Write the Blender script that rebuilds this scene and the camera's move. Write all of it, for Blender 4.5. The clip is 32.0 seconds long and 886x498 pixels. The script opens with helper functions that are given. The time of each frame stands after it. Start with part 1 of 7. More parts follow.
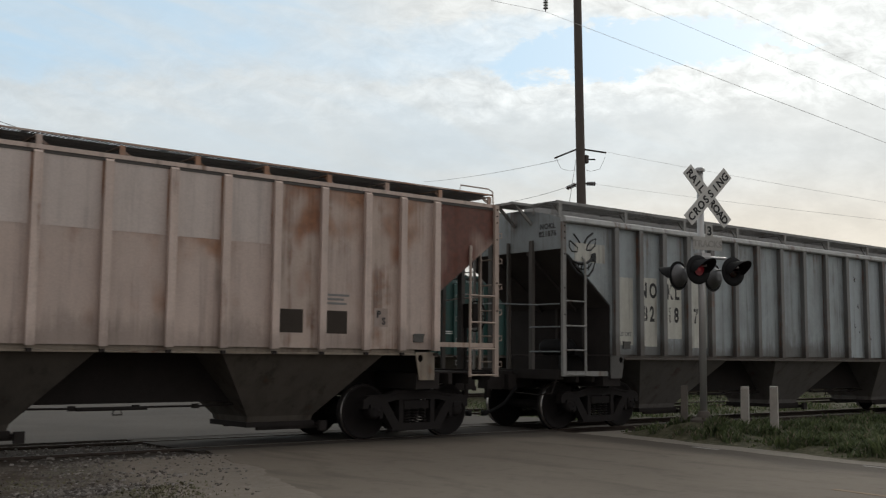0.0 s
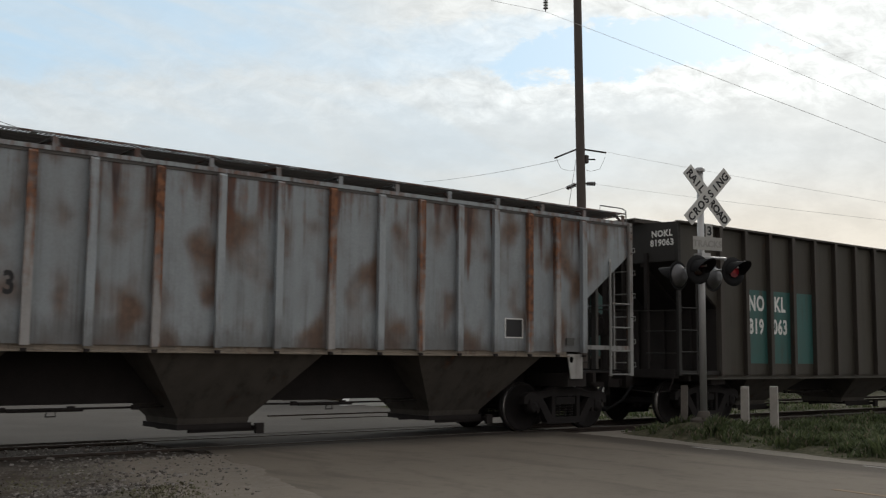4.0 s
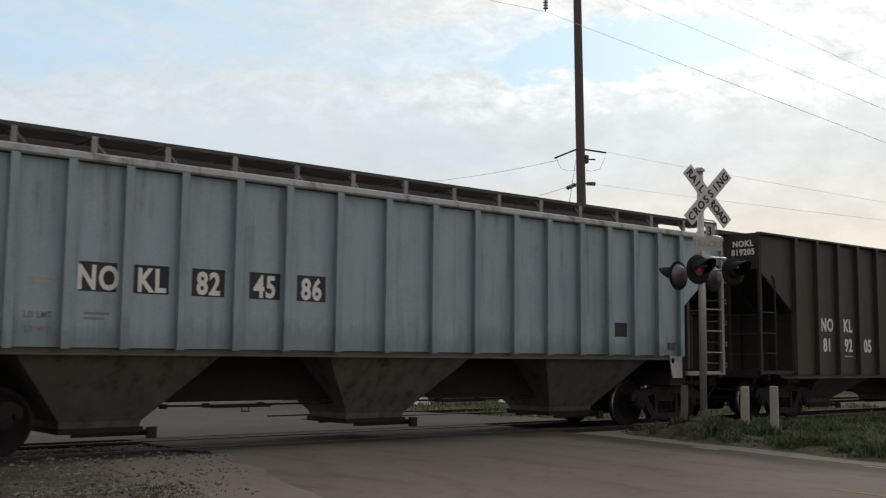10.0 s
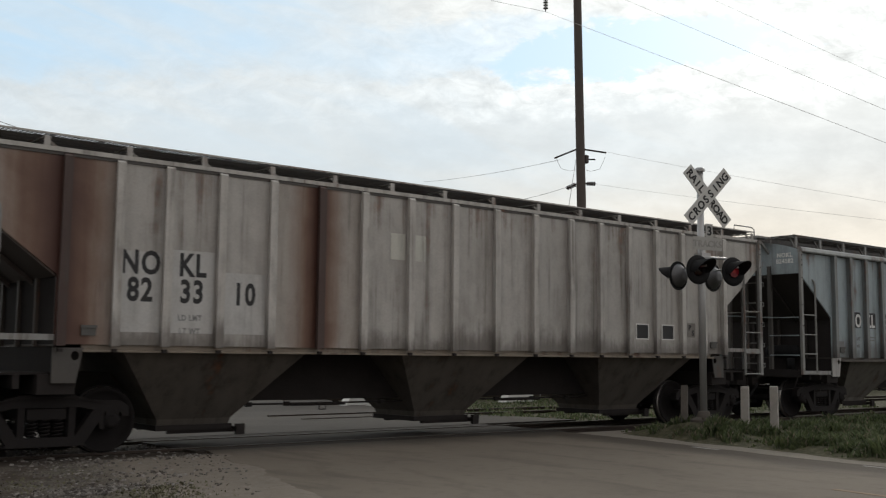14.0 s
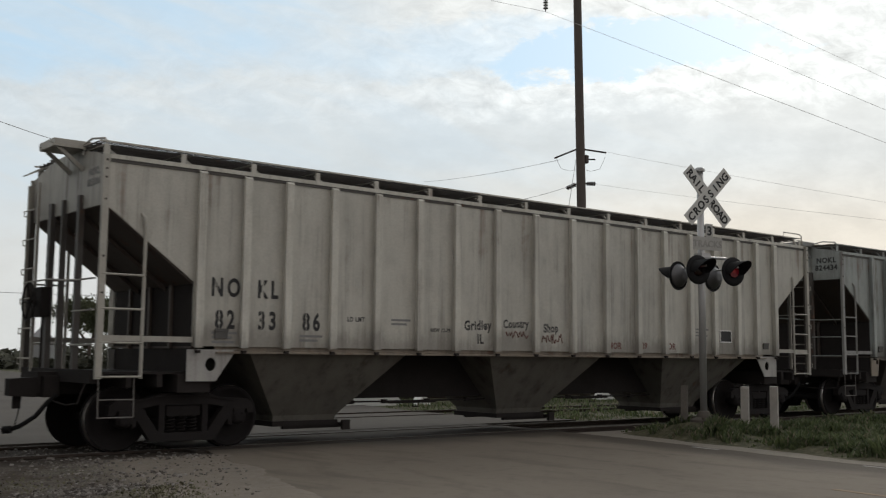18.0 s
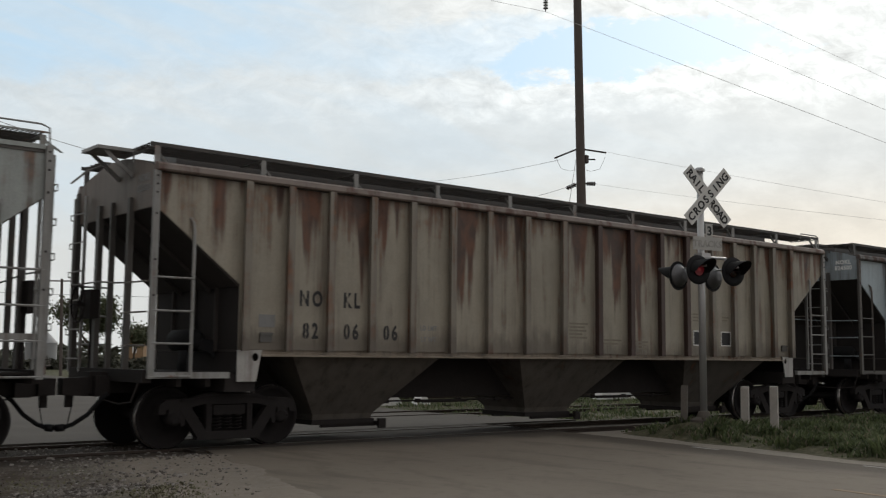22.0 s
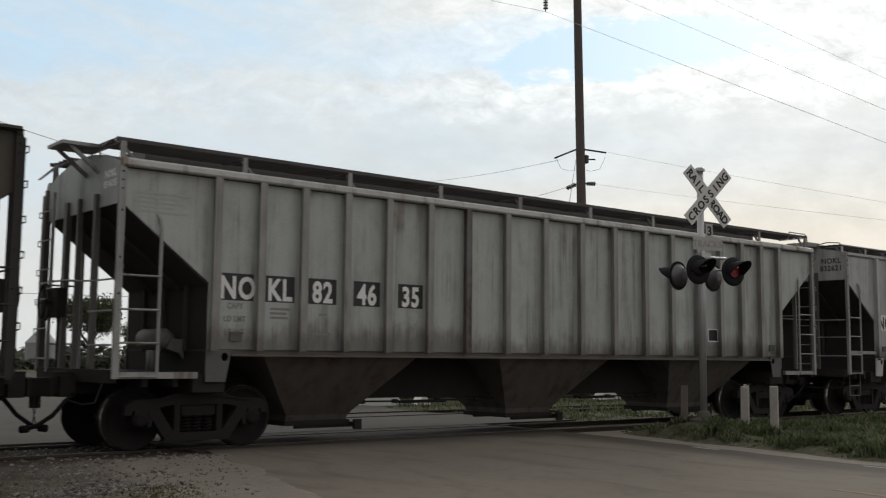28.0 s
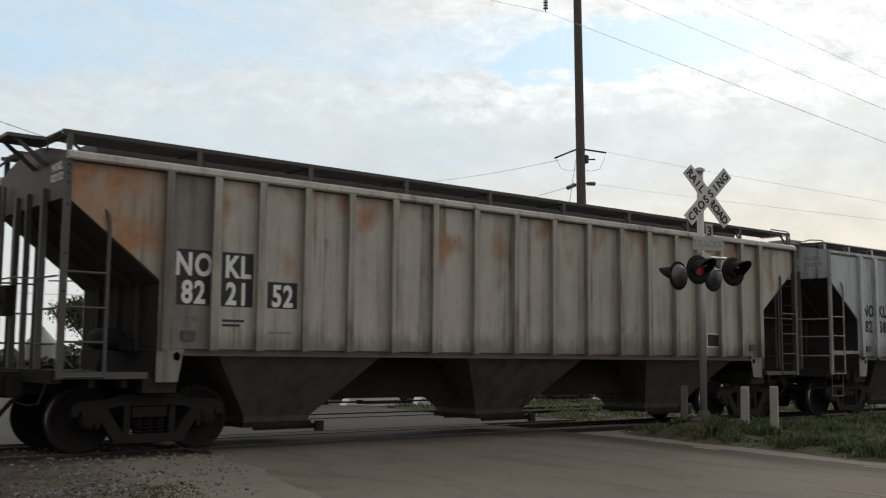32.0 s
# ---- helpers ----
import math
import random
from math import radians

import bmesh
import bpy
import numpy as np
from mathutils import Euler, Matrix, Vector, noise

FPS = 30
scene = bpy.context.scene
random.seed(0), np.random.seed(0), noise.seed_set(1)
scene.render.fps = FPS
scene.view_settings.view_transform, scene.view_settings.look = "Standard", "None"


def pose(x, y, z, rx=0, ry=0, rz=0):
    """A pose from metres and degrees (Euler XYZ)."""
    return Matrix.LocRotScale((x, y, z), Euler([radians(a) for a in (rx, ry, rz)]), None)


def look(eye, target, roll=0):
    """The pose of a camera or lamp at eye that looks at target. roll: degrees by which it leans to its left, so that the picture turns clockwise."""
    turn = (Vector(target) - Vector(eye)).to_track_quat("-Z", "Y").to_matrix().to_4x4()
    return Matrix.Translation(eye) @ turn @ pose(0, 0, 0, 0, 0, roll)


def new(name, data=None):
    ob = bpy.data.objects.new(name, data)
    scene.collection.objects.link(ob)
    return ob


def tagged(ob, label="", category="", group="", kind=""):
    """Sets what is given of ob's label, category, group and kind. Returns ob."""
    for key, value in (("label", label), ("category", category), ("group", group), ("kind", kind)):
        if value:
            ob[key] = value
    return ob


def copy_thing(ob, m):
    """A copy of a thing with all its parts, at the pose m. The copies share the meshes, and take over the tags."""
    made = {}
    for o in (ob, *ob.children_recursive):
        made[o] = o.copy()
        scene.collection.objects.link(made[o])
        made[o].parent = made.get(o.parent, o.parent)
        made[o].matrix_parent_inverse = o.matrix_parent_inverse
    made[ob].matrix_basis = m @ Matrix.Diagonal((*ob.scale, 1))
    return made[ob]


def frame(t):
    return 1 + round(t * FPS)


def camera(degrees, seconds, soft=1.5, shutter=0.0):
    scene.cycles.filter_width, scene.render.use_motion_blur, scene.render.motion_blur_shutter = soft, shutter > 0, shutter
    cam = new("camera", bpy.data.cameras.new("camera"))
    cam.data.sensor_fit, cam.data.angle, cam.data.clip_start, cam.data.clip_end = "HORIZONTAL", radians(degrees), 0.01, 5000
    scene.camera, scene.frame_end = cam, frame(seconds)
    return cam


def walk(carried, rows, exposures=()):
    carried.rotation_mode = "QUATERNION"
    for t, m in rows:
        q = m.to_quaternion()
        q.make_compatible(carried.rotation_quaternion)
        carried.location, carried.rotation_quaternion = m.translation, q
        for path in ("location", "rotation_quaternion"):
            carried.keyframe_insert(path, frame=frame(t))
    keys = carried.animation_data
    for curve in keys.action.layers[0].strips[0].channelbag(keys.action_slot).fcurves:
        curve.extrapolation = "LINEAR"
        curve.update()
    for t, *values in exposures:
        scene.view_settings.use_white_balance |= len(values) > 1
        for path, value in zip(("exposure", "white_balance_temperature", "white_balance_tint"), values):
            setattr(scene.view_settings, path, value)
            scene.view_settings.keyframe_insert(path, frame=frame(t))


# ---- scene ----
# ---- camera: stands still beside the road, 15 m from the track ----
EYE = Vector((0.0, -15.282, 1.373))
HEADING, TILT = radians(50.742), radians(5.942)
AIM = Vector((math.cos(HEADING) * math.cos(TILT), math.sin(HEADING) * math.cos(TILT), math.sin(TILT)))
cam = camera(46.12, 32.0, soft=1.2, shutter=0.1)
EXPOSURE = [(0, -0.03), (4, 0.0), (6, 0.132), (7, 0.204), (8, 0.156), (9, 0.144), (10, 0.048), (11, 0.072), (12, 0.162), (13, 0.144), (14.5, 0.084), (16, 0.065), (18, 0.01), (20, -0.024), (22, 0.03), (25, 0.048), (28, 0.06), (30, 0.02), (32.0, 0.05)]
walk(cam, [(0, look(EYE, EYE + AIM, 0.53)), (32.0, look(EYE, EYE + AIM, 0.53))], EXPOSURE)

# ---- light: a veiled sun ahead and to the right, bright broken cloud ----
SUN = Vector((0.80, 0.455, 0.40)).normalized()


class Graph:
    """Short spellings for node graphs."""

    def __init__(self, tree):
        self.tree, self.nodes, self.links = tree, tree.nodes, tree.links

    def put(self, socket, value):
        if hasattr(value, "is_linked"):
            self.links.new(value, socket)
        elif isinstance(value, (tuple, list)) and len(value) == 3 and socket.type == "RGBA":
            socket.default_value = (*value, 1)
        else:
            socket.default_value = value

    def math(self, op, a, b=0.0, clamp=False):
        n = self.nodes.new("ShaderNodeMath")
        n.operation, n.use_clamp = op, clamp
        self.put(n.inputs[0], a), self.put(n.inputs[1], b)
        return n.outputs[0]

    def vec(self, op, a, b):
        n = self.nodes.new("ShaderNodeVectorMath")
        n.operation = op
        self.put(n.inputs[0], a), self.put(n.inputs[1], b)
        return n.outputs["Value"] if op == "DOT_PRODUCT" else n.outputs["Vector"]

    def noise(self, vector, scale, detail=4.0, rough=0.55, distortion=0.0):
        n = self.nodes.new("ShaderNodeTexNoise")
        self.put(n.inputs["Vector"], vector)
        n.inputs["Scale"].default_value, n.inputs["Detail"].default_value = scale, detail
        n.inputs["Roughness"].default_value, n.inputs["Distortion"].default_value = rough, distortion
        return n.outputs["Fac"]

    def step(self, value, lo, hi, to_lo=0.0, to_hi=1.0):
        n = self.nodes.new("ShaderNodeMapRange")
        n.interpolation_type = "SMOOTHSTEP"
        self.put(n.inputs["Value"], value)
        for k, v in zip((1, 2, 3, 4), (lo, hi, to_lo, to_hi)):
            self.put(n.inputs[k], v)
        return n.outputs[0]

    def mix(self, fac, a, b, blend="MIX"):
        n = self.nodes.new("ShaderNodeMix")
        n.data_type, n.blend_type = "RGBA", blend
        self.put(n.inputs[0], fac), self.put(n.inputs[6], a), self.put(n.inputs[7], b)
        return n.outputs[2]

    def scaled(self, vector, x, y, z):
        return self.vec("MULTIPLY", vector, (x, y, z))

    def xyz(self, vector):
        n = self.nodes.new("ShaderNodeSeparateXYZ")
        self.put(n.inputs[0], vector)
        return n.outputs

    def join(self, x, y, z):
        n = self.nodes.new("ShaderNodeCombineXYZ")
        for s, v in zip(n.inputs, (x, y, z)):
            self.put(s, v)
        return n.outputs[0]


def make_world():
    world = bpy.data.worlds.new("sky")
    scene.world = world
    world.use_nodes = True
    g = Graph(world.node_tree)
    g.nodes.clear()
    d = g.nodes.new("ShaderNodeTexCoord").outputs["Generated"]
    sky = g.nodes.new("ShaderNodeTexSky")
    sky.sky_type, sky.sun_disc = "NISHITA", False
    sky.sun_elevation = math.asin(SUN.z)
    sky.sun_rotation = math.atan2(SUN.x, SUN.y)
    sky.air_density, sky.dust_density = 1.0, 1.2
    clear = g.mix(1.0, sky.outputs[0], (0.15, 0.15, 0.15), "MULTIPLY")
    x, y, z = g.xyz(d)
    # sideways and upward slope of the direction, seen along the heading
    c, s = math.cos(HEADING), math.sin(HEADING)
    ahead = g.math("MAXIMUM", g.math("ADD", g.math("MULTIPLY", x, c), g.math("MULTIPLY", y, s)), 0.25)
    side = g.math("DIVIDE", g.math("SUBTRACT", g.math("MULTIPLY", x, s), g.math("MULTIPLY", y, c)), ahead)
    high = g.math("DIVIDE", g.math("MAXIMUM", z, 0.0), ahead)
    flat = g.join(side, high, g.math("MULTIPLY", z, 0.3))
    drift = g.scaled(flat, 3.2, 9.0, 1.0)
    big = g.noise(g.vec("ADD", drift, (3.1, 7.4, 0.0)), 1.0, 8.0, 0.58, 0.2)
    fine = g.noise(g.vec("ADD", g.scaled(flat, 13.0, 30.0, 3.0), (1.3, 2.0, 4.0)), 1.0, 7.0, 0.62, 0.1)
    puff = g.noise(g.vec("ADD", g.scaled(flat, 22.0, 38.0, 5.0), (5.3, 1.0, 2.0)), 1.0, 6.0, 0.62, 0.2)
    # openings of blue in the cloud
    warp = g.math("MULTIPLY", g.math("SUBTRACT", big, 0.5), 0.16)
    ragged = g.math("MULTIPLY", g.math("SUBTRACT", puff, 0.5), 0.05)

    def opening(u, v, du, dv, lean, hard):
        p = g.math("DIVIDE", g.math("SUBTRACT", side, u), du)
        rise_ = g.math("MULTIPLY", g.math("SUBTRACT", side, u), lean)
        q = g.math("ADD", g.math("SUBTRACT", g.math("SUBTRACT", high, v), rise_), g.math("ADD", g.math("MULTIPLY", warp, 0.30), g.math("MULTIPLY", ragged, 1.3)))
        q = g.math("DIVIDE", q, dv)
        r = g.math("ADD", g.math("MULTIPLY", p, p), g.math("MULTIPLY", q, q))
        return g.step(r, 1.0 - hard, 1.0 + hard, 1.0, 0.0)

    streaks = g.noise(g.vec("ADD", g.scaled(g.join(g.math("SUBTRACT", side, g.math("MULTIPLY", high, 1.2)), g.math("ADD", high, g.math("MULTIPLY", side, 0.35)), 0.0), 4.0, 26.0, 1.0), (2.0, 6.0, 0.0)), 1.0, 5.0, 0.55, 0.6)
    thin = g.step(streaks, 0.34, 0.66, 0.55, 1.0)
    blue = g.math("MULTIPLY", opening(0.178, 0.303, 0.148, 0.029, 0.14, 0.34), 1.0)
    blue = g.math("MAXIMUM", blue, g.math("MULTIPLY", opening(0.31, 0.314, 0.06, 0.006, 0.0, 0.6), 0.9))
    veil = g.math("MAXIMUM", g.math("MULTIPLY", opening(-0.40, 0.325, 0.30, 0.065, 0.02, 0.95), 0.85), g.math("MULTIPLY", opening(0.0, 0.300, 0.22, 0.032, 0.05, 0.95), 0.55))
    veil = g.math("MAXIMUM", veil, g.math("MULTIPLY", opening(-0.25, 0.20, 0.50, 0.085, 0.0, 0.95), 0.34))
    blue = g.math("MAXIMUM", blue, g.math("MULTIPLY", veil, thin))
    other = g.math("MULTIPLY", g.step(big, 0.50, 0.34), g.step(high, 0.38, 0.46, 0.0, 0.8))
    blue = g.math("MAXIMUM", blue, other)
    toward = g.vec("DOT_PRODUCT", d, tuple(SUN))
    glow = g.math("POWER", g.math("MAXIMUM", toward, 0.0), 10.0)
    wide = g.math("ADD", g.math("MULTIPLY", toward, 0.5), 0.5)
    lum = g.math("ADD", g.math("MULTIPLY", g.math("POWER", wide, 1.5), 0.40), g.math("MULTIPLY", glow, 0.17))
    lum = g.math("ADD", g.math("ADD", lum, 0.372), g.step(side, -0.1, 0.36, 0.02, 0.055))
    tufts = g.step(g.math("ADD", g.math("MULTIPLY", fine, 0.45), g.math("MULTIPLY", puff, 0.55)), 0.34, 0.68, -1.0, 0.9)
    lum = g.math("MULTIPLY", lum, g.math("ADD", g.math("MULTIPLY", tufts, g.step(side, -0.25, 0.10, 0.03, 0.078)), 1.0))
    # a brighter ridge of puffs above a greyer layer
    ridge = g.math("ADD", high, g.math("ADD", g.math("MULTIPLY", warp, 0.25), g.math("MULTIPLY", ragged, 1.1)))
    ridge = g.math("ADD", ridge, g.math("MULTIPLY", side, -0.05))
    lit = g.math("MULTIPLY", g.step(ridge, 0.222, 0.250), g.step(ridge, 0.255, 0.40, 1.0, 0.5))
    lit = g.math("MULTIPLY", lit, g.step(side, -0.15, 0.15, 0.35, 1.0))
    curl = g.math("MULTIPLY", g.math("MULTIPLY", g.math("SUBTRACT", g.noise(g.vec("ADD", g.scaled(flat, 34.0, 60.0, 5.0), (2.2, 9.0, 1.0)), 1.0, 6.0, 0.66, 0.5), 0.50), lit), 1.25)
    lum = g.math("MULTIPLY", lum, g.math("ADD", g.math("ADD", g.math("MULTIPLY", lit, 0.17), curl), 0.93))
    # thicker cloud low down in the middle, thinner away to the west
    lum = g.math("MULTIPLY", lum, g.math("ADD", g.math("MULTIPLY", g.step(side, -0.38, 0.0, 0.075, -0.075), g.step(high, 0.20, 0.27, 1.0, 0.3)), 1.0))
    warm = g.mix(g.math("MULTIPLY", g.step(high, 0.11, 0.21, 1.0, 0.0), g.step(toward, 0.82, 0.96)), (0.975, 1.0, 0.982), (1.09, 1.02, 0.89))
    # cloud behind the camera is lit warmer by the low sun
    facing = g.math("ADD", g.math("MULTIPLY", x, c), g.math("MULTIPLY", y, s))
    warm = g.mix(g.step(facing, -0.35, 0.45, 1.0, 0.0), warm, (1.16, 1.06, 0.99))
    cloud = g.mix(1.0, warm, g.join(lum, lum, lum), "MULTIPLY")
    open_sky = g.mix(0.90, clear, (0.50, 0.71, 0.89))
    col = g.mix(blue, cloud, open_sky)
    bg = g.nodes.new("ShaderNodeBackground")
    g.put(bg.inputs["Color"], col)
    bg.inputs["Strength"].default_value = 1.0
    out = g.nodes.new("ShaderNodeOutputWorld")
    g.links.new(bg.outputs[0], out.inputs["Surface"])


make_world()
sun = new("sun", bpy.data.lights.new("sun", "SUN"))
sun.data.energy, sun.data.angle, sun.data.color = 0.8, radians(14), (1.0, 0.93, 0.82)
sun.matrix_world = look(SUN * 50, (0, 0, 0))
scene.view_settings.exposure = 0.0


# ---- materials ----
def material(name, rough=0.8, metal=0.0):
    m = bpy.data.materials.new(name)
    m.use_nodes = True
    g = Graph(m.node_tree)
    b = g.nodes["Principled BSDF"]
    b.inputs["Roughness"].default_value, b.inputs["Metallic"].default_value = rough, metal
    return m, g, b


def own_coords(g, spread=31.0):
    """Coordinates in the piece's own space, shifted piece by piece."""
    co = g.nodes.new("ShaderNodeTexCoord").outputs["Object"]
    r = g.nodes.new("ShaderNodeObjectInfo").outputs["Random"]
    return g.vec("ADD", co, g.join(g.math("MULTIPLY", r, spread), g.math("MULTIPLY", r, spread * 1.7), g.math("MULTIPLY", r, 0.0))), r


def bump(g, b, height, strength=0.3, distance=0.01):
    n = g.nodes.new("ShaderNodeBump")
    n.inputs["Strength"].default_value, n.inputs["Distance"].default_value = strength, distance
    g.put(n.inputs["Height"], height)
    g.links.new(n.outputs[0], b.inputs["Normal"])


def simple(name, color, rough=0.8, metal=0.0, vary=0.25, scale=6.0, grain=40.0, relief=0.2, depth=0.004):
    m, g, b = material(name, rough, metal)
    b.inputs["Specular IOR Level"].default_value = 0.5 if rough < 0.8 else 0.2
    co, r = own_coords(g)
    n1, n2 = g.noise(co, scale), g.noise(co, grain, 3.0)
    dark = tuple(c * (1 - vary) for c in color)
    light = tuple(min(1.0, c * (1 + vary)) for c in color)
    g.put(b.inputs["Base Color"], g.mix(g.math("ADD", g.math("MULTIPLY", n1, 0.6), g.math("MULTIPLY", n2, 0.4)), dark, light))
    bump(g, b, n2, relief, depth)
    return m


RUST, RUST_DARK = (0.20, 0.075, 0.03), (0.07, 0.028, 0.016)


def paint(name, base, rust=0.1, dirt=0.3, fade=0.12, streak=1.0, rough=0.55, dirt_color=(0.092, 0.080, 0.070), rust_color=RUST, high=0.0, chips=0.0, clouds=0.0, lift=0.0, cloud_color=(0.16, 0.075, 0.035), spray=0.0, drips=0.0, bleed=None):
    """Old wagon paint: faded in patches, with grime streaks, rust runs and chipped spots."""
    m, g, b = material(name, rough)
    co, r = own_coords(g)
    runs = g.noise(g.scaled(co, 6.0, 6.0, 0.35), streak, 3.0, 0.5)
    thin = g.noise(g.scaled(co, 22.0, 22.0, 0.7), streak, 3.0, 0.6)
    blot = g.noise(co, 1.1, 4.0, 0.55, 0.5)
    cloud = g.noise(g.scaled(co, 1.0, 1.0, 0.6), 3.2, 5.0, 0.62, 0.4)
    fine = g.noise(co, 34.0, 4.0, 0.6)
    spots = g.noise(co, 9.0, 3.0, 0.5)
    shade = g.math("ADD", g.math("MULTIPLY", r, fade * 1.5), g.math("MULTIPLY", blot, fade * 1.6))
    col = g.mix(shade, base, tuple(c * 0.55 for c in base))
    col = g.mix(g.math("MULTIPLY", g.step(fine, 0.3, 0.75), 0.30), col, tuple(c * 0.55 for c in base))
    # soft mottled grime, then darker runs down the sheet
    soil = g.step(g.math("ADD", g.math("MULTIPLY", cloud, 0.6), g.math("MULTIPLY", runs, 0.4)), 0.36, 0.70)
    col = g.mix(g.math("MULTIPLY", soil, min(0.75, dirt * 0.85)), col, dirt_color)
    lines = g.math("ADD", g.math("MULTIPLY", runs, 0.45), g.math("ADD", g.math("MULTIPLY", thin, 0.30), g.math("MULTIPLY", blot, 0.25)))
    col = g.mix(g.math("MULTIPLY", g.step(lines, 0.50, 0.66), min(0.85, dirt * 1.15)), col, tuple(c * 0.6 for c in dirt_color))
    where = g.math("ADD", g.math("MULTIPLY", runs, 0.40), g.math("ADD", g.math("MULTIPLY", blot, 0.38), g.math("ADD", g.math("MULTIPLY", spots, 0.12), g.math("MULTIPLY", thin, 0.10))))
    if high:
        where = g.math("ADD", where, g.math("MULTIPLY", g.math("SUBTRACT", g.xyz(co)[2], 2.9), high))
    edge = 0.60 - 0.15 * rust
    rusty = g.math("MULTIPLY", g.step(where, edge - 0.03, edge + 0.12), min(0.95, 0.5 + 0.5 * rust))
    col = g.mix(rusty, col, g.mix(g.step(spots, 0.3, 0.7), RUST_DARK, rust_color))
    if clouds:
        # wide soft rust clouds, thicker with height where the roof drips
        soft = g.math("ADD", g.math("MULTIPLY", g.noise(g.scaled(co, 1.0, 1.0, 0.75), 1.7, 1.5, 0.45, 0.1), 0.86), g.math("ADD", g.math("MULTIPLY", thin, 0.06), g.math("MULTIPLY", cloud, 0.08)))
        if lift:
            soft = g.math("ADD", soft, g.math("MULTIPLY", g.math("SUBTRACT", g.xyz(co)[2], 2.9), lift))
        cut = 0.66 - 0.16 * clouds
        col = g.mix(g.math("MULTIPLY", g.step(soft, cut - 0.08, cut + 0.16), 0.92), col, g.mix(g.step(spots, 0.3, 0.7), cloud_color, tuple(c * 1.5 for c in cloud_color)))
    if drips:
        # red-brown runs that start under the top edge and fade on their way down
        lane = g.math("ADD", g.math("MULTIPLY", g.noise(g.scaled(co, 1.0, 1.0, 0.06), 3.4, 2.5, 0.55, 0.2), 0.88), g.math("MULTIPLY", cloud, 0.12))
        fall = g.math("ADD", g.math("SUBTRACT", g.xyz(co)[2], 3.95), g.math("MULTIPLY", g.math("SUBTRACT", lane, 0.56 - 0.1 * drips), 7.5))
        col = g.mix(g.math("MULTIPLY", g.step(fall, -0.15, 0.65), 0.9), col, g.mix(g.step(cloud, 0.35, 0.65), (0.034, 0.013, 0.010), (0.125, 0.046, 0.022)))
    if bleed:
        # rust that has crept out from a rib: darkest at the rib, thinning over the sheet
        here, reach = bleed
        x = g.xyz(g.nodes.new("ShaderNodeTexCoord").outputs["Object"])[0]
        away = g.math("ADD", g.math("DIVIDE", g.math("ABSOLUTE", g.math("SUBTRACT", x, here)), reach), g.math("ADD", g.math("MULTIPLY", g.math("SUBTRACT", blot, 0.5), 0.55), g.math("MULTIPLY", g.math("SUBTRACT", runs, 0.5), 0.45)))
        col = g.mix(g.math("MULTIPLY", g.step(away, 0.25, 1.0, 1.0, 0.0), 0.9), col, (0.165, 0.085, 0.050))
        col = g.mix(g.math("MULTIPLY", g.step(away, 0.0, 0.55, 1.0, 0.0), 0.85), col, (0.062, 0.021, 0.016))
    if spray:
        # muddy spray thrown up by the wheels, ragged and different on every sheet
        reach = g.math("SUBTRACT", g.xyz(co)[2], g.math("MULTIPLY", g.math("ADD", g.math("MULTIPLY", cloud, 0.8), g.math("ADD", g.math("MULTIPLY", thin, 0.5), g.math("MULTIPLY", r, 0.35))), 0.62))
        col = g.mix(g.math("MULTIPLY", g.step(reach, 1.02, 1.42, 1.0, 0.0), spray), col, (0.060, 0.046, 0.038))
    if chips:
        flakes = g.noise(g.scaled(co, 1.0, 1.0, 0.8), 6.5, 2.5, 0.55, 0.3)
        col = g.mix(g.step(flakes, 0.72 - 0.07 * chips, 0.735 - 0.07 * chips), col, (0.028, 0.020, 0.016))
    g.put(b.inputs["Base Color"], col)
    g.put(b.inputs["Roughness"], g.math("ADD", g.math("MULTIPLY", rusty, 0.3), rough, True))
    # sheets are slightly dished and dented between the ribs
    bump(g, b, g.math("ADD", g.math("MULTIPLY", fine, 0.12), g.math("ADD", blot, g.math("MULTIPLY", cloud, 0.3))), 0.3, 0.03)
    return m


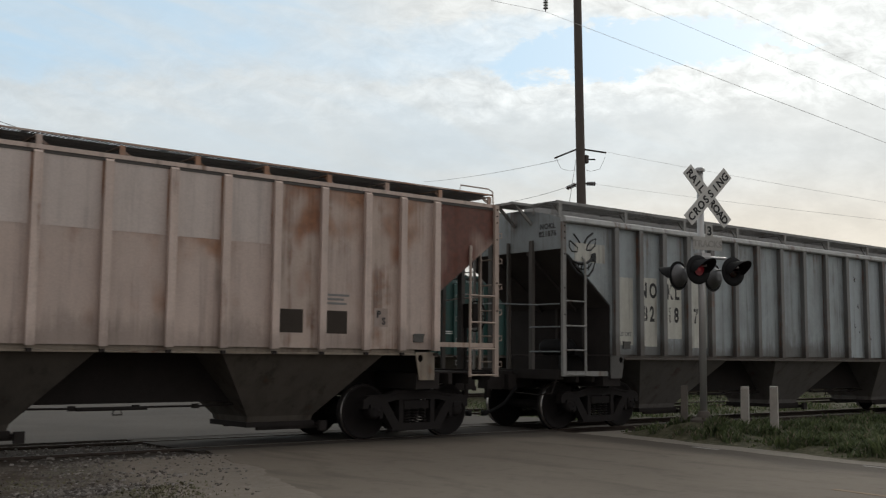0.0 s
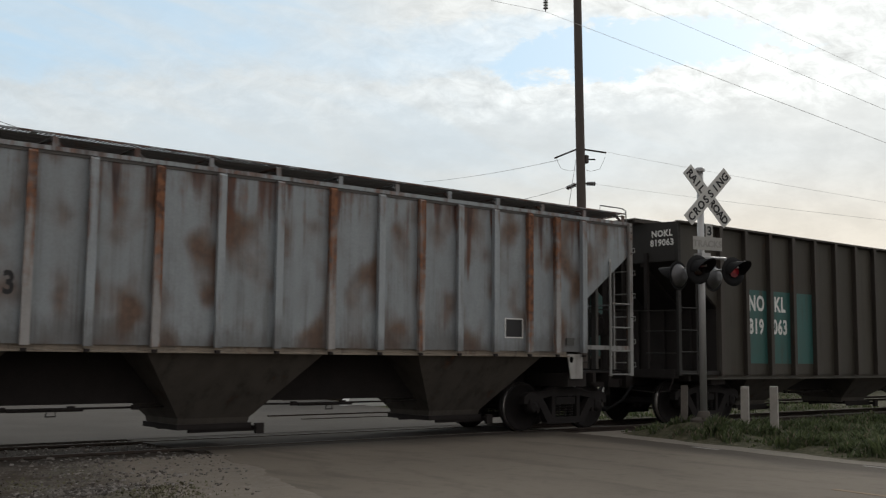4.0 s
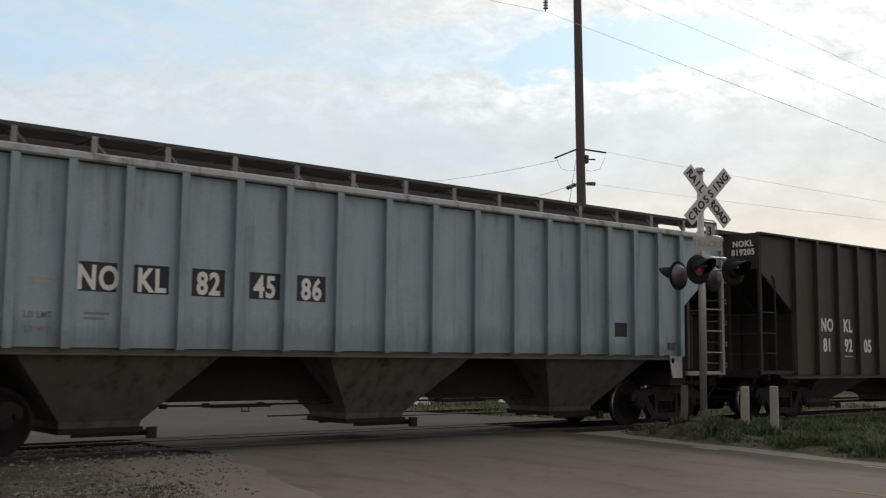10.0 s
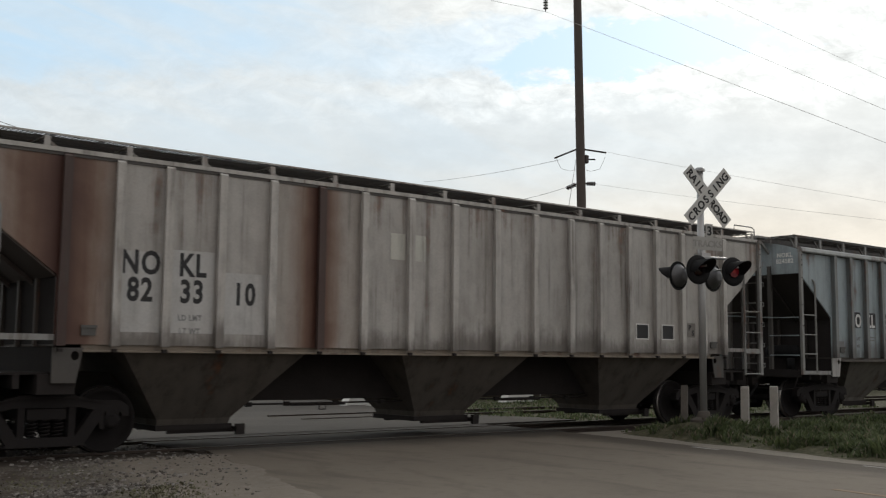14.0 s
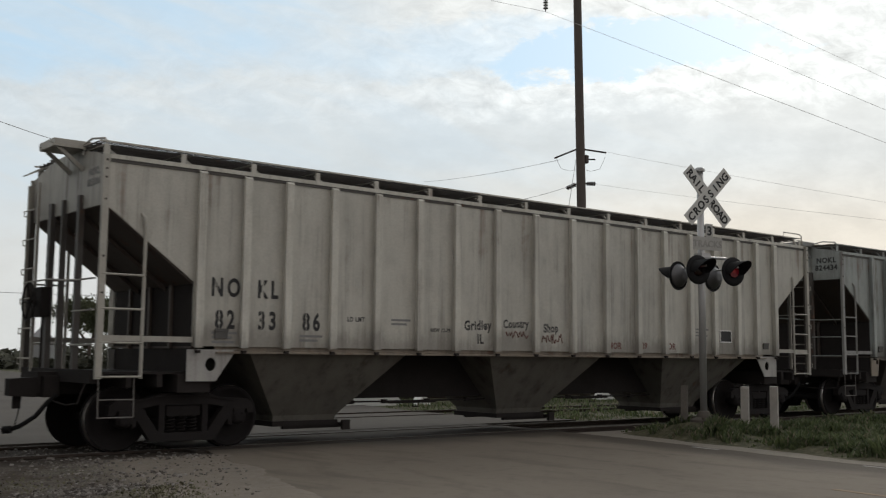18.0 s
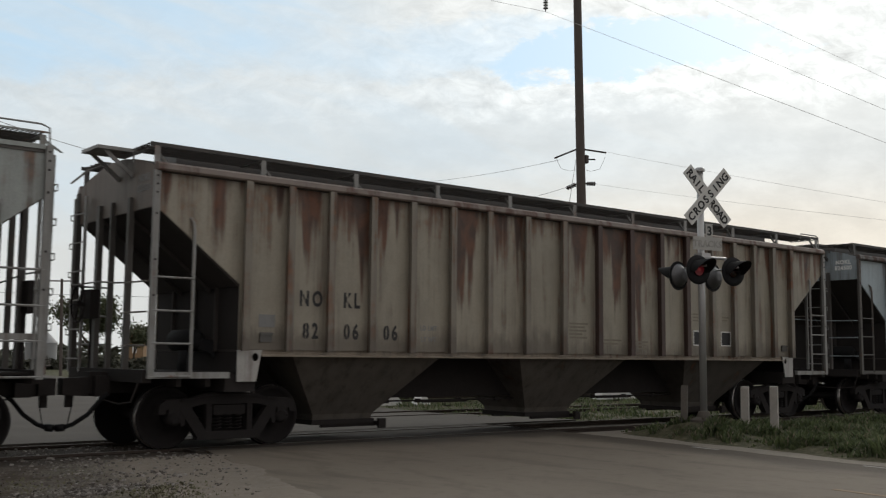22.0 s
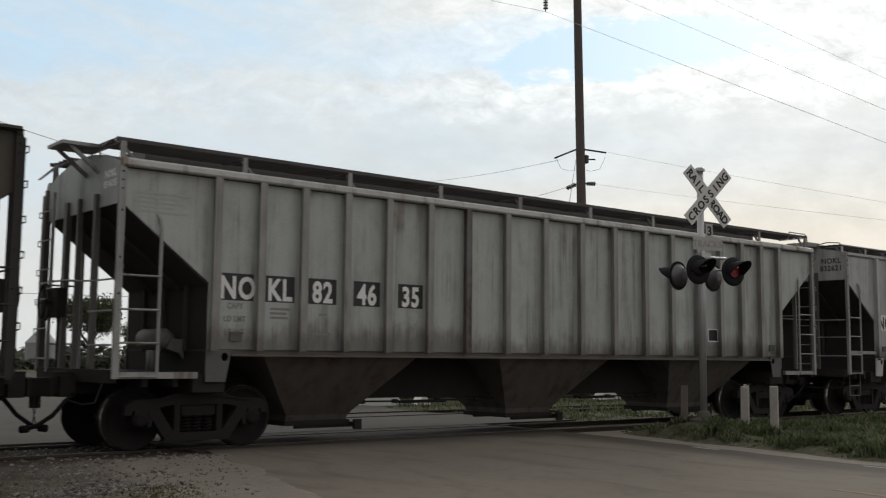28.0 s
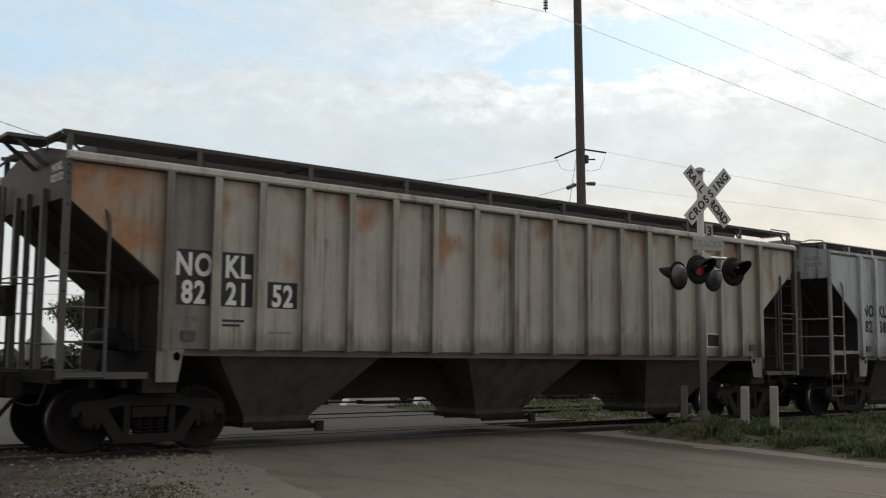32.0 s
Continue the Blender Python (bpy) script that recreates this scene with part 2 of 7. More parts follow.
M = {
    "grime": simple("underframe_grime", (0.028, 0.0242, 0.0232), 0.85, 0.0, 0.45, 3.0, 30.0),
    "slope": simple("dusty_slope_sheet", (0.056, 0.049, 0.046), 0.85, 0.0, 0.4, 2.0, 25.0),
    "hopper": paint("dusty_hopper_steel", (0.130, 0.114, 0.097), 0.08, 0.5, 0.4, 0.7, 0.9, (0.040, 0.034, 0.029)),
    "wheel": simple("wheel_steel", (0.017, 0.0148, 0.0148), 0.9, 0.0, 0.35, 5.0, 40.0),
    "tread": simple("polished_tread", (0.45, 0.43, 0.41), 0.35, 0.9, 0.1, 8.0, 60.0),
    "steel": simple("galvanized_steel", (0.42, 0.42, 0.41), 0.5, 0.5, 0.15, 8.0, 60.0),
    "silver": simple("aluminium_paint", (0.40, 0.40, 0.40), 0.42, 0.6, 0.12, 10.0, 60.0),
    "lamp_grey": simple("lamp_housing_grey", (0.115, 0.115, 0.12), 0.45, 0.4, 0.25, 10.0, 60.0),
    "black": simple("black_paint", (0.014, 0.014, 0.015), 0.8, 0.0, 0.3),
    "white": simple("white_paint", (0.62, 0.62, 0.60), 0.55, 0.0, 0.12, 12.0, 60.0),
    "letter_white": simple("white_lettering", (0.72, 0.72, 0.70), 0.6, 0.0, 0.10, 9.0, 50.0),
    "letter_black": simple("black_lettering", (0.02, 0.02, 0.022), 0.6, 0.0, 0.3, 9.0, 50.0),
    "stencil": simple("faded_stencil", (0.20, 0.20, 0.20), 0.7, 0.0, 0.3, 9.0, 50.0),
    "stencil_light": simple("faded_light_stencil", (0.36, 0.35, 0.33), 0.7, 0.0, 0.3, 9.0, 50.0),
    "scrawl": simple("marker_scrawl", (0.15, 0.06, 0.05), 0.7, 0.0, 0.3, 9.0, 50.0),
    "wood": simple("creosoted_pole", (0.115, 0.098, 0.090), 0.85, 0.0, 0.35, 3.0, 50.0),
    "post": simple("weathered_white_post", (0.31, 0.29, 0.265), 0.85, 0.0, 0.4, 7.0, 50.0),
    "post_dark": simple("bare_split_post", (0.125, 0.112, 0.10), 0.9, 0.0, 0.45, 7.0, 50.0),
    "porcelain": simple("brown_porcelain", (0.03, 0.02, 0.017), 0.25, 0.0, 0.2),
    "wire": simple("weathered_wire", (0.26, 0.26, 0.27), 0.6, 0.2, 0.1),
    "pale_wire": simple("bright_aluminium_wire", (0.62, 0.62, 0.60), 0.5, 0.0, 0.1),
    "concrete": simple("old_concrete", (0.30, 0.285, 0.26), 0.9, 0.0, 0.25, 2.0, 40.0),
    "rail": simple("rusty_rail", (0.050, 0.039, 0.033), 0.85, 0.0, 0.35, 4.0, 40.0),
    "tie": simple("oily_tie", (0.05, 0.042, 0.036), 0.9, 0.0, 0.35, 3.0, 40.0),
    "teal": paint("teal_paint", (0.016, 0.078, 0.070), 0.05, 0.35, 0.2),
    "shed": simple("grey_shed_metal", (0.50, 0.51, 0.52), 0.6, 0.1, 0.08, 0.4, 8.0, 0.05),
    "shed_roof": simple("pale_shed_roof", (0.62, 0.64, 0.66), 0.5, 0.2, 0.08, 0.4, 8.0, 0.05),
    "bin_metal": simple("dull_bin_steel", (0.24, 0.245, 0.25), 0.6, 0.2, 0.12, 0.6, 8.0, 0.05),
    "brick": simple("tan_siding", (0.26, 0.17, 0.10), 0.85, 0.0, 0.15, 1.0, 12.0),
    "shingle": simple("dark_shingle", (0.07, 0.06, 0.055), 0.9, 0.0, 0.25, 1.0, 12.0),
    "bark": simple("grey_bark", (0.085, 0.07, 0.06), 0.9, 0.0, 0.3, 2.0, 20.0),
    "leaf": simple("spring_leaf", (0.085, 0.095, 0.055), 0.8, 0.0, 0.35, 1.0, 5.0, 0.0),
    "hedge": simple("distant_wood", (0.066, 0.068, 0.052), 0.9, 0.0, 0.4, 0.3, 2.0, 0.0),
}


def make_lamp_materials():
    m, g, b = material("red_lens", 0.18)
    b.inputs["Base Color"].default_value = (0.016, 0.001, 0.002, 1)
    M["lens"] = m
    m, g, b = material("red_glow", 0.4)
    b.inputs["Base Color"].default_value = (0.03, 0.001, 0.002, 1)
    b.inputs["Emission Color"].default_value = (1.0, 0.02, 0.06, 1)
    b.inputs["Emission Strength"].default_value = 0.03
    M["glow"] = m
    m, g, b = material("bright_red_glow", 0.4)
    b.inputs["Base Color"].default_value = (0.03, 0.001, 0.002, 1)
    b.inputs["Emission Color"].default_value = (1.0, 0.10, 0.10, 1)
    b.inputs["Emission Strength"].default_value = 0.07
    M["hot"] = m


make_lamp_materials()


def ground_materials():
    m, g, b = material("ground", 0.95)
    co = g.nodes.new("ShaderNodeTexCoord").outputs["Object"]
    x, y, z = g.xyz(co)
    n1, n2, n3 = g.noise(co, 0.5, 6.0, 0.6, 0.3), g.noise(co, 7.0, 5.0, 0.65), g.noise(co, 45.0, 4.0, 0.6)
    soil = g.mix(n2, (0.038, 0.030, 0.024), (0.090, 0.072, 0.057))
    gravel = g.mix(g.step(n3, 0.42, 0.62), (0.065, 0.057, 0.048), (0.21, 0.19, 0.165))
    bed = g.mix(g.step(g.math("ADD", n1, g.math("MULTIPLY", n2, 0.25)), 0.52, 0.72), soil, gravel)
    grass = g.mix(g.step(n2, 0.35, 0.65), (0.040, 0.046, 0.022), (0.105, 0.098, 0.060))
    green = g.step(g.math("ADD", g.math("MULTIPLY", n1, 0.7), g.math("MULTIPLY", n2, 0.3)), 0.50, 0.60)
    far = g.step(y, 16.0, 26.0)
    right = g.math("MULTIPLY", g.step(x, 13.0, 14.2), g.step(g.math("ABSOLUTE", y), 1.7, 2.3))
    lush = g.math("MAXIMUM", far, g.math("MULTIPLY", right, 0.75))
    # crushed stone spread from the road over the verge
    off = g.math("SUBTRACT", x, g.math("ADD", g.math("MULTIPLY", y, 0.235), 7.1))
    off = g.math("ADD", off, g.math("MULTIPLY", g.math("SUBTRACT", n1, 0.5), 1.3))
    spread = g.math("MULTIPLY", g.step(off, -1.75, -0.95), g.step(y, -0.9, -1.5))
    spread = g.math("MULTIPLY", spread, g.step(x, 9.0, 8.0))
    col = g.mix(g.math("MULTIPLY", green, 0.35), bed, grass)
    crushed = g.mix(n2, (0.125, 0.108, 0.090), (0.245, 0.215, 0.180))
    crushed = g.mix(g.step(n3, 0.50, 0.72, 0.0, 0.4), crushed, (0.25, 0.23, 0.20))
    col = g.mix(spread, col, crushed)
    # oily track bed, with the shade under the train painted in as well
    oily_shaded = g.math("ADD", g.math("ABSOLUTE", y), g.math("MULTIPLY", g.math("SUBTRACT", n1, 0.5), 1.6))
    col = g.mix(g.math("MULTIPLY", g.step(oily_shaded, 2.15, 1.35), 0.85), col, g.mix(n3, (0.020, 0.016, 0.013), (0.060, 0.048, 0.039)))
    col = g.mix(lush, col, grass)
    g.put(b.inputs["Base Color"], col)
    bump(g, b, g.math("ADD", n2, g.math("MULTIPLY", n3, 0.6)), 0.6, 0.03)
    b.inputs["Specular IOR Level"].default_value = 0.15
    M["ground"] = m
    m, g, b = material("asphalt", 0.88)
    co = g.nodes.new("ShaderNodeTexCoord").outputs["Object"]
    n1, n2, n3 = g.noise(co, 0.35, 5.0, 0.55, 0.3), g.noise(co, 5.0, 5.0, 0.6), g.noise(co, 90.0, 3.0, 0.7)
    lane = g.noise(g.scaled(co, 0.9, 0.06, 1), 1.0, 4.0, 0.5)
    col = g.mix(g.math("ADD", g.math("MULTIPLY", n1, 0.5), g.math("MULTIPLY", lane, 0.5)), (0.114, 0.096, 0.078), (0.174, 0.149, 0.121))
    col = g.mix(g.step(n2, 0.50, 0.72, 0.0, 0.30), col, (0.056, 0.046, 0.036))
    # tyre-polished tracks curve along the lanes, worn across at two scales
    patch = g.noise(g.scaled(co, 1.6, 0.5, 1), 1.0, 4.0, 0.6, 0.6)
    col = g.mix(g.step(patch, 0.48, 0.68, 0.0, 0.45), col, (0.062, 0.050, 0.038))
    col = g.mix(g.math("MULTIPLY", n3, 0.22), col, (0.22, 0.20, 0.17))
    g.put(b.inputs["Base Color"], col)
    # dark band of newer tar along the right edge
    x, y, z = g.xyz(co)
    edge = g.math("ADD", g.math("MULTIPLY", y, 0.13), 14.65)
    inner = g.math("ADD", g.math("SUBTRACT", edge, x), g.math("MULTIPLY", g.math("SUBTRACT", n1, 0.5), 1.2))
    band = g.math("MULTIPLY", g.step(inner, 1.35, 0.45), g.step(y, -1.0, -2.0))
    # oil along the rails, the train's shade on the road coloured into it
    oil_shade = g.step(g.math("ADD", g.math("ABSOLUTE", y), g.math("MULTIPLY", g.math("SUBTRACT", n1, 0.5), 1.5)), 2.5, 1.2)
    col = g.mix(g.math("MULTIPLY", g.math("MAXIMUM", band, oil_shade), 0.72), col, g.mix(n2, (0.036, 0.030, 0.025), (0.060, 0.050, 0.042)))
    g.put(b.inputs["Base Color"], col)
    bump(g, b, g.math("ADD", n3, n2), 0.35, 0.006)
    b.inputs["Specular IOR Level"].default_value = 0.15
    M["asphalt"] = m
    m, g, b = material("pale_gravel", 0.95)
    co = g.nodes.new("ShaderNodeTexCoord").outputs["Object"]
    n2, n3 = g.noise(co, 2.0, 5.0, 0.6, 0.4), g.noise(co, 40.0, 4.0, 0.65)
    col = g.mix(n2, (0.130, 0.115, 0.097), (0.245, 0.220, 0.188))
    col = g.mix(g.step(n3, 0.45, 0.7, 0.0, 0.6), col, (0.27, 0.25, 0.22))
    g.put(b.inputs["Base Color"], col)
    bump(g, b, n3, 0.6, 0.015)
    b.inputs["Specular IOR Level"].default_value = 0.15
    M["gravel"] = m
    M["lot"] = simple("packed_lot_gravel", (0.074, 0.066, 0.059), 0.95, 0.0, 0.55, 0.55, 30.0, 0.5, 0.01)
    m, g, b = material("grass_blades", 0.8)
    r = g.nodes.new("ShaderNodeNewGeometry").outputs["Random Per Island"]
    tone = g.mix(g.step(r, 0.86, 0.93), g.mix(r, (0.040, 0.056, 0.026), (0.145, 0.176, 0.078)), (0.22, 0.19, 0.135))
    g.put(b.inputs["Base Color"], tone)
    thin = g.nodes.new("ShaderNodeBsdfTranslucent")
    g.put(thin.inputs["Color"], tone)
    both = g.nodes.new("ShaderNodeMixShader")
    both.inputs[0].default_value = 0.45
    g.links.new(b.outputs[0], both.inputs[1]), g.links.new(thin.outputs[0], both.inputs[2])
    g.links.new(both.outputs[0], g.nodes["Material Output"].inputs["Surface"])
    M["blade"] = m
    m, g, b = material("stone_chips", 0.9)
    r = g.nodes.new("ShaderNodeNewGeometry").outputs["Random Per Island"]
    g.put(b.inputs["Base Color"], g.mix(g.math("POWER", r, 1.6), (0.060, 0.051, 0.044), (0.26, 0.24, 0.22)))
    M["stone"] = m


ground_materials()


# ---- mesh helpers ----
def box(bm, x0, x1, y0, y1, z0, z1):
    v = [bm.verts.new((x, y, z)) for x in (x0, x1) for y in (y0, y1) for z in (z0, z1)]
    for f in ((0, 1, 3, 2), (4, 6, 7, 5), (0, 4, 5, 1), (2, 3, 7, 6), (0, 2, 6, 4), (1, 5, 7, 3)):
        bm.faces.new([v[i] for i in f])


def prism(bm, outline, y0, y1):
    """A plate: an outline in x and z, from y0 to y1."""
    a = [bm.verts.new((x, y0, z)) for x, z in outline]
    b = [bm.verts.new((x, y1, z)) for x, z in outline]
    bm.faces.new(a), bm.faces.new(b[::-1])
    for i in range(len(a)):
        j = (i + 1) % len(a)
        bm.faces.new((a[j], a[i], b[i], b[j]))


def along(bm, section, x0, x1):
    """A bar: a section in y and z, from x0 to x1."""
    a = [bm.verts.new((x0, y, z)) for y, z in section]
    b = [bm.verts.new((x1, y, z)) for y, z in section]
    bm.faces.new(a), bm.faces.new(b[::-1])
    for i in range(len(a)):
        j = (i + 1) % len(a)
        bm.faces.new((a[j], a[i], b[i], b[j]))


def tube(bm, points, r, seg=6, r1=None):
    """A round bar through points, tapering from r to r1."""
    pts = [Vector(p) for p in points]
    rings = []
    for i, p in enumerate(pts):
        way = (pts[min(i + 1, len(pts) - 1)] - pts[max(i - 1, 0)]).normalized()
        side = way.cross((0, 0, 1)) if abs(way.z) < 0.95 else way.cross((1, 0, 0))
        side.normalize()
        other = way.cross(side)
        rr = r if r1 is None else r + (r1 - r) * i / (len(pts) - 1)
        rings.append([bm.verts.new(p + rr * (math.cos(2 * math.pi * k / seg) * side + math.sin(2 * math.pi * k / seg) * other)) for k in range(seg)])
    for a, b in zip(rings, rings[1:]):
        for k in range(seg):
            bm.faces.new((a[k], a[(k + 1) % seg], b[(k + 1) % seg], b[k]))
    bm.faces.new(rings[0][::-1]), bm.faces.new(rings[-1])


def lathe(bm, profile, axis="y", seg=24, at=(0, 0, 0), caps=True):
    """A turned solid: profile rows of (along the axis, radius)."""
    rings = []
    for h, r in profile:
        ring = []
        for k in range(seg):
            c, s = r * math.cos(2 * math.pi * k / seg), r * math.sin(2 * math.pi * k / seg)
            p = (c, h, s) if axis == "y" else ((c, s, h) if axis == "z" else (h, c, s))
            ring.append(bm.verts.new(Vector(p) + Vector(at)))
        rings.append(ring)
    for a, b in zip(rings, rings[1:]):
        for k in range(seg):
            bm.faces.new((a[k], a[(k + 1) % seg], b[(k + 1) % seg], b[k]))
    if caps:
        bm.faces.new(rings[0][::-1]), bm.faces.new(rings[-1])


def soften(bm, width, segments=1):
    edges = [e for e in bm.edges if len(e.link_faces) == 2 and e.calc_face_angle(0) > 0.5]
    bmesh.ops.bevel(bm, geom=edges, offset=width, segments=segments, affect="EDGES", profile=0.5)


def finish(name, bm, mat, smooth=False):
    bmesh.ops.recalc_face_normals(bm, faces=bm.faces)
    me = bpy.data.meshes.new(name)
    bm.to_mesh(me)
    bm.free()
    if mat:
        me.materials.append(mat)
    if smooth:
        for p in me.polygons:
            p.use_smooth = len(p.vertices) == 4
    return me


def hang(name, me, parent, m=None, mat=None, label=""):
    """One mesh object under a thing or a part; mat replaces the mesh's own material on this object."""
    ob = new(name, me)
    ob.parent = parent
    if m is not None:
        ob.matrix_local = m
    if mat:
        ob.material_slots[0].link = "OBJECT"
        ob.material_slots[0].material = mat
    if label:
        ob["label"] = label
    return ob


def part(name, bm, mat, parent, label="", smooth=False):
    return hang(name, finish(name, bm, mat, smooth), parent, None, None, label)


def thing(name, label, category, m=None, group="", kind=""):
    ob = new(name)
    ob.empty_display_size = 0.3
    if m is not None:
        ob.matrix_world = m
    return tagged(ob, label, category, group, kind)


def whole(name, bm, mat, label, category, group="", kind="", smooth=False):
    return tagged(new(name, finish(name, bm, mat, smooth)), label, category, group, kind)


LETTERS = {}


def cut_bridges(me, text, size):
    """Cut the bridges of a stencil into lettering: upright slots, level ones in narrow marks."""
    bm = bmesh.new()
    bm.from_mesh(me)
    bmesh.ops.triangulate(bm, faces=bm.faces[:])
    left, islands = set(bm.verts), []
    while left:
        todo, isle = [left.pop()], set()
        while todo:
            v = todo.pop()
            isle.add(v)
            for e in v.link_edges:
                w = e.other_vert(v)
                if w in left:
                    left.discard(w)
                    todo.append(w)
        islands.append(isle)
    islands.sort(key=lambda isle: min(v.co.x for v in isle))
    slots = []
    for ch, isle in zip(text.replace(" ", ""), islands):
        xs, zs = [v.co.x for v in isle], [v.co.z for v in isle]
        lo, hi = min(xs), max(xs)
        if ch in "17":
            slots.append((lo - 0.01, hi + 0.01, 2, 0.52 * size))
        else:
            slots.append((lo - 0.01, hi + 0.01, 0, lo + (hi - lo) * {"L": 0.50, "K": 0.40, "N": 0.32}.get(ch, 0.5)))
    gap = 0.045 * size
    for lo, hi, axis, at in slots:
        for side in (-gap, gap):
            co, no = [0, 0, 0], [0, 0, 0]
            co[axis], no[axis] = at + side, 1
            geom = [f for f in bm.faces if lo < f.calc_center_median().x < hi]
            geom += list({e for f in geom for e in f.edges}) + list({v for f in geom for v in f.verts})
            bmesh.ops.bisect_plane(bm, geom=geom, plane_co=co, plane_no=no)
        inside = [f for f in bm.faces if lo < f.calc_center_median().x < hi and abs(f.calc_center_median()[axis] - at) < gap * 0.98]
        bmesh.ops.delete(bm, geom=inside, context="FACES")
    bm.to_mesh(me)
    bm.free()


def letters(text, size, depth=0.003, stencil=False):
    """A mesh of built-in lettering, its base on z = 0, centred on x, facing -y."""
    key = (text, size, stencil)
    if key not in LETTERS:
        cu = bpy.data.curves.new("lettering", "FONT")
        cu.body, cu.size, cu.extrude, cu.align_x = text, size / 0.73, depth, "CENTER"
        cu.resolution_u, cu.offset, cu.space_character = 3, 0.013 * size / 0.3, 1.45 if stencil else 1.12
        ob = bpy.data.objects.new("lettering", cu)
        me = bpy.data.meshes.new_from_object(ob)
        me.name = "lettering"
        me.transform(Matrix.Rotation(radians(90), 4, "X"))
        bpy.data.objects.remove(ob)
        bpy.data.curves.remove(cu)
        if stencil:
            cut_bridges(me, text, size)
        me.materials.clear()
        me.materials.append(M["letter_white"])
        LETTERS[key] = me
    return LETTERS[key]


# ---- ground, road and track ----
ROAD_LEFT = [(-40, -2.0), (-24, 1.6), (-16, 3.2), (-11, 4.3), (-8, 5.0), (-6.2, 5.55), (-5, 5.92), (-3.85, 6.33), (-2.46, 6.75), (-1.2, 7.05)]
ROAD_RIGHT = [(-40, 12.8), (-24, 13.0), (-16, 13.1), (-11, 13.3), (-8.2, 13.55), (-6.7, 13.68), (-5.2, 13.9), (-3.4, 14.2), (-1.2, 14.38)]


def edge_at(edge, y):
    for (ya, xa), (yb, xb) in zip(edge, edge[1:]):
        if ya <= y <= yb:
            return xa + (xb - xa) * (y - ya) / (yb - ya)
    return edge[0][1] if y < edge[0][0] else edge[-1][1]


def smooth(a, b, v):
    v = min(1.0, max(0.0, (v - a) / (b - a)))
    return v * v * (3 - 2 * v)


def rise(x, y):
    """Height of the ground: a low grassy bank by the signal, falling to the track bed."""
    z = -0.10
    if y < 1.0 and x < 9:
        e = edge_at(ROAD_LEFT, y)
        z += 0.088 * smooth(e - 4.0, e - 0.3, x) * smooth(-1.2, -2.4, y)
        if y < -1.8:
            z += 0.022 * noise.noise(Vector((x * 0.9, y * 0.9, 0))) + 0.010 * noise.noise(Vector((x * 2.3, y * 2.3, 7)))
            z -= 0.16 * smooth(e + 0.15, e + 0.75, x)
    if x < 9:
        z += 0.055 * smooth(2.6, 1.7, abs(y))
    if x > 12 and y < 0:
        e = edge_at(ROAD_RIGHT, y)
        bank = smooth(e + 0.5, e + 1.1, x) * smooth(-1.5, -2.8, y) * smooth(-14, -6.5, y)
        z += bank * (0.10 + 0.24 * math.exp(-((x - 15.35) / 0.75) ** 2 - ((y + 3.6) / 0.9) ** 2)) + 0.04 * bank * noise.noise(Vector((x * 1.1, y * 1.1, 4)))
        z += 0.05 * smooth(e - 1, e + 0.3, x) * smooth(-1.3, -2.2, y)
    return z


def make_ground():
    bm = bmesh.new()
    xs = [-4000, -1500, -500, -200, -90, -50, -30, -20, -14] + [-10 + 0.4 * i for i in range(31)] + [2.2 + 0.16 * i for i in range(40)] + [8.8 + 0.4 * i for i in range(64)] + [36, 40, 46, 55, 70, 100, 160, 300, 700, 1800, 4500]
    ys = [-4000, -1200, -300, -90, -40, -25] + [-18 + 0.4 * i for i in range(25)] + [-8 + 0.2 * i for i in range(50)] + [3, 5, 7, 10, 14, 20, 30, 45, 70, 110, 180, 350, 800, 2000, 4800]
    rows = [[bm.verts.new((x, y, rise(x, y))) for x in xs] for y in ys]
    for a, b in zip(rows, rows[1:]):
        for i in range(len(xs) - 1):
            bm.faces.new((a[i], a[i + 1], b[i + 1], b[i]))
    whole("ground", bm, M["ground"], "", "", kind="structure", smooth=True)


def strip(name, rows, mat, thick, label="", category="", kind="structure", parent=None):
    """A slab between two edges: rows of (y, left x, right x, z)."""
    bm = bmesh.new()
    n = 14
    grid = [[bm.verts.new((a + (b - a) * i / n, y, z)) for i in range(n + 1)] for y, a, b, z in rows]
    low = [[bm.verts.new((v.co.x, v.co.y, v.co.z - thick)) for v in (r[0], r[-1])] for r in grid]
    for r, s in zip(grid, grid[1:]):
        for i in range(n):
            bm.faces.new((r[i], r[i + 1], s[i + 1], s[i]))
    for (r, s), (p, q) in zip(zip(grid, grid[1:]), zip(low, low[1:])):
        bm.faces.new((r[0], s[0], q[0], p[0])), bm.faces.new((s[-1], r[-1], p[1], q[1]))
    bm.faces.new((*grid[0], low[0][1], low[0][0])), bm.faces.new((*grid[-1][::-1], low[-1][0], low[-1][1]))
    if parent:
        return part(name, bm, mat, parent, label)
    return whole(name, bm, mat, label, category, kind=kind)


def road_z(y):
    return -0.03 * min(1.0, max(0.0, (-y - 1.5) / 6.0)) - 0.002


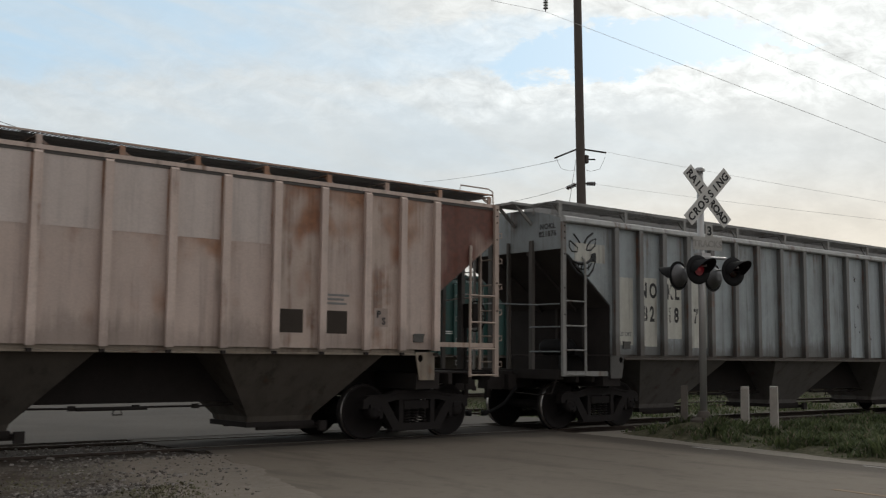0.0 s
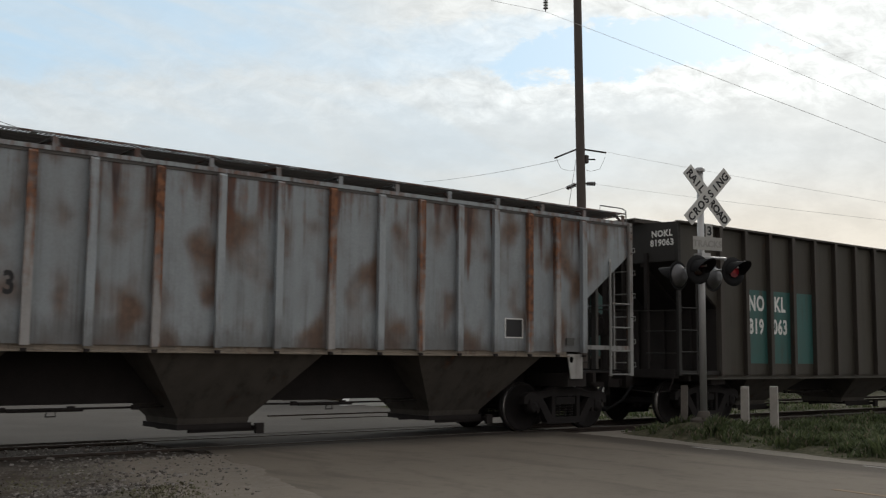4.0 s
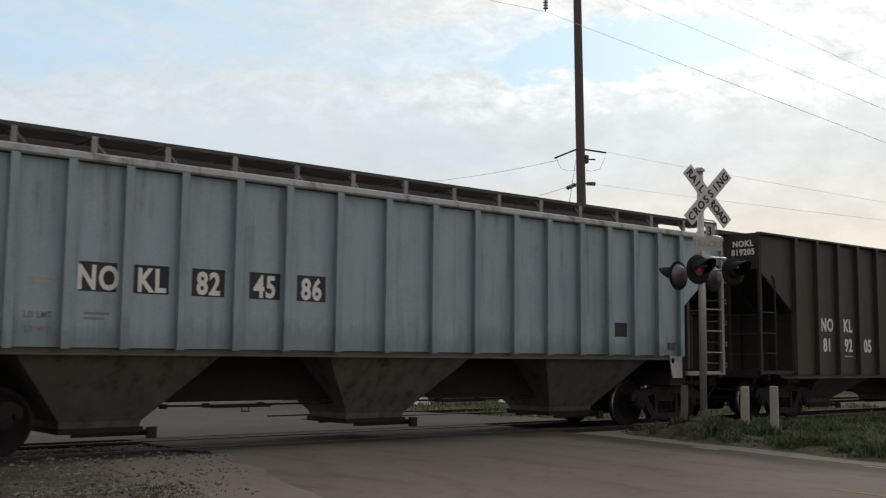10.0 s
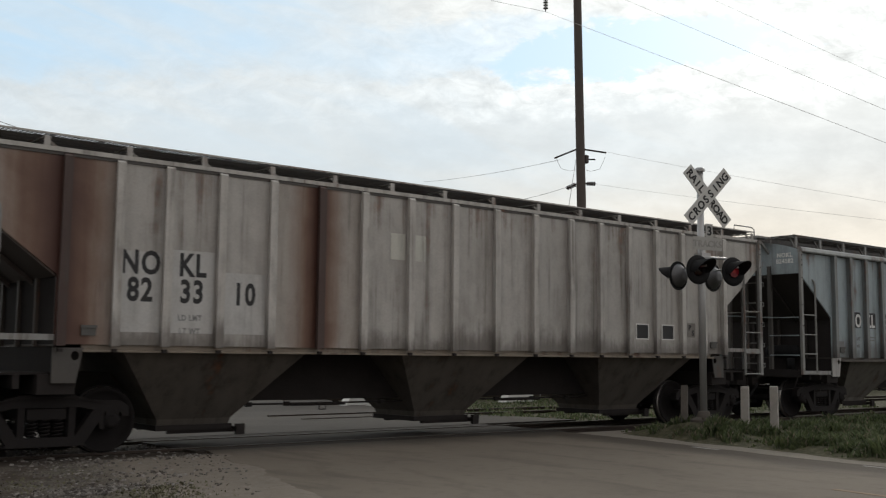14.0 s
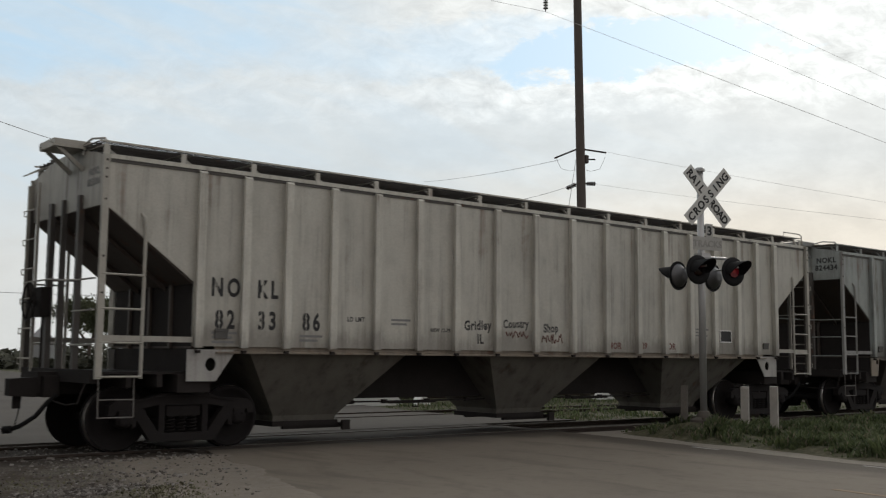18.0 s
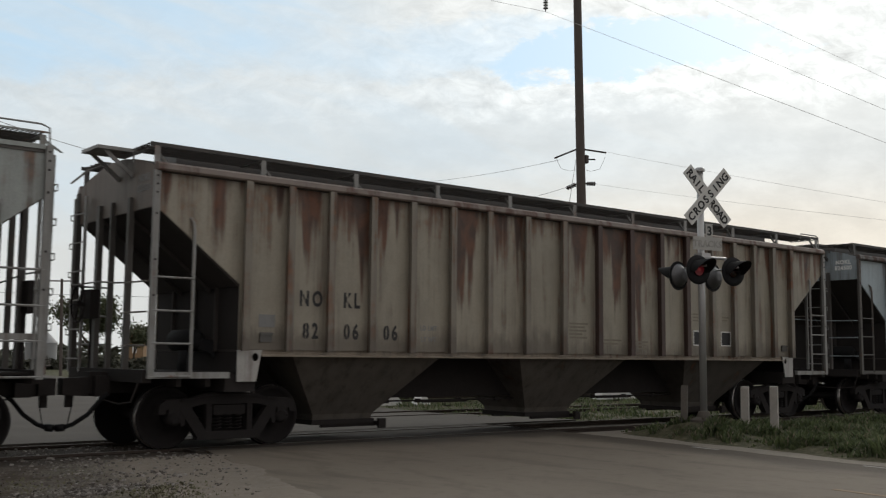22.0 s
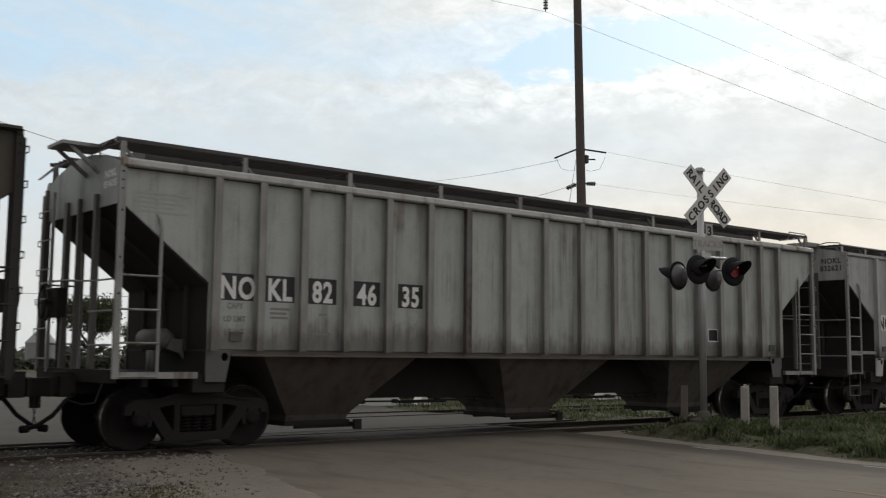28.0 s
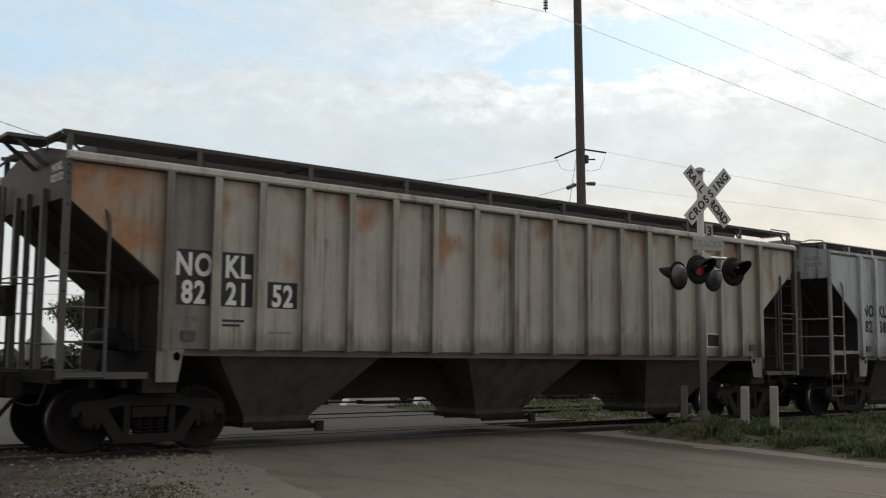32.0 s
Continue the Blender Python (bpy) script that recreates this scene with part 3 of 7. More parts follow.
def make_road():
    ys = [-40, -24, -18] + [-16 + 0.14 * i for i in range(105)] + [-1.25]

    def worn(y, k):
        return 0.07 * noise.noise(Vector((y * 1.7, k, 0))) + 0.035 * noise.noise(Vector((y * 6.1, k, 3)))

    strip("road", [(y, edge_at(ROAD_LEFT, y) + worn(y, 1), edge_at(ROAD_RIGHT, y) + worn(y, 5), road_z(y)) for y in ys], M["asphalt"], 0.14)
    faint = simple("worn_white_line", (0.26, 0.25, 0.235), 0.85, 0.0, 0.45, 9.0, 40.0)
    for y0, y1 in ((-5.3, -4.75), (-8.5, -7.85)):
        strip("road_marking", [(y, edge_at(ROAD_RIGHT, y) - 0.20, edge_at(ROAD_RIGHT, y) - 0.12, road_z(y) + 0.004) for y in (y0, (y0 + y1) / 2, y1)], faint, 0.003)
    # worn centre line
    ys = [-16 + 0.5 * i for i in range(17)]
    mid = simple("worn_yellow_line", (0.20, 0.145, 0.095), 0.85, 0.0, 0.4, 6.0, 30.0)
    strip("road_marking", [(y, 10.66 + 0.13 * (y + 9), 10.76 + 0.13 * (y + 9), road_z(y) + 0.004) for y in ys if y < -8.7], mid, 0.003)
    # gravel shoulders
    ys = [-15, -12] + [-10 + 0.2 * i for i in range(43)]
    strip("gravel_shoulder", [(y, edge_at(ROAD_RIGHT, y) - 0.12, edge_at(ROAD_RIGHT, y) + 1.0 + 0.5 * smooth(-3.0, -1.5, y) + 0.22 * noise.noise(Vector((y * 1.3, 8, 0))) + 0.08 * noise.noise(Vector((y * 4.3, 8, 0))), road_z(y) - 0.006) for y in ys], M["gravel"], 0.12)
    # lot and road beyond the tracks
    strip("lot", [(1.3, 5.0, 17.5, -0.004), (3, -6, 17.4, -0.02), (6, -20, 17.0, -0.05), (9, -24, 17.6, -0.06), (14, -26, 19.0, -0.06), (19, -26, 21, -0.06), (26, -20, 24, -0.06)], M["lot"], 0.06)
    strip("road", [(25.9, 10.6, 19.2, -0.05), (40, 13.0, 21.5, -0.05), (90, 21, 29, -0.05)], M["lot"], 0.05)


RAIL_SECTION = [(-0.038, 0), (-0.036, -0.035), (-0.01, -0.05), (-0.01, -0.12), (-0.07, -0.14), (-0.07, -0.155), (0.07, -0.155), (0.07, -0.14), (0.01, -0.12), (0.01, -0.05), (0.036, -0.035), (0.038, 0)]


def make_track(y0, x0, x1, label, zt=0.0, planks=True):
    t = thing("railway_track", label, "track", Matrix.Translation((0, y0, zt)), kind="structure")
    for side in (-1, 1):
        bm = bmesh.new()
        along(bm, [(side * 0.755 + y, z) for y, z in RAIL_SECTION], x0, x1)
        part("rail", bm, M["rail"], t)
        bm = bmesh.new()
        along(bm, [(side * 0.755 - 0.028, 0.0), (side * 0.755 - 0.028, 0.0015), (side * 0.755 + 0.028, 0.0015), (side * 0.755 + 0.028, 0.0)], x0, x1)
        part("rail_head", bm, M["rail_head"], t, "polished running surface")
    bm = bmesh.new()
    box(bm, -0.11, 0.11, -1.3, 1.3, -0.33, -0.165)
    soften(bm, 0.012)
    tie = finish("tie", bm, M["tie"])
    n = 0
    x = max(x0, -6.0)
    while x < min(x1, 60) and n < 140:
        hang("tie", tie, t, Matrix.Translation((x, random.uniform(-0.04, 0.04), 0)) @ Matrix.Rotation(random.uniform(-0.02, 0.02), 4, "Z"))
        x += 0.5 if abs(y0) > 1 or x < 6.0 or x > 14.4 else 8.6
        n += 1
    if planks:
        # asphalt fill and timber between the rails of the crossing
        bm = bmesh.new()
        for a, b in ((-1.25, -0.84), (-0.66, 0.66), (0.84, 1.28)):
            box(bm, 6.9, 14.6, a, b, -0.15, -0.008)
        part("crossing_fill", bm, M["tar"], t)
    return t


def make_ballast(name, y0, x0, x1, z0):
    """Stones of a track bed: many small chips on a low bank."""
    bm = bmesh.new()
    along(bm, [(y0 - 2.1, z0 - 0.16), (y0 - 1.45, z0), (y0 + 1.45, z0), (y0 + 2.1, z0 - 0.16)], x0, x1)
    whole(name, bm, M["gravel_dark"], "", "", kind="structure")


def scatter_stones():
    rng = np.random.default_rng(4)
    verts, faces = [], []
    spots = []
    for _ in range(2000):
        x, y = rng.uniform(-1.5, 7.2), rng.uniform(-11.5, -1.4)
        e = edge_at(ROAD_LEFT, y)
        if x > e - 0.1:
            continue
        spots.append((x, y, rise(x, y) + 0.004, 0.006 + 0.020 * rng.random() ** 3))
    for cx, cy, wide, count in ((4.35, -4.45, 0.30, 420), (3.6, -4.5, 0.45, 380), (4.5, -2.7, 0.25, 60), (5.0, -3.6, 0.5, 160)):
        for _ in range(count):
            x, y = rng.normal(cx, wide), rng.normal(cy, wide * 0.7)
            spots.append((x, y, rise(x, y) + 0.004, 0.008 + 0.020 * rng.random() ** 2))
    for _ in range(1500):
        x, y = rng.uniform(2, 6.9), rng.uniform(-2.4, 2.6)
        spots.append((x, y, rise(x, y) + 0.004, 0.010 + 0.022 * rng.random() ** 2))
    for _ in range(2200):
        x, y = rng.uniform(16.6, 30.0), rng.uniform(-2.3, -0.9)
        spots.append((x, y, -0.10, 0.02 + 0.03 * rng.random() ** 2))
    cube = np.array([(-1, -1, -0.6), (1, -1, -0.6), (1, 1, -0.6), (-1, 1, -0.6), (-0.7, -0.6, 0.7), (0.6, -0.7, 0.6), (0.7, 0.6, 0.8), (-0.6, 0.7, 0.6)])
    quads = ((0, 3, 2, 1), (4, 5, 6, 7), (0, 1, 5, 4), (1, 2, 6, 5), (2, 3, 7, 6), (3, 0, 4, 7))
    for x, y, z, r in spots:
        a = rng.uniform(0, 6.28)
        c, s = math.cos(a), math.sin(a)
        k = len(verts)
        for px, py, pz in cube * (1 + 0.35 * rng.standard_normal((8, 1))):
            verts.append((x + r * (c * px - s * py), y + r * 0.8 * (s * px + c * py), z + r * 0.75 * pz))
        faces += [tuple(k + i for i in q) for q in quads]
    me = bpy.data.meshes.new("gravel")
    me.from_pydata(verts, [], faces)
    me.materials.append(M["stone"])
    tagged(new("gravel", me), "loose grey gravel on the verge and track bed", "gravel", kind="stuff")


def grass(name, count, spot, tall, seed, label, broad=0.4, mat="blade"):
    rng = np.random.default_rng(seed)
    verts, faces = [], []
    made = 0
    while made < count:
        x, y, h = spot(rng)
        if h <= 0:
            continue
        made += 1
        z = rise(x, y) - 0.02
        h *= tall * rng.uniform(0.35, 1.25)
        a, lean = rng.uniform(0, 6.28), rng.uniform(0.2, 1.15) * h
        wide = 0.018 * (0.6 + rng.random()) if rng.random() < broad else 0.006 * (1 + 1.4 * rng.random())
        wx, wy = -wide * math.sin(a), wide * math.cos(a)
        lx, ly = lean * math.cos(a), lean * math.sin(a)
        k = len(verts)
        verts += [(x - wx, y - wy, z), (x + wx, y + wy, z), (x + 0.35 * lx + wx, y + 0.35 * ly + wy, z + 0.6 * h), (x + 0.35 * lx - wx, y + 0.35 * ly - wy, z + 0.6 * h), (x + lx, y + ly, z + h)]
        faces += [(k, k + 1, k + 2, k + 3), (k + 3, k + 2, k + 4)]
    me = bpy.data.meshes.new(name)
    me.from_pydata(verts, [], faces)
    me.materials.append(M[mat])
    tagged(new(name, me), label, "grass", kind="stuff")


def make_grass():
    def bank(rng):
        x, y = 13.6 + 13.0 * rng.random() ** 1.5, rng.uniform(-9.5, -1.55)
        edge = edge_at(ROAD_RIGHT, y) + 0.68 + 0.45 * smooth(-3.0, -1.5, y) + 0.35 * noise.noise(Vector((y * 1.9, 3, x * 0.4)))
        if x < edge + 0.45 * rng.random() ** 2 or y > -1.9 - 0.07 * (x - 15):
            return x, y, 0
        clump = noise.noise(Vector((x * 1.3, y * 1.3, 2.0))) + 0.8 * noise.noise(Vector((x * 2.6, y * 2.6, 2.0))) + 0.36
        return x, y, max(0.0, 0.12 + 1.55 * clump) if rng.random() < 1.9 * clump - 0.1 else 0

    grass("grass", 52000, bank, 0.125, 7, "rough green grass and weeds on the bank by the signal")

    def beyond(rng):
        x, y = rng.uniform(15.5, 40), rng.uniform(6.9, 12.5)
        if x < 15.5 + (y - 6.5) * 0.9:
            return x, y, 0
        return x, y, max(0.0, noise.noise(Vector((x * 0.8, y * 0.8, 5.0))) + 0.6)

    grass("grass", 9000, beyond, 0.15, 8, "rough green grass beyond the siding")

    def siding(rng):
        x, y = 14.6 + 18 * rng.random() ** 1.4, rng.uniform(1.9, 7.0)
        if x < 15.2 + 0.3 * y:
            return x, y, 0
        return x, y, max(0.0, noise.noise(Vector((x * 0.9, y * 0.9, 9.0))) + 0.45)

    grass("weeds", 9000, siding, 0.20, 12, "dark weeds between the main line and the siding")

    def tuft(rng):
        cx, cy, r = ((4.75, -4.85, 0.26), (4.5, -5.4, 0.25), (2.3, -2.9, 0.5), (3.6, -3.2, 0.5))[rng.integers(4)]
        x, y = rng.normal(cx, r), rng.normal(cy, r)
        return x, y, 0.7 if x < edge_at(ROAD_LEFT, y) - 0.25 else 0

    grass("weeds", 2000, tuft, 0.06, 9, "low dry weeds in the gravel verge", 0.08, "dry_blade")


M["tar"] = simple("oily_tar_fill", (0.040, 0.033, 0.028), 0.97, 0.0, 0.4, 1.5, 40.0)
M["dry_blade"] = simple("dry_weed", (0.125, 0.118, 0.074), 0.9, 0.0, 0.45, 9.0, 60.0)
make_ground()
make_road()
M["gravel_dark"] = simple("oily_ballast", (0.085, 0.075, 0.066), 0.95, 0.0, 0.45, 1.5, 22.0, 0.8, 0.03)
M["rail_head"] = simple("worn_rail_head", (0.15, 0.14, 0.13), 0.9, 0.0, 0.3, 4.0, 40.0)
MAIN = make_track(0.0, -220, 420, "main line rails on timber ties through the road crossing")
make_track(5.7, 12.5, 300, "rusty siding rails among weeds", -0.02, False)
make_track(15.0, 17.5, 300, "rusty outer siding rails under parked cars", -0.02, False)
make_ballast("track_bed", 0.0, -220, 6.3, -0.19)
make_ballast("track_bed", 0.0, 14.6, 420, -0.12)
make_ballast("track_bed", 5.7, 14.5, 300, -0.2)
make_ballast("track_bed", 15.0, 18.5, 300, -0.2)
scatter_stones()
make_grass()


# ---- covered hopper cars ----
LONG = 17.25
SPAN = {"flange": LONG, "plain": LONG, "brown": 16.95}
RIBS = {
    "flange": [1.43, 2.17, 2.91, 3.71, 4.53, 5.40, 6.25, 7.18, 8.14, 9.12, 10.07, 11.01, 11.86, 12.74, 13.53, 14.30, 15.05, 15.76],
    "plain": [1.43, 2.16, 2.88, 3.71, 4.56, 5.43, 6.25, 7.20, 8.16, 9.14, 10.10, 11.05, 11.89, 12.74, 13.58, 14.42, 15.14, 15.86],
    "brown": [1.41 + 0.9422 * i for i in range(8)],
}
RIBS["brown"] += [SPAN["brown"] - u for u in RIBS["brown"][::-1]]
# per style: side bottom, side top, foot and head of the slope on the side
STYLE = {"flange": (1.46, 3.97, 2.42, 3.48), "plain": (1.50, 4.10, 2.42, 3.44), "brown": (1.05, 4.28, 2.52, 3.48)}
SKIN = 1.455
REAR = Matrix.Translation((LONG, 0, 0)) @ Matrix.Rotation(math.pi, 4, "Z")


def rear_end(style):
    return Matrix.Translation((SPAN[style], 0, 0)) @ Matrix.Rotation(math.pi, 4, "Z")



CAR = {}


def cached(key, build):
    if key not in CAR:
        CAR[key] = build()
    return CAR[key]


def body_mesh(style):
    sb, st, foot, head = STYLE[style]
    bm = bmesh.new()
    k = 1.38
    prism(bm, [(0.02, st), (0.02, head), (k, foot), (k, sb), (SPAN[style] - k, sb), (SPAN[style] - k, foot), (SPAN[style] - 0.02, head), (SPAN[style] - 0.02, st)], -1.43, 1.43)
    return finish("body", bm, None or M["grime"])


def roof_profile(style):
    """Half of the roof's section from the eave to the middle: (y, z)."""
    st = STYLE[style][1]
    top = {"flange": 0.25, "plain": 0.20, "brown": 0.05}[style]
    base = st + (0.07 if style == "flange" else 0.0)
    return [(-1.47, base), (-1.15, base + top * 0.42), (-0.75, base + top * 0.75), (-0.3, base + top)]


def end_wall_mesh(style):
    """End sheet of the body, up to the arch of the roof."""
    head = STYLE[style][3]
    half = [(y + 0.03, z) for y, z in roof_profile(style)]
    bm = bmesh.new()
    along(bm, [(-1.43, head - 0.02)] + half + [(-y, z) for y, z in half[::-1]] + [(1.43, head - 0.02)], -0.006, 0.018)
    return finish("end_wall", bm, M["grime"])


def trough_mesh(style):
    """Raised coaming of the long loading hatch on the roof."""
    bm = bmesh.new()
    z0, z1 = STYLE[style][1], STYLE[style][1] + {"flange": 0.53, "plain": 0.33, "brown": 0.10}[style]
    a, b = 0.75, SPAN[style] - 0.75
    prism(bm, [(a, z0), (a + 0.04, z1), (b - 0.04, z1), (b, z0)], -0.40, 0.40)
    return finish("hatch_coaming", bm, M["grime"])


def inner_slopes_mesh(style):
    """Slope sheets and cross ridges between the discharge hoppers, round the centre sill."""
    sb = STYLE[style][0]
    bm = bmesh.new()
    L = SPAN[style]
    prism(bm, [(3.4, sb - 0.03), (4.2, 0.66), (L - 4.2, 0.66), (L - 3.4, sb - 0.03)], -0.42, 0.42)
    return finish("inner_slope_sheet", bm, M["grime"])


def bulkhead_mesh(style):
    sb, st, foot, head = STYLE[style]
    bm = bmesh.new()
    box(bm, 1.385, 1.44, -1.41, 1.41, sb - 0.03, foot + 0.02)
    for y in (-0.75, 0.0, 0.75):
        box(bm, 1.33, 1.384, y - 0.03, y + 0.03, sb - 0.03, foot + 0.02)
    return finish("bulkhead", bm, M["slope"])


def lower_bulkhead_mesh(style):
    """Plain plate under the bulkhead, down to the deck."""
    bm = bmesh.new()
    box(bm, 1.39, 1.43, -1.40, 1.40, 1.101, STYLE[style][0] - 0.032)
    return finish("lower_bulkhead", bm, M["grime"])


def slope_mesh(style):
    """The slope sheet under the end, proud of the body by its own thickness."""
    sb, st, foot, head = STYLE[style]
    bm = bmesh.new()
    prism(bm, [(0.02, head - 0.002), (0.02, head - 0.03), (1.36, foot - 0.03), (1.36, foot - 0.002)], -1.432, 1.432)
    return finish("slope_sheet", bm, M["slope"])


def slope_rib_mesh(style, y):
    sb, st, foot, head = STYLE[style]
    bm = bmesh.new()
    prism(bm, [(0.02, head - 0.03), (0.02, head - 0.10), (1.36, foot - 0.10), (1.36, foot - 0.03)], y - 0.04, y + 0.04)
    return finish("slope_rib", bm, M["slope"])


def panel_mesh(style, i):
    sb, st, foot, head = STYLE[style]
    ribs = RIBS[style]
    us = [0.0] + ribs + [SPAN[style]]
    a, b = us[i], us[i + 1]
    bm = bmesh.new()
    k = 1.37
    if i == 0:
        outline = [(a, st), (a, head), (k, foot), (k, sb), (b, sb), (b, st)]
    elif i == len(us) - 2:
        outline = [(a, st), (a, sb), (SPAN[style] - k, sb), (SPAN[style] - k, foot), (b, head), (b, st)]
    else:
        outline = [(a + 0.003, st), (a + 0.003, sb), (b - 0.003, sb), (b - 0.003, st)]
    c = 0.0 if i in (0, len(us) - 2) else (a + b) / 2
    prism(bm, [(u - c, z) for u, z in outline], -SKIN, -1.432)
    return finish("side_panel", bm, M["grime"]), c


def rib_mesh(style):
    sb, st, foot, head = STYLE[style]
    w, d = {"flange": (0.058, 0.135), "plain": (0.06, 0.115), "brown": (0.055, 0.13)}[style]
    top = st - 0.01 if style != "plain" else st - 0.06
    bm = bmesh.new()
    web, lip = (0.30, 0.016) if style == "flange" else (0.55, 0.03)
    a = [(-w * web, -SKIN + 0.004), (-w * web, -SKIN - 0.03), (-w, -SKIN - d + lip), (-w, -SKIN - d), (w, -SKIN - d), (w, -SKIN - d + lip), (w * web, -SKIN - 0.03), (w * web, -SKIN + 0.004)]
    lo = [bm.verts.new((x, y, sb - 0.02)) for x, y in a]
    hi = [bm.verts.new((x, y, top - (0.04 if -SKIN - d == y and style == "plain" else 0.0))) for x, y in a]
    bm.faces.new(lo), bm.faces.new(hi[::-1])
    for i in range(8):
        j = (i + 1) % 8
        bm.faces.new((lo[i], lo[j], hi[j], hi[i]))
    soften(bm, 0.005)
    return finish("rib", bm, M["grime"])


def roof_mesh(style):
    st = STYLE[style][1]
    bm = bmesh.new()
    half = roof_profile(style)
    base = half[0][1]
    pts = [(-1.47, base - 0.09)] + half + [(-y, z) for y, z in half[::-1]] + [(1.47, base - 0.09)]
    if style == "brown":
        pts = [(-1.47, base - 0.02), (-1.47, base + 0.01), (-0.9, base + 0.03), (-0.45, base + 0.05), (0.45, base + 0.05), (0.9, base + 0.03), (1.47, base + 0.01), (1.47, base - 0.02)]
    along(bm, pts, 0.0, SPAN[style])
    return finish("roof", bm, M["grime"])


def chord_mesh(style):
    """The bar along the top of a side."""
    st = STYLE[style][1]
    bm = bmesh.new()
    if style == "flange":
        along(bm, [(-1.435, st - 0.005), (-1.555, st - 0.005), (-1.57, st + 0.02), (-1.55, st + 0.09), (-1.49, st + 0.125), (-1.435, st + 0.125)], -0.01, SPAN[style] + 0.01)
    elif style == "plain":
        along(bm, [(-1.435, st - 0.045), (-1.485, st - 0.045), (-1.485, st + 0.015), (-1.435, st + 0.015)], -0.01, SPAN[style] + 0.01)
    else:
        along(bm, [(-1.435, st - 0.05), (-1.58, st - 0.02), (-1.58, st + 0.02), (-1.435, st + 0.035)], -0.01, SPAN[style] + 0.01)
    return finish("top_chord", bm, M["grime"])


def sill_mesh(style):
    sb = STYLE[style][0]
    bm = bmesh.new()
    along(bm, [(-1.38, sb - 0.10), (-1.51, sb - 0.10), (-1.51, sb - 0.078), (-1.415, sb - 0.07), (-1.415, sb), (-1.38, sb)], 1.75 if style != "brown" else 0.9, SPAN[style] - (1.75 if style != "brown" else 0.9))
    return finish("side_sill", bm, M["grime"])


def bay_mesh(style, k):
    """A discharge hopper: four sheets that narrow to the gate."""
    sb = STYLE[style][0] - 0.02
    mid = (3.82, SPAN[style] / 2, SPAN[style] - 3.82)[k]
    half = 1.5 if style != "brown" else 1.25
    bm = bmesh.new()
    rings = []
    for z, hx, hy in ((sb, half, 1.40), (sb - 0.03, half, 1.40), (0.42, 0.60, 0.60), (0.30, 0.58, 0.55)):
        rings.append([bm.verts.new((mid + sx * hx, sy * hy, z)) for sx, sy in ((-1, -1), (1, -1), (1, 1), (-1, 1))])
    for a, b in zip(rings, rings[1:]):
        for i in range(4):
            j = (i + 1) % 4
            bm.faces.new((a[i], a[j], b[j], b[i]))
    bm.faces.new(rings[0]), bm.faces.new(rings[-1][::-1])
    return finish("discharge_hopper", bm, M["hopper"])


def gate_mesh(k):
    mid = (3.82, LONG / 2, LONG - 3.82)[k]
    bm = bmesh.new()
    box(bm, mid - 0.62, mid + 0.62, -0.62, 0.62, 0.25, 0.33)
    box(bm, mid - 0.4, mid + 0.74, -0.58, -0.51, 0.20, 0.25)
    box(bm, mid - 0.4, mid + 0.74, 0.51, 0.58, 0.20, 0.25)
    tube(bm, [(mid + 0.70, -0.74, 0.25), (mid + 0.70, 0.74, 0.25)], 0.035, 8)
    box(bm, mid + 0.63, mid + 0.77, -0.77, -0.70, 0.17, 0.33)
    return finish("outlet_gate", bm, M["grime"])


def card_holder_mesh():
    """Small dark box for routing cards, its lid tilted."""
    bm = bmesh.new()
    box(bm, -0.10, 0.10, -0.03, 0.0, 0.0, 0.13)
    box(bm, -0.11, 0.11, -0.042, -0.029, 0.10, 0.14)
    soften(bm, 0.006)
    return finish("card_holder", bm, M["holder"])


def brake_rod_mesh():
    """Brake rods, levers and hooks hung under the body."""
    bm = bmesh.new()
    tube(bm, [(-1.0, -0.44, 0.615), (0.2, -0.44, 0.60), (2.4, -0.44, 0.60), (3.4, -0.44, 0.625)], 0.017, 6)
    tube(bm, [(0.45, -0.50, 0.585), (1.5, -0.50, 0.585)], 0.026, 6)
    for u in (-0.3, 0.4, 1.35, 2.3):
        box(bm, u - 0.05, u + 0.05, -0.47, -0.41, 0.565, 0.635)
    tube(bm, [(1.0, -0.5, 0.60), (0.98, -0.5, 0.50), (1.12, -0.5, 0.50), (1.10, -0.5, 0.60)], 0.012, 5)
    return finish("brake_rod", bm, M["grime"])


def centre_sill_mesh():
    bm = bmesh.new()
    box(bm, -0.35, LONG + 0.35, -0.18, 0.18, 0.80, 1.12)
    return finish("centre_sill", bm, M["grime"])


def platform_mesh(style):
    """End sill and deck at the lead end."""
    bm = bmesh.new()
    box(bm, -0.08, 0.06, -1.42, 1.42, 0.98, 1.16)
    box(bm, 0.06, 1.38, -1.30, 1.30, 1.10, 1.13)
    for u in (0.45, 0.9):
        box(bm, u, u + 0.08, -1.38, 1.38, 0.92, 1.10)
    box(bm, 1.2, 1.7, -1.40, 1.40, 0.84, 1.10)
    return finish("end_deck", bm, M["grime"])


def ladder_mesh(style):
    """Corner stile of the side ladder at the lead end."""
    bm = bmesh.new()
    box(bm, -0.045, 0.045, -1.53, -1.47, 1.04, STYLE[style][1])
    return finish("side_ladder", bm, M["grime"])


def rivet_mesh():
    bm = bmesh.new()
    lathe(bm, [(-1.530, 0.016), (-1.540, 0.014), (-1.545, 0.006)], "y", 8)
    return finish("rivet", bm, M["grime"])


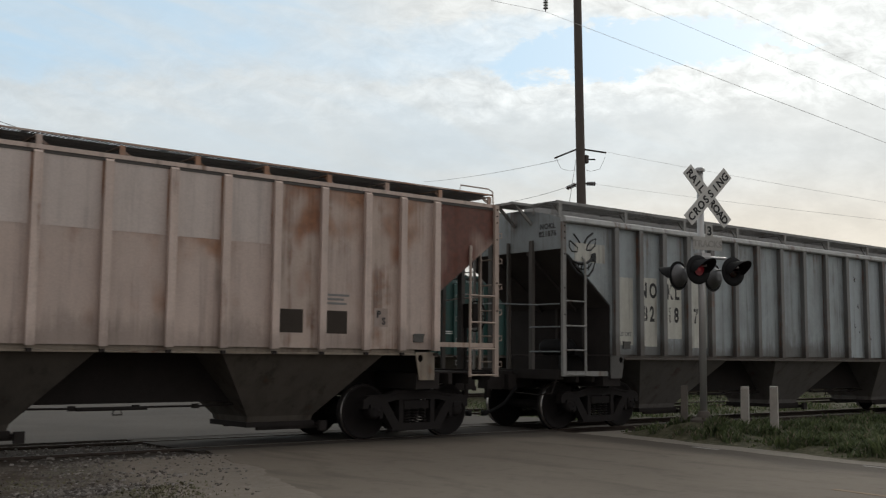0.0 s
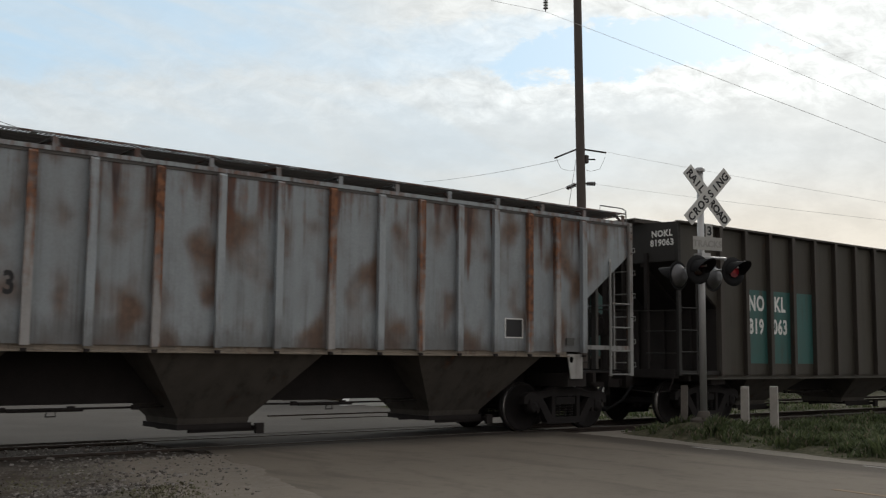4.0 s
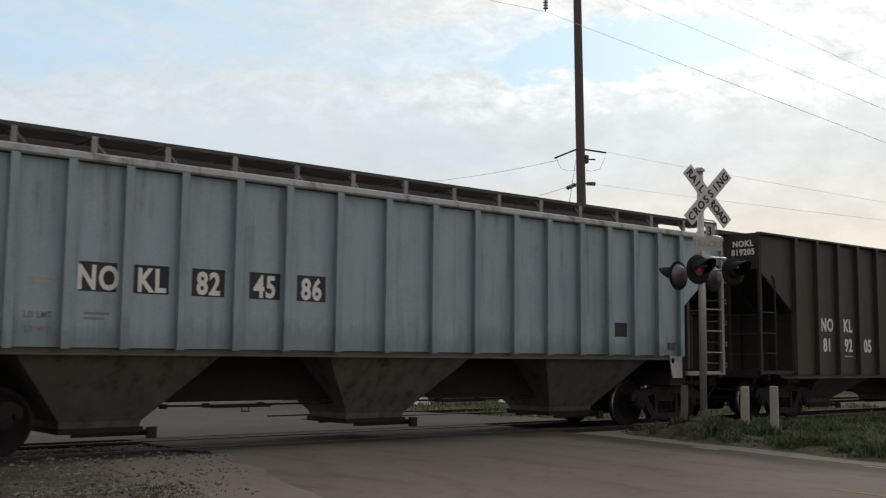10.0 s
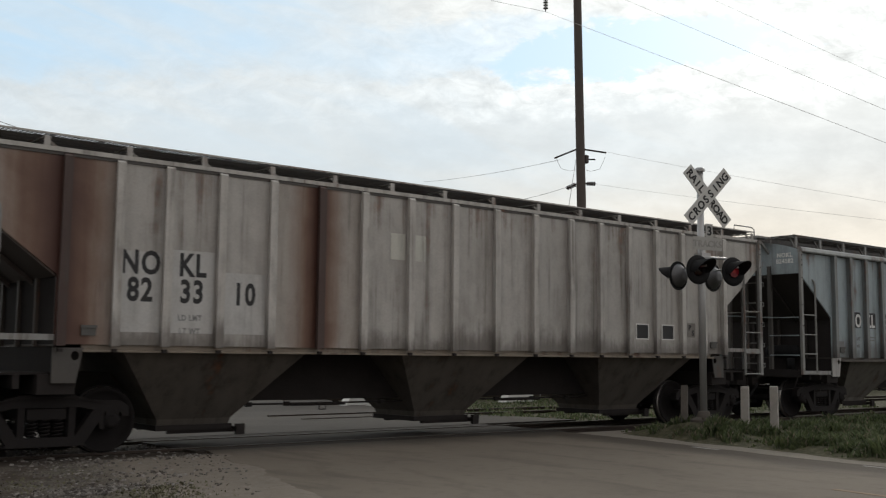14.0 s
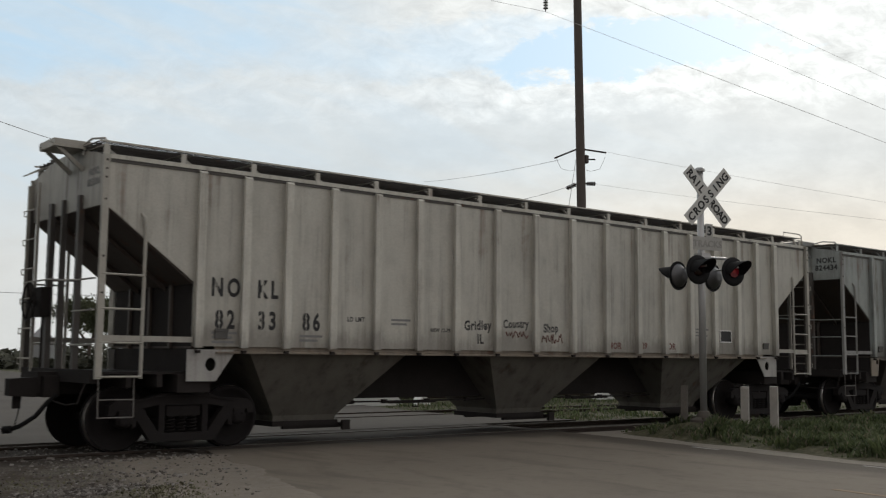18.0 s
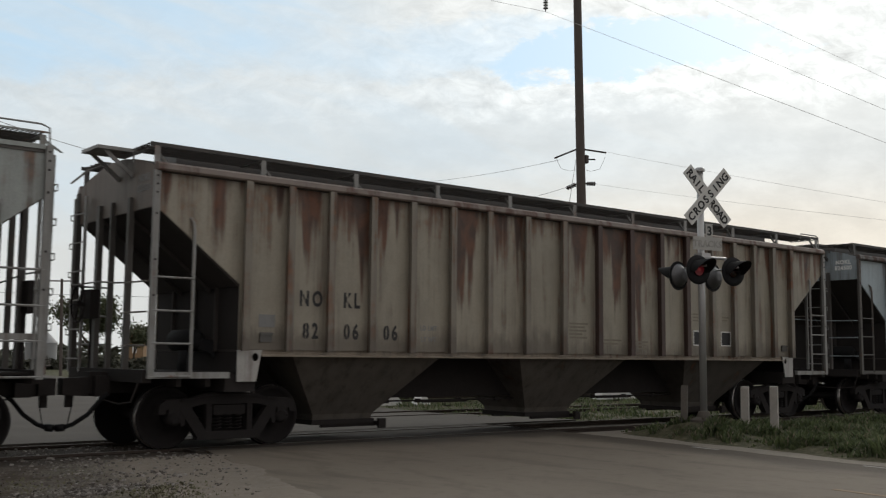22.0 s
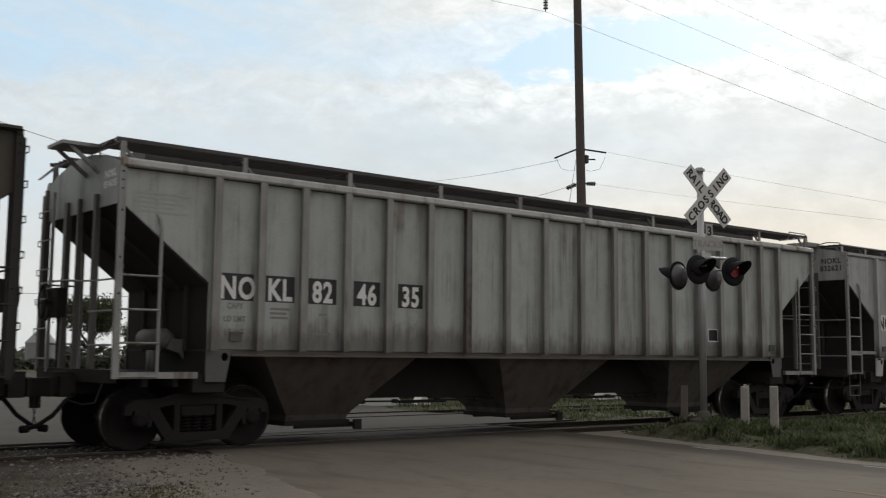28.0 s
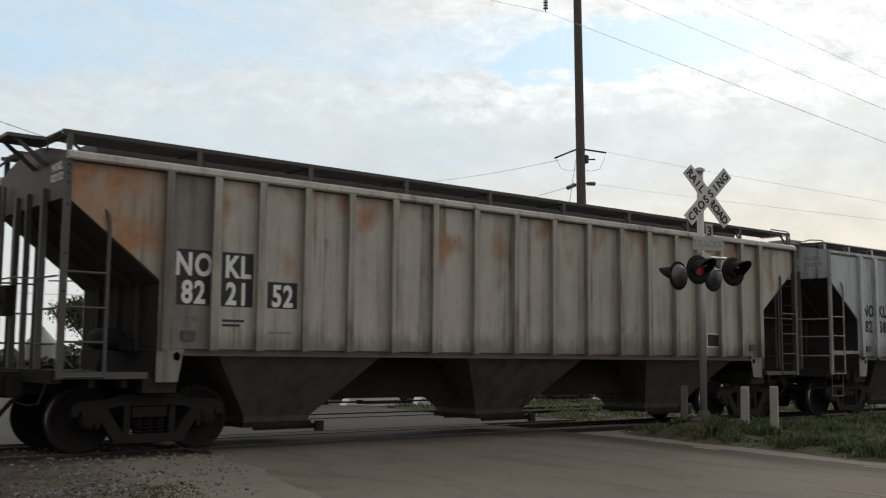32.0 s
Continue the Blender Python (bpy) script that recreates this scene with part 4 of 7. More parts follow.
def stile_mesh():
    bm = bmesh.new()
    y = -1.50
    tube(bm, [(0.60, y, 1.04), (0.60, y, 3.15), (0.585, y + 0.01, 3.27), (0.56, y + 0.05, 3.33), (0.52, y + 0.1, 3.30)], 0.026, 6)
    return finish("stile", bm, M["grime"])


def rung_mesh():
    bm = bmesh.new()
    tube(bm, [(-0.02, -1.52, 0), (0.60, -1.52, 0)], 0.016, 5)
    return finish("rung", bm, M["grime"])


def hang_ladder(car, style, m, mat, far):
    """Side ladder: corner stile, second stile and four rungs."""
    pick = (lambda me: mirrored(me)) if far else (lambda me: me)
    lad = hang("side_ladder", cached(("ladder", style, far), lambda: pick(ladder_mesh(style))), car, m, mat)
    hang("stile", cached(("stile", far), lambda: pick(stile_mesh())), lad, None, mat)
    for z in (STYLE[style][1] - 0.08, STYLE[style][1] - 0.20, STYLE[style][1] - 0.32, STYLE[style][1] - 0.62, 2.7, 2.2):
        hang("rivet", cached(("rivet", far), lambda: pick(rivet_mesh())), lad, Matrix.Translation((0, 0, z)))
    for z in (1.07, 1.53, 1.99, 2.46):
        hang("rung", cached(("rung", far), lambda: pick(rung_mesh())), lad, Matrix.Translation((0, 0, z)), mat)


def step_board_mesh(style):
    """Pale board along the side of the end deck."""
    bm = bmesh.new()
    if style == "flange":
        box(bm, 0.05, 1.22, -1.50, -1.43, 1.04, 1.13)
    elif style == "plain":
        box(bm, 0.03, 1.36, -1.50, -1.45, 1.55, 1.63)
    else:
        box(bm, 0.03, 1.36, -1.50, -1.43, 1.05, 1.14)
    soften(bm, 0.008)
    return finish("side_board", bm, M["grime"])


def step_mesh():
    bm = bmesh.new()
    y = -1.48
    for u in (0.02, 0.52):
        tube(bm, [(u, y, 1.05), (u + 0.01, y, 0.52)], 0.010, 5)
    for z in (0.52, 0.76):
        tube(bm, [(0.02, y, z), (0.52, y, z)], 0.010, 5)
    return finish("sill_step", bm, M["steel"])


def end_post_mesh(style, y, w):
    head = STYLE[style][3]
    bm = bmesh.new()
    box(bm, -0.06, 0.02, y - w, y + w, 1.12, head + 0.18)
    soften(bm, 0.006)
    return finish("end_post", bm, M["grime"])


def end_ladder_mesh(style):
    """Ladder on the end, near the far corner, with grab irons."""
    head = STYLE[style][3]
    bm = bmesh.new()
    for y in (0.98, 1.44):
        box(bm, -0.10, -0.06, y - 0.025, y + 0.025, 1.10, STYLE[style][1] - 0.1)
    z = 1.30
    while z < STYLE[style][1] - 0.2:
        tube(bm, [(-0.10, 0.98, z), (-0.10, 1.44, z)], 0.014, 5)
        tube(bm, [(-0.09, 1.44, z), (-0.12, 1.52, z), (-0.12, 1.52, z - 0.08), (-0.09, 1.45, z - 0.09)], 0.012, 4)
        z += 0.46
    return finish("end_ladder", bm, M["grime"])


def grab_rail_mesh():
    bm = bmesh.new()
    tube(bm, [(-0.07, -1.46, 2.40), (-0.10, -0.9, 2.40), (-0.10, -0.4, 2.42), (-0.10, 0.3, 2.47), (-0.10, 1.45, 2.47)], 0.014, 5)
    tube(bm, [(-0.07, -1.46, 1.97), (-0.09, -0.68, 1.97)], 0.014, 5)
    tube(bm, [(-0.07, -1.46, 1.5), (-0.09, -0.68, 1.5)], 0.014, 5)
    return finish("grab_rail", bm, M["grime"])


def brake_mesh():
    """Hand brake: housing, wheel and chain pipe."""
    bm = bmesh.new()
    box(bm, -0.16, -0.02, 0.42, 0.86, 1.92, 2.36)
    soften(bm, 0.04, 2)
    tube(bm, [(-0.05, 0.62, 1.95), (-0.05, 0.62, 1.15)], 0.03, 6)
    return finish("brake_housing", bm, M["grime"])


def brake_wheel_mesh():
    bm = bmesh.new()
    ring = [(-0.27, 0.64 + 0.28 * math.cos(a), 2.14 + 0.28 * math.sin(a)) for a in [2 * math.pi * i / 20 for i in range(21)]]
    tube(bm, ring, 0.016, 6)
    for i in range(5):
        a = 2 * math.pi * i / 5
        tube(bm, [(-0.24, 0.64, 2.14), (-0.27, 0.64 + 0.28 * math.cos(a), 2.14 + 0.28 * math.sin(a))], 0.012, 5)
    tube(bm, [(-0.28, 0.64, 2.14), (-0.12, 0.64, 2.14)], 0.035, 8)
    return finish("brake_wheel", bm, M["grime"])


def tank_mesh():
    """Air reservoir and valve on the end deck."""
    bm = bmesh.new()
    lathe(bm, [(-0.50, 0.05), (-0.47, 0.12), (-0.40, 0.165), (0.28, 0.165), (0.36, 0.12), (0.39, 0.05)], "y", 18, (1.10, -0.2, 1.60))
    prism(bm, [(1.08, 1.46), (1.28, 1.40), (1.36, 1.30), (1.36, 1.60), (1.16, 1.62)], -0.74, -0.71)
    box(bm, 0.86, 0.92, -0.70, -0.52, 1.13, 1.44)
    return finish("air_reservoir", bm, M["tank"], True)


def bracket_mesh(wide):
    """Gusset plate at the lower corner of the side, with a jacking hole."""
    if wide:
        outer, c, r = [(1.30, 1.455), (1.30, 1.0), (1.76, 1.0), (2.04, 1.40), (2.04, 1.455)], (1.67, 1.24), 0.085
    else:
        outer, c, r = [(1.36, 1.455), (1.36, 0.99), (1.68, 0.99), (1.77, 1.455)], (1.66, 1.35), 0.055
    bm = bmesh.new()
    edges = []
    for loop in (outer, [(c[0] + r * math.cos(2 * math.pi * i / 14), c[1] + r * 1.15 * math.sin(2 * math.pi * i / 14)) for i in range(14)]):
        v = [bm.verts.new((x, -1.462, z)) for x, z in loop]
        edges += [bm.edges.new((v[i], v[(i + 1) % len(v)])) for i in range(len(v))]
    bmesh.ops.triangle_fill(bm, use_beauty=True, edges=edges)
    back = bmesh.ops.extrude_face_region(bm, geom=bm.faces[:])
    bmesh.ops.translate(bm, vec=(0, 0.022, 0), verts=[v for v in back["geom"] if isinstance(v, bmesh.types.BMVert)])
    return finish("corner_plate", bm, M["grime"])


def truck_frame_mesh():
    """Cast side frame, centred on the truck, near side: arched top, struts, columns and pedestals."""
    bm = bmesh.new()
    y0, y1 = -1.12, -0.97
    a = 0.889
    prism(bm, [(-a - 0.24, 0.52), (-a - 0.23, 0.66), (-a - 0.12, 0.73), (-0.62, 0.745), (-0.36, 0.82), (0.36, 0.82), (0.62, 0.745), (a + 0.12, 0.73), (a + 0.23, 0.66), (a + 0.24, 0.52), (a + 0.14, 0.52), (a + 0.12, 0.58), (a - 0.12, 0.585), (0.44, 0.655), (-0.44, 0.655), (-a + 0.12, 0.585), (-a - 0.12, 0.58), (-a - 0.14, 0.52)], y0, y1)
    for s in (-1, 1):
        q = [(s * (a - 0.08), 0.60), (s * (a - 0.27), 0.61), (s * 0.36, 0.24), (s * 0.36, 0.13), (s * 0.50, 0.15)]
        prism(bm, q if s > 0 else q[::-1], y0 + 0.004, y1 - 0.004)
        q = [(s * 0.38, 0.16), (s * 0.38, 0.70), (s * 0.29, 0.70), (s * 0.29, 0.16)]
        prism(bm, q if s < 0 else q[::-1], y0 + 0.01, y1 - 0.01)
        q = [(s * (a - 0.20), 0.62), (s * (a - 0.17), 0.36), (s * (a - 0.11), 0.34), (s * (a - 0.1), 0.6)]
        prism(bm, q, y0 + 0.01, y1 - 0.01)
        q = [(s * (a - 0.09), 0.60), (s * (a - 0.09), 0.47), (s * (a + 0.09), 0.47), (s * (a + 0.09), 0.60)]
        prism(bm, q, y0 - 0.012, y1)
    prism(bm, [(-0.54, 0.14), (0.54, 0.14), (0.46, 0.26), (-0.46, 0.26)], y0, y1)
    soften(bm, 0.014)
    # ribs of the casting along the top and the tension members
    prism(bm, [(-0.80, 0.70), (-0.34, 0.77), (0.34, 0.77), (0.80, 0.70), (0.80, 0.72), (0.34, 0.79), (-0.34, 0.79), (-0.80, 0.72)], y0 - 0.025, y0 + 0.01)
    return finish("side_frame", bm, M["truck"])


def spring_mesh():
    """One coil spring of the truck."""
    bm = bmesh.new()
    turns = [(0.066 * math.cos(a), -1.03 + 0.066 * math.sin(a), 0.26 + 0.24 * a / (2 * math.pi * 5)) for a in [2 * math.pi * i / 8 for i in range(41)]]
    tube(bm, turns, 0.013, 4)
    return finish("spring", bm, M["truck"])


def bolster_end_mesh():
    bm = bmesh.new()
    box(bm, -0.26, 0.26, -1.10, -0.95, 0.50, 0.64)
    soften(bm, 0.015)
    return finish("bolster_end", bm, M["truck"])


def bolster_mesh():
    bm = bmesh.new()
    box(bm, -0.20, 0.20, -0.94, 0.94, 0.48, 0.74)
    lathe(bm, [(0.74, 0.3), (0.84, 0.3)], "z", 16)
    for s in (-1, 1):
        box(bm, s * 0.30 - 0.04, s * 0.30 + 0.04, -0.9, 0.9, 0.36, 0.44)
    return finish("truck_bolster", bm, M["grime"])


def wheel_mesh(side):
    bm = bmesh.new()
    s = side
    rows = [(0.685, 0.12), (0.685, 0.40), (0.680, 0.478), (0.70, 0.484), (0.715, 0.472), (0.725, 0.459), (0.82, 0.452), (0.826, 0.44), (0.822, 0.395), (0.785, 0.38), (0.765, 0.20), (0.80, 0.15), (0.84, 0.13), (0.84, 0.08)]
    lathe(bm, [(s * h, r) for h, r in rows], "y", 36)
    return finish("wheel", bm, M["wheel"], True)


def tread_mesh(side):
    bm = bmesh.new()
    s = side
    lathe(bm, [(s * 0.728, 0.456), (s * 0.728, 0.4605), (s * 0.80, 0.4545), (s * 0.80, 0.450)], "y", 36, (0, 0, 0), False)
    return finish("tread", bm, M["tread"], True)


def axle_mesh():
    bm = bmesh.new()
    lathe(bm, [(-1.12, 0.05), (-1.12, 0.085), (-0.95, 0.085), (-0.95, 0.075), (-0.6, 0.08), (0.6, 0.08), (0.95, 0.075), (0.95, 0.085), (1.12, 0.085), (1.12, 0.05)], "y", 12)
    for s in (-1, 1):
        lathe(bm, [(s * 0.92, 0.12), (s * 1.10, 0.12), (s * 1.13, 0.10), (s * 1.15, 0.06)], "y", 14)
        for i in range(3):
            a = 2 * math.pi * i / 3
            lathe(bm, [(s * 1.13, 0.017), (s * 1.165, 0.017)], "y", 6, (0.065 * math.cos(a), 0, 0.065 * math.sin(a)))
    return finish("axle", bm, M["wheel"], True)


def coupler_mesh():
    bm = bmesh.new()
    box(bm, -0.42, -0.05, -0.10, 0.10, 0.80, 1.0)
    prism(bm, [(-0.72, 0.78), (-0.36, 0.76), (-0.30, 0.84), (-0.30, 0.98), (-0.36, 1.04), (-0.72, 1.02)], -0.16, 0.05)
    box(bm, -0.69, -0.45, 0.05, 0.16, 0.78, 1.02)
    soften(bm, 0.02)
    box(bm, -0.62, -0.52, -0.03, 0.04, 0.60, 0.78)
    box(bm, -0.30, -0.08, -0.3, 0.3, 0.76, 1.06)
    tube(bm, [(-0.18, -0.2, 0.72), (-0.22, -1.0, 0.68), (-0.22, -1.40, 0.72), (-0.14, -1.44, 0.98)], 0.014, 5)
    return finish("coupler", bm, M["grime"])


def hose_mesh():
    bm = bmesh.new()
    pts = [(-0.12, -0.32, 0.80), (-0.24, -0.33, 0.70), (-0.38, -0.26, 0.50), (-0.54, -0.12, 0.36), (-0.66, -0.03, 0.31), (-0.72, 0.0, 0.305)]
    tube(bm, pts, 0.033, 7)
    tube(bm, [(-0.64, -0.06, 0.315), (-0.73, 0.02, 0.305)], 0.055, 7)
    tube(bm, [(-0.60, -0.06, 0.34), (-0.55, -0.06, 0.60), (-0.52, -0.04, 0.76)], 0.008, 4)
    return finish("air_hose", bm, M["black"], True)


def board_level(style):
    return STYLE[style][1] + (0.42 if style == "flange" else 0.215)


def walkway_mesh(style):
    """Running board along one side of the roof: an open grating of thin bars."""
    bm = bmesh.new()
    z = board_level(style)
    y0, y1 = -1.34, -0.64
    box(bm, -0.05, LONG + 0.05, y1 - 0.012, y1 + 0.012, z - 0.04, z)
    for i in range(int((LONG + 0.1) / 0.062)):
        u = -0.045 + 0.062 * i
        box(bm, u, u + 0.032, y0, y1 - 0.012, z - 0.013, z - 0.003)
    for k in (1, 2, 3):
        y = y0 + (y1 - y0) * k / 4
        box(bm, -0.04, LONG + 0.04, y - 0.004, y + 0.004, z - 0.052, z - 0.014)
    return finish("running_board", bm, M["grime"])


def board_edge_mesh(style):
    bm = bmesh.new()
    z = board_level(style)
    box(bm, -0.05, LONG + 0.05, -1.365, -1.342, z - (0.05 if style == "flange" else 0.018), z + 0.006)
    return finish("board_edge", bm, M["grime"])


def stand_mesh(style):
    st = STYLE[style][1] + (0.10 if style == "flange" else 0.0)
    z = STYLE[style][1] + (0.375 if style == "flange" else 0.17)
    bm = bmesh.new()
    prism(bm, [(-0.04, st - 0.01), (0.04, st - 0.01), (0.04, z), (-0.04, z)], -1.375, -1.35)
    box(bm, -0.03, 0.03, -1.35, -0.66, z - 0.016, z - 0.002)
    prism(bm, [(0.03, z - 0.03), (0.03, z), (0.06, z), (0.34, st), (0.30, st)], -1.18, -1.15)
    return finish("board_stand", bm, M["grime"])


def end_board_mesh(style):
    """Crossover board at the end, over the end wall."""
    bm = bmesh.new()
    z = STYLE[style][1] + (0.41 if style == "flange" else 0.29)
    box(bm, -0.58 if style == "flange" else -0.46, 0.08, -0.72, -0.10, z - 0.05 if style == "flange" else z - 0.11, z)
    soften(bm, 0.006)
    for y in (-0.64, -0.16):
        prism(bm, [(-0.48, z - 0.05), (-0.40, z - 0.05), (0.0, z - 0.36), (-0.02, z - 0.42)], y - 0.022, y + 0.022)
    tube(bm, [(0.06, -1.35, z - 0.10), (0.04, -1.30, z - 0.03), (-0.02, -1.0, z - 0.0), (-0.04, -0.74, z - 0.05), (-0.04, -0.72, z - 0.2)], 0.016, 5)
    return finish("crossover_board", bm, M["grime"])


def brown_board_mesh():
    """Flat grated step over the end of the roof."""
    st = STYLE["brown"][1]
    bm = bmesh.new()
    for k in range(9):
        u = -0.34 + 0.14 * k
        box(bm, u, u + 0.10, -0.62, -0.02, st + 0.10, st + 0.13)
    for y in (-0.60, -0.06):
        box(bm, -0.34, 0.90, y - 0.02, y + 0.02, st + 0.04, st + 0.099)
    return finish("crossover_board", bm, M["grime"])


def roof_rail_mesh(style):
    """Bent hand rail at the rear of the running board."""
    bm = bmesh.new()
    z = STYLE[style][1] + (0.36 if style == "flange" else 0.21)
    y = -1.37
    tube(bm, [(LONG - 0.75, y, z - 0.02), (LONG - 0.73, y, z + 0.10), (LONG - 0.08, y, z + 0.10), (LONG + 0.03, y, z + 0.06), (LONG + 0.05, y, z - 0.3)], 0.014, 5)
    return finish("roof_rail", bm, M["grime"])


def rib_foot_mesh(style):
    bm = bmesh.new()
    sb = STYLE[style][0]
    box(bm, -0.032, 0.032, -1.56, -1.50, sb - 0.10, sb - 0.055)
    soften(bm, 0.01)
    return finish("rib_foot", bm, M["grime"])


def hatch_mesh(style):
    bm = bmesh.new()
    z = STYLE[style][1] + {"flange": 0.53, "plain": 0.33, "brown": 0.10}[style]
    box(bm, -0.95, 0.95, -0.33, 0.33, z, z + 0.05)
    soften(bm, 0.02)
    for u in (-0.7, 0.0, 0.7):
        box(bm, u - 0.03, u + 0.03, -0.40, 0.40, z + 0.05, z + 0.07)
    return finish("roof_hatch", bm, M["grime"])


def plate_mesh(w, h, t=0.004):
    bm = bmesh.new()
    box(bm, -w / 2, w / 2, -t, 0, 0, h)
    return finish("plate", bm, M["letter_black"])


def frame_mesh(w, h):
    bm = bmesh.new()
    b = 0.022
    box(bm, -w / 2, w / 2, -0.006, 0, 0, b)
    box(bm, -w / 2, w / 2, -0.006, 0, h - b, h)
    box(bm, -w / 2, -w / 2 + b, -0.006, 0, b, h - b)
    box(bm, w / 2 - b, w / 2, -0.006, 0, b, h - b)
    return finish("border", bm, M["letter_white"])


M["holder"] = simple("dull_steel_holder", (0.10, 0.097, 0.092), 0.6, 0.2, 0.3, 8.0, 40.0)
M["torn"] = simple("torn_brown_paper", (0.26, 0.20, 0.12), 0.9, 0.0, 0.5, 12.0, 50.0)
M["step"] = simple("worn_step_iron", (0.16, 0.15, 0.14), 0.6, 0.2, 0.3, 8.0, 40.0)
M["end_post"] = paint("grimy_end_post", (0.085, 0.078, 0.072), 0.15, 0.5, 0.3)
M["sill"] = paint("dusty_sill", (0.30, 0.25, 0.195), 0.25, 0.45, 0.2)
M["tank"] = simple("grey_tank_paint", (0.11, 0.105, 0.10), 0.6, 0.0, 0.3, 5.0, 40.0)
M["dull_sill"] = paint("grimy_sill", (0.115, 0.098, 0.083), 0.15, 0.4, 0.2)
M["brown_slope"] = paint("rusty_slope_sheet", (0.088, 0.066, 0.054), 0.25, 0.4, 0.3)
M["truck"] = simple("cast_truck_steel", (0.0185, 0.016, 0.0158), 0.8, 0.0, 0.4, 4.0, 30.0)


def bars(parent, u, z, rows, width, mat, h=0.035):
    """Small stencilled lines too faint to read, each line a plain bar."""
    for i in range(rows):
        w = round(width * (1.0, 0.8, 0.9, 0.7, 0.95)[i % 5], 2)
        me = cached(("line", w), lambda: plate_mesh(w, 0.035, 0.003))
        hang("stencil_line", me, parent, Matrix.Translation((u - (width - w) / 2, -SKIN - 0.001, z - i * h * 1.9)), mat)


def hopper_car(label, style, paints, spec):
    """One car; paints: panel, rib, roof, end, ladder. spec: what sets this car apart."""
    panel, rib, roof, end, ladder = paints
    roof = spec.get("roof") or roof
    ribs = RIBS[style]
    sb, st, foot, head = STYLE[style]
    rear = rear_end(style)
    long = SPAN[style]
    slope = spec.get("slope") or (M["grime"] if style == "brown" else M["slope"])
    car = thing("hopper_car", label, "hopper car", group="cars of the grain train")
    hang("body", cached(("body", style), lambda: body_mesh(style)), car)
    hang("inner_slope_sheet", cached(("slopes", style), lambda: inner_slopes_mesh(style)), car)
    n = len(ribs) + 1
    for i in range(n):
        me, c = cached(("panel", style, i), lambda: panel_mesh(style, i))
        over = spec.get("panels", {}).get(i)
        p = hang("side_panel", me, car, Matrix.Translation((c, 0, 0)), over or panel)
        hang("side_panel", me, car, rear @ Matrix.Translation((c, 0, 0)), panel)
    for i, u in enumerate(ribs):
        me = cached(("rib", style), lambda: rib_mesh(style))
        over = spec.get("ribs", {}).get(i)
        hang("rib", me, car, Matrix.Translation((u, 0, 0)), over or rib)
        hang("rib", me, car, rear @ Matrix.Translation((u, 0, 0)), rib)
    hang("roof", cached(("roof", style), lambda: roof_mesh(style)), car, None, roof)
    for m in (None, rear):
        hang("top_chord", cached(("chord", style), lambda: chord_mesh(style)), car, m, spec.get("chord") or rib)
        hang("side_sill", cached(("sill", style), lambda: sill_mesh(style)), car, m, spec.get("sill") or (panel if style == "brown" else M["dull_sill"]))
        hang("end_wall", cached(("endwall", style), lambda: end_wall_mesh(style)), car, m, end)
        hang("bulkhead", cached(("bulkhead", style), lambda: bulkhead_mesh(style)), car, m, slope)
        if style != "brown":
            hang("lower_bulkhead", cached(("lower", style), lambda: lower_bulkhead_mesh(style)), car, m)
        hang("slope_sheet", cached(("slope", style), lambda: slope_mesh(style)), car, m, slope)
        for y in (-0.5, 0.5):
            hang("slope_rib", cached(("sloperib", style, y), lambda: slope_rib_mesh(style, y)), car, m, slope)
        hang("end_deck", cached(("deck", style), lambda: platform_mesh(style)), car, m)
        hang_ladder(car, style, m, ladder, False)
        hang_ladder(car, style, m, ladder, True)
        hang("side_board", cached(("board", style), lambda: step_board_mesh(style)), car, m, ladder)
        hang("side_board", cached(("board far", style), lambda: mirrored(step_board_mesh(style))), car, m, ladder)
        if style == "plain":
            hang("sill_step", cached("step", step_mesh), car, m, M["step"])
        for y, w in ((-0.66, 0.045), (0.0, 0.025), (0.52, 0.06), (1.44, 0.03)):
            hang("end_post", cached(("post", style, y), lambda: end_post_mesh(style, y, w)), car, m, spec.get("posts") or M["end_post"])
        hang("end_ladder", cached(("endladder", style), lambda: end_ladder_mesh(style)), car, m, ladder)
        hang("grab_rail", cached("grab", grab_rail_mesh), car, m, end)
        hang("coupler", cached("coupler", coupler_mesh), car, m and REAR)
        hang("air_hose", cached("hose", hose_mesh), car, m and REAR)
        if style != "brown":
            wide = spec.get("wide_plate", False)
            hang("corner_plate", cached(("bracket", wide), lambda: bracket_mesh(wide)), car, m, spec.get("plate") or panel)
            hang("corner_plate", cached(("bracket far", wide), lambda: mirrored(bracket_mesh(wide))), car, m, spec.get("plate") or panel)
        if style == "brown":
            hang("crossover_board", cached(("xboard", style), lambda: brown_board_mesh()), car, m, roof)
        else:
            hang("crossover_board", cached(("xboard", style), lambda: end_board_mesh(style)), car, m, ladder)
            walk_ob = hang("running_board", cached(("walk", style), lambda: walkway_mesh(style)), car, m, spec.get("roof") or M["board"])
            hang("board_edge", cached(("edge", style), lambda: board_edge_mesh(style)), walk_ob, None, panel if style == "plain" else roof)
            count = spec.get("stands", 10) if style == "flange" else 16
            for i in range(count):
                u = 0.05 + (LONG - 0.1) * i / (count - 1)
                hang("board_stand", cached(("stand", style), lambda: stand_mesh(style)), car, (m or Matrix()) @ Matrix.Translation((u, 0, 0)), ladder if style == "flange" else panel)
    if style != "brown":
        hang("roof_rail", cached(("rail", style), lambda: roof_rail_mesh(style)), car, None, ladder)
    if style == "plain":
        for u in ribs:
            hang("rib_foot", cached(("foot", style), lambda: rib_foot_mesh(style)), car, Matrix.Translation((u, 0, 0)))
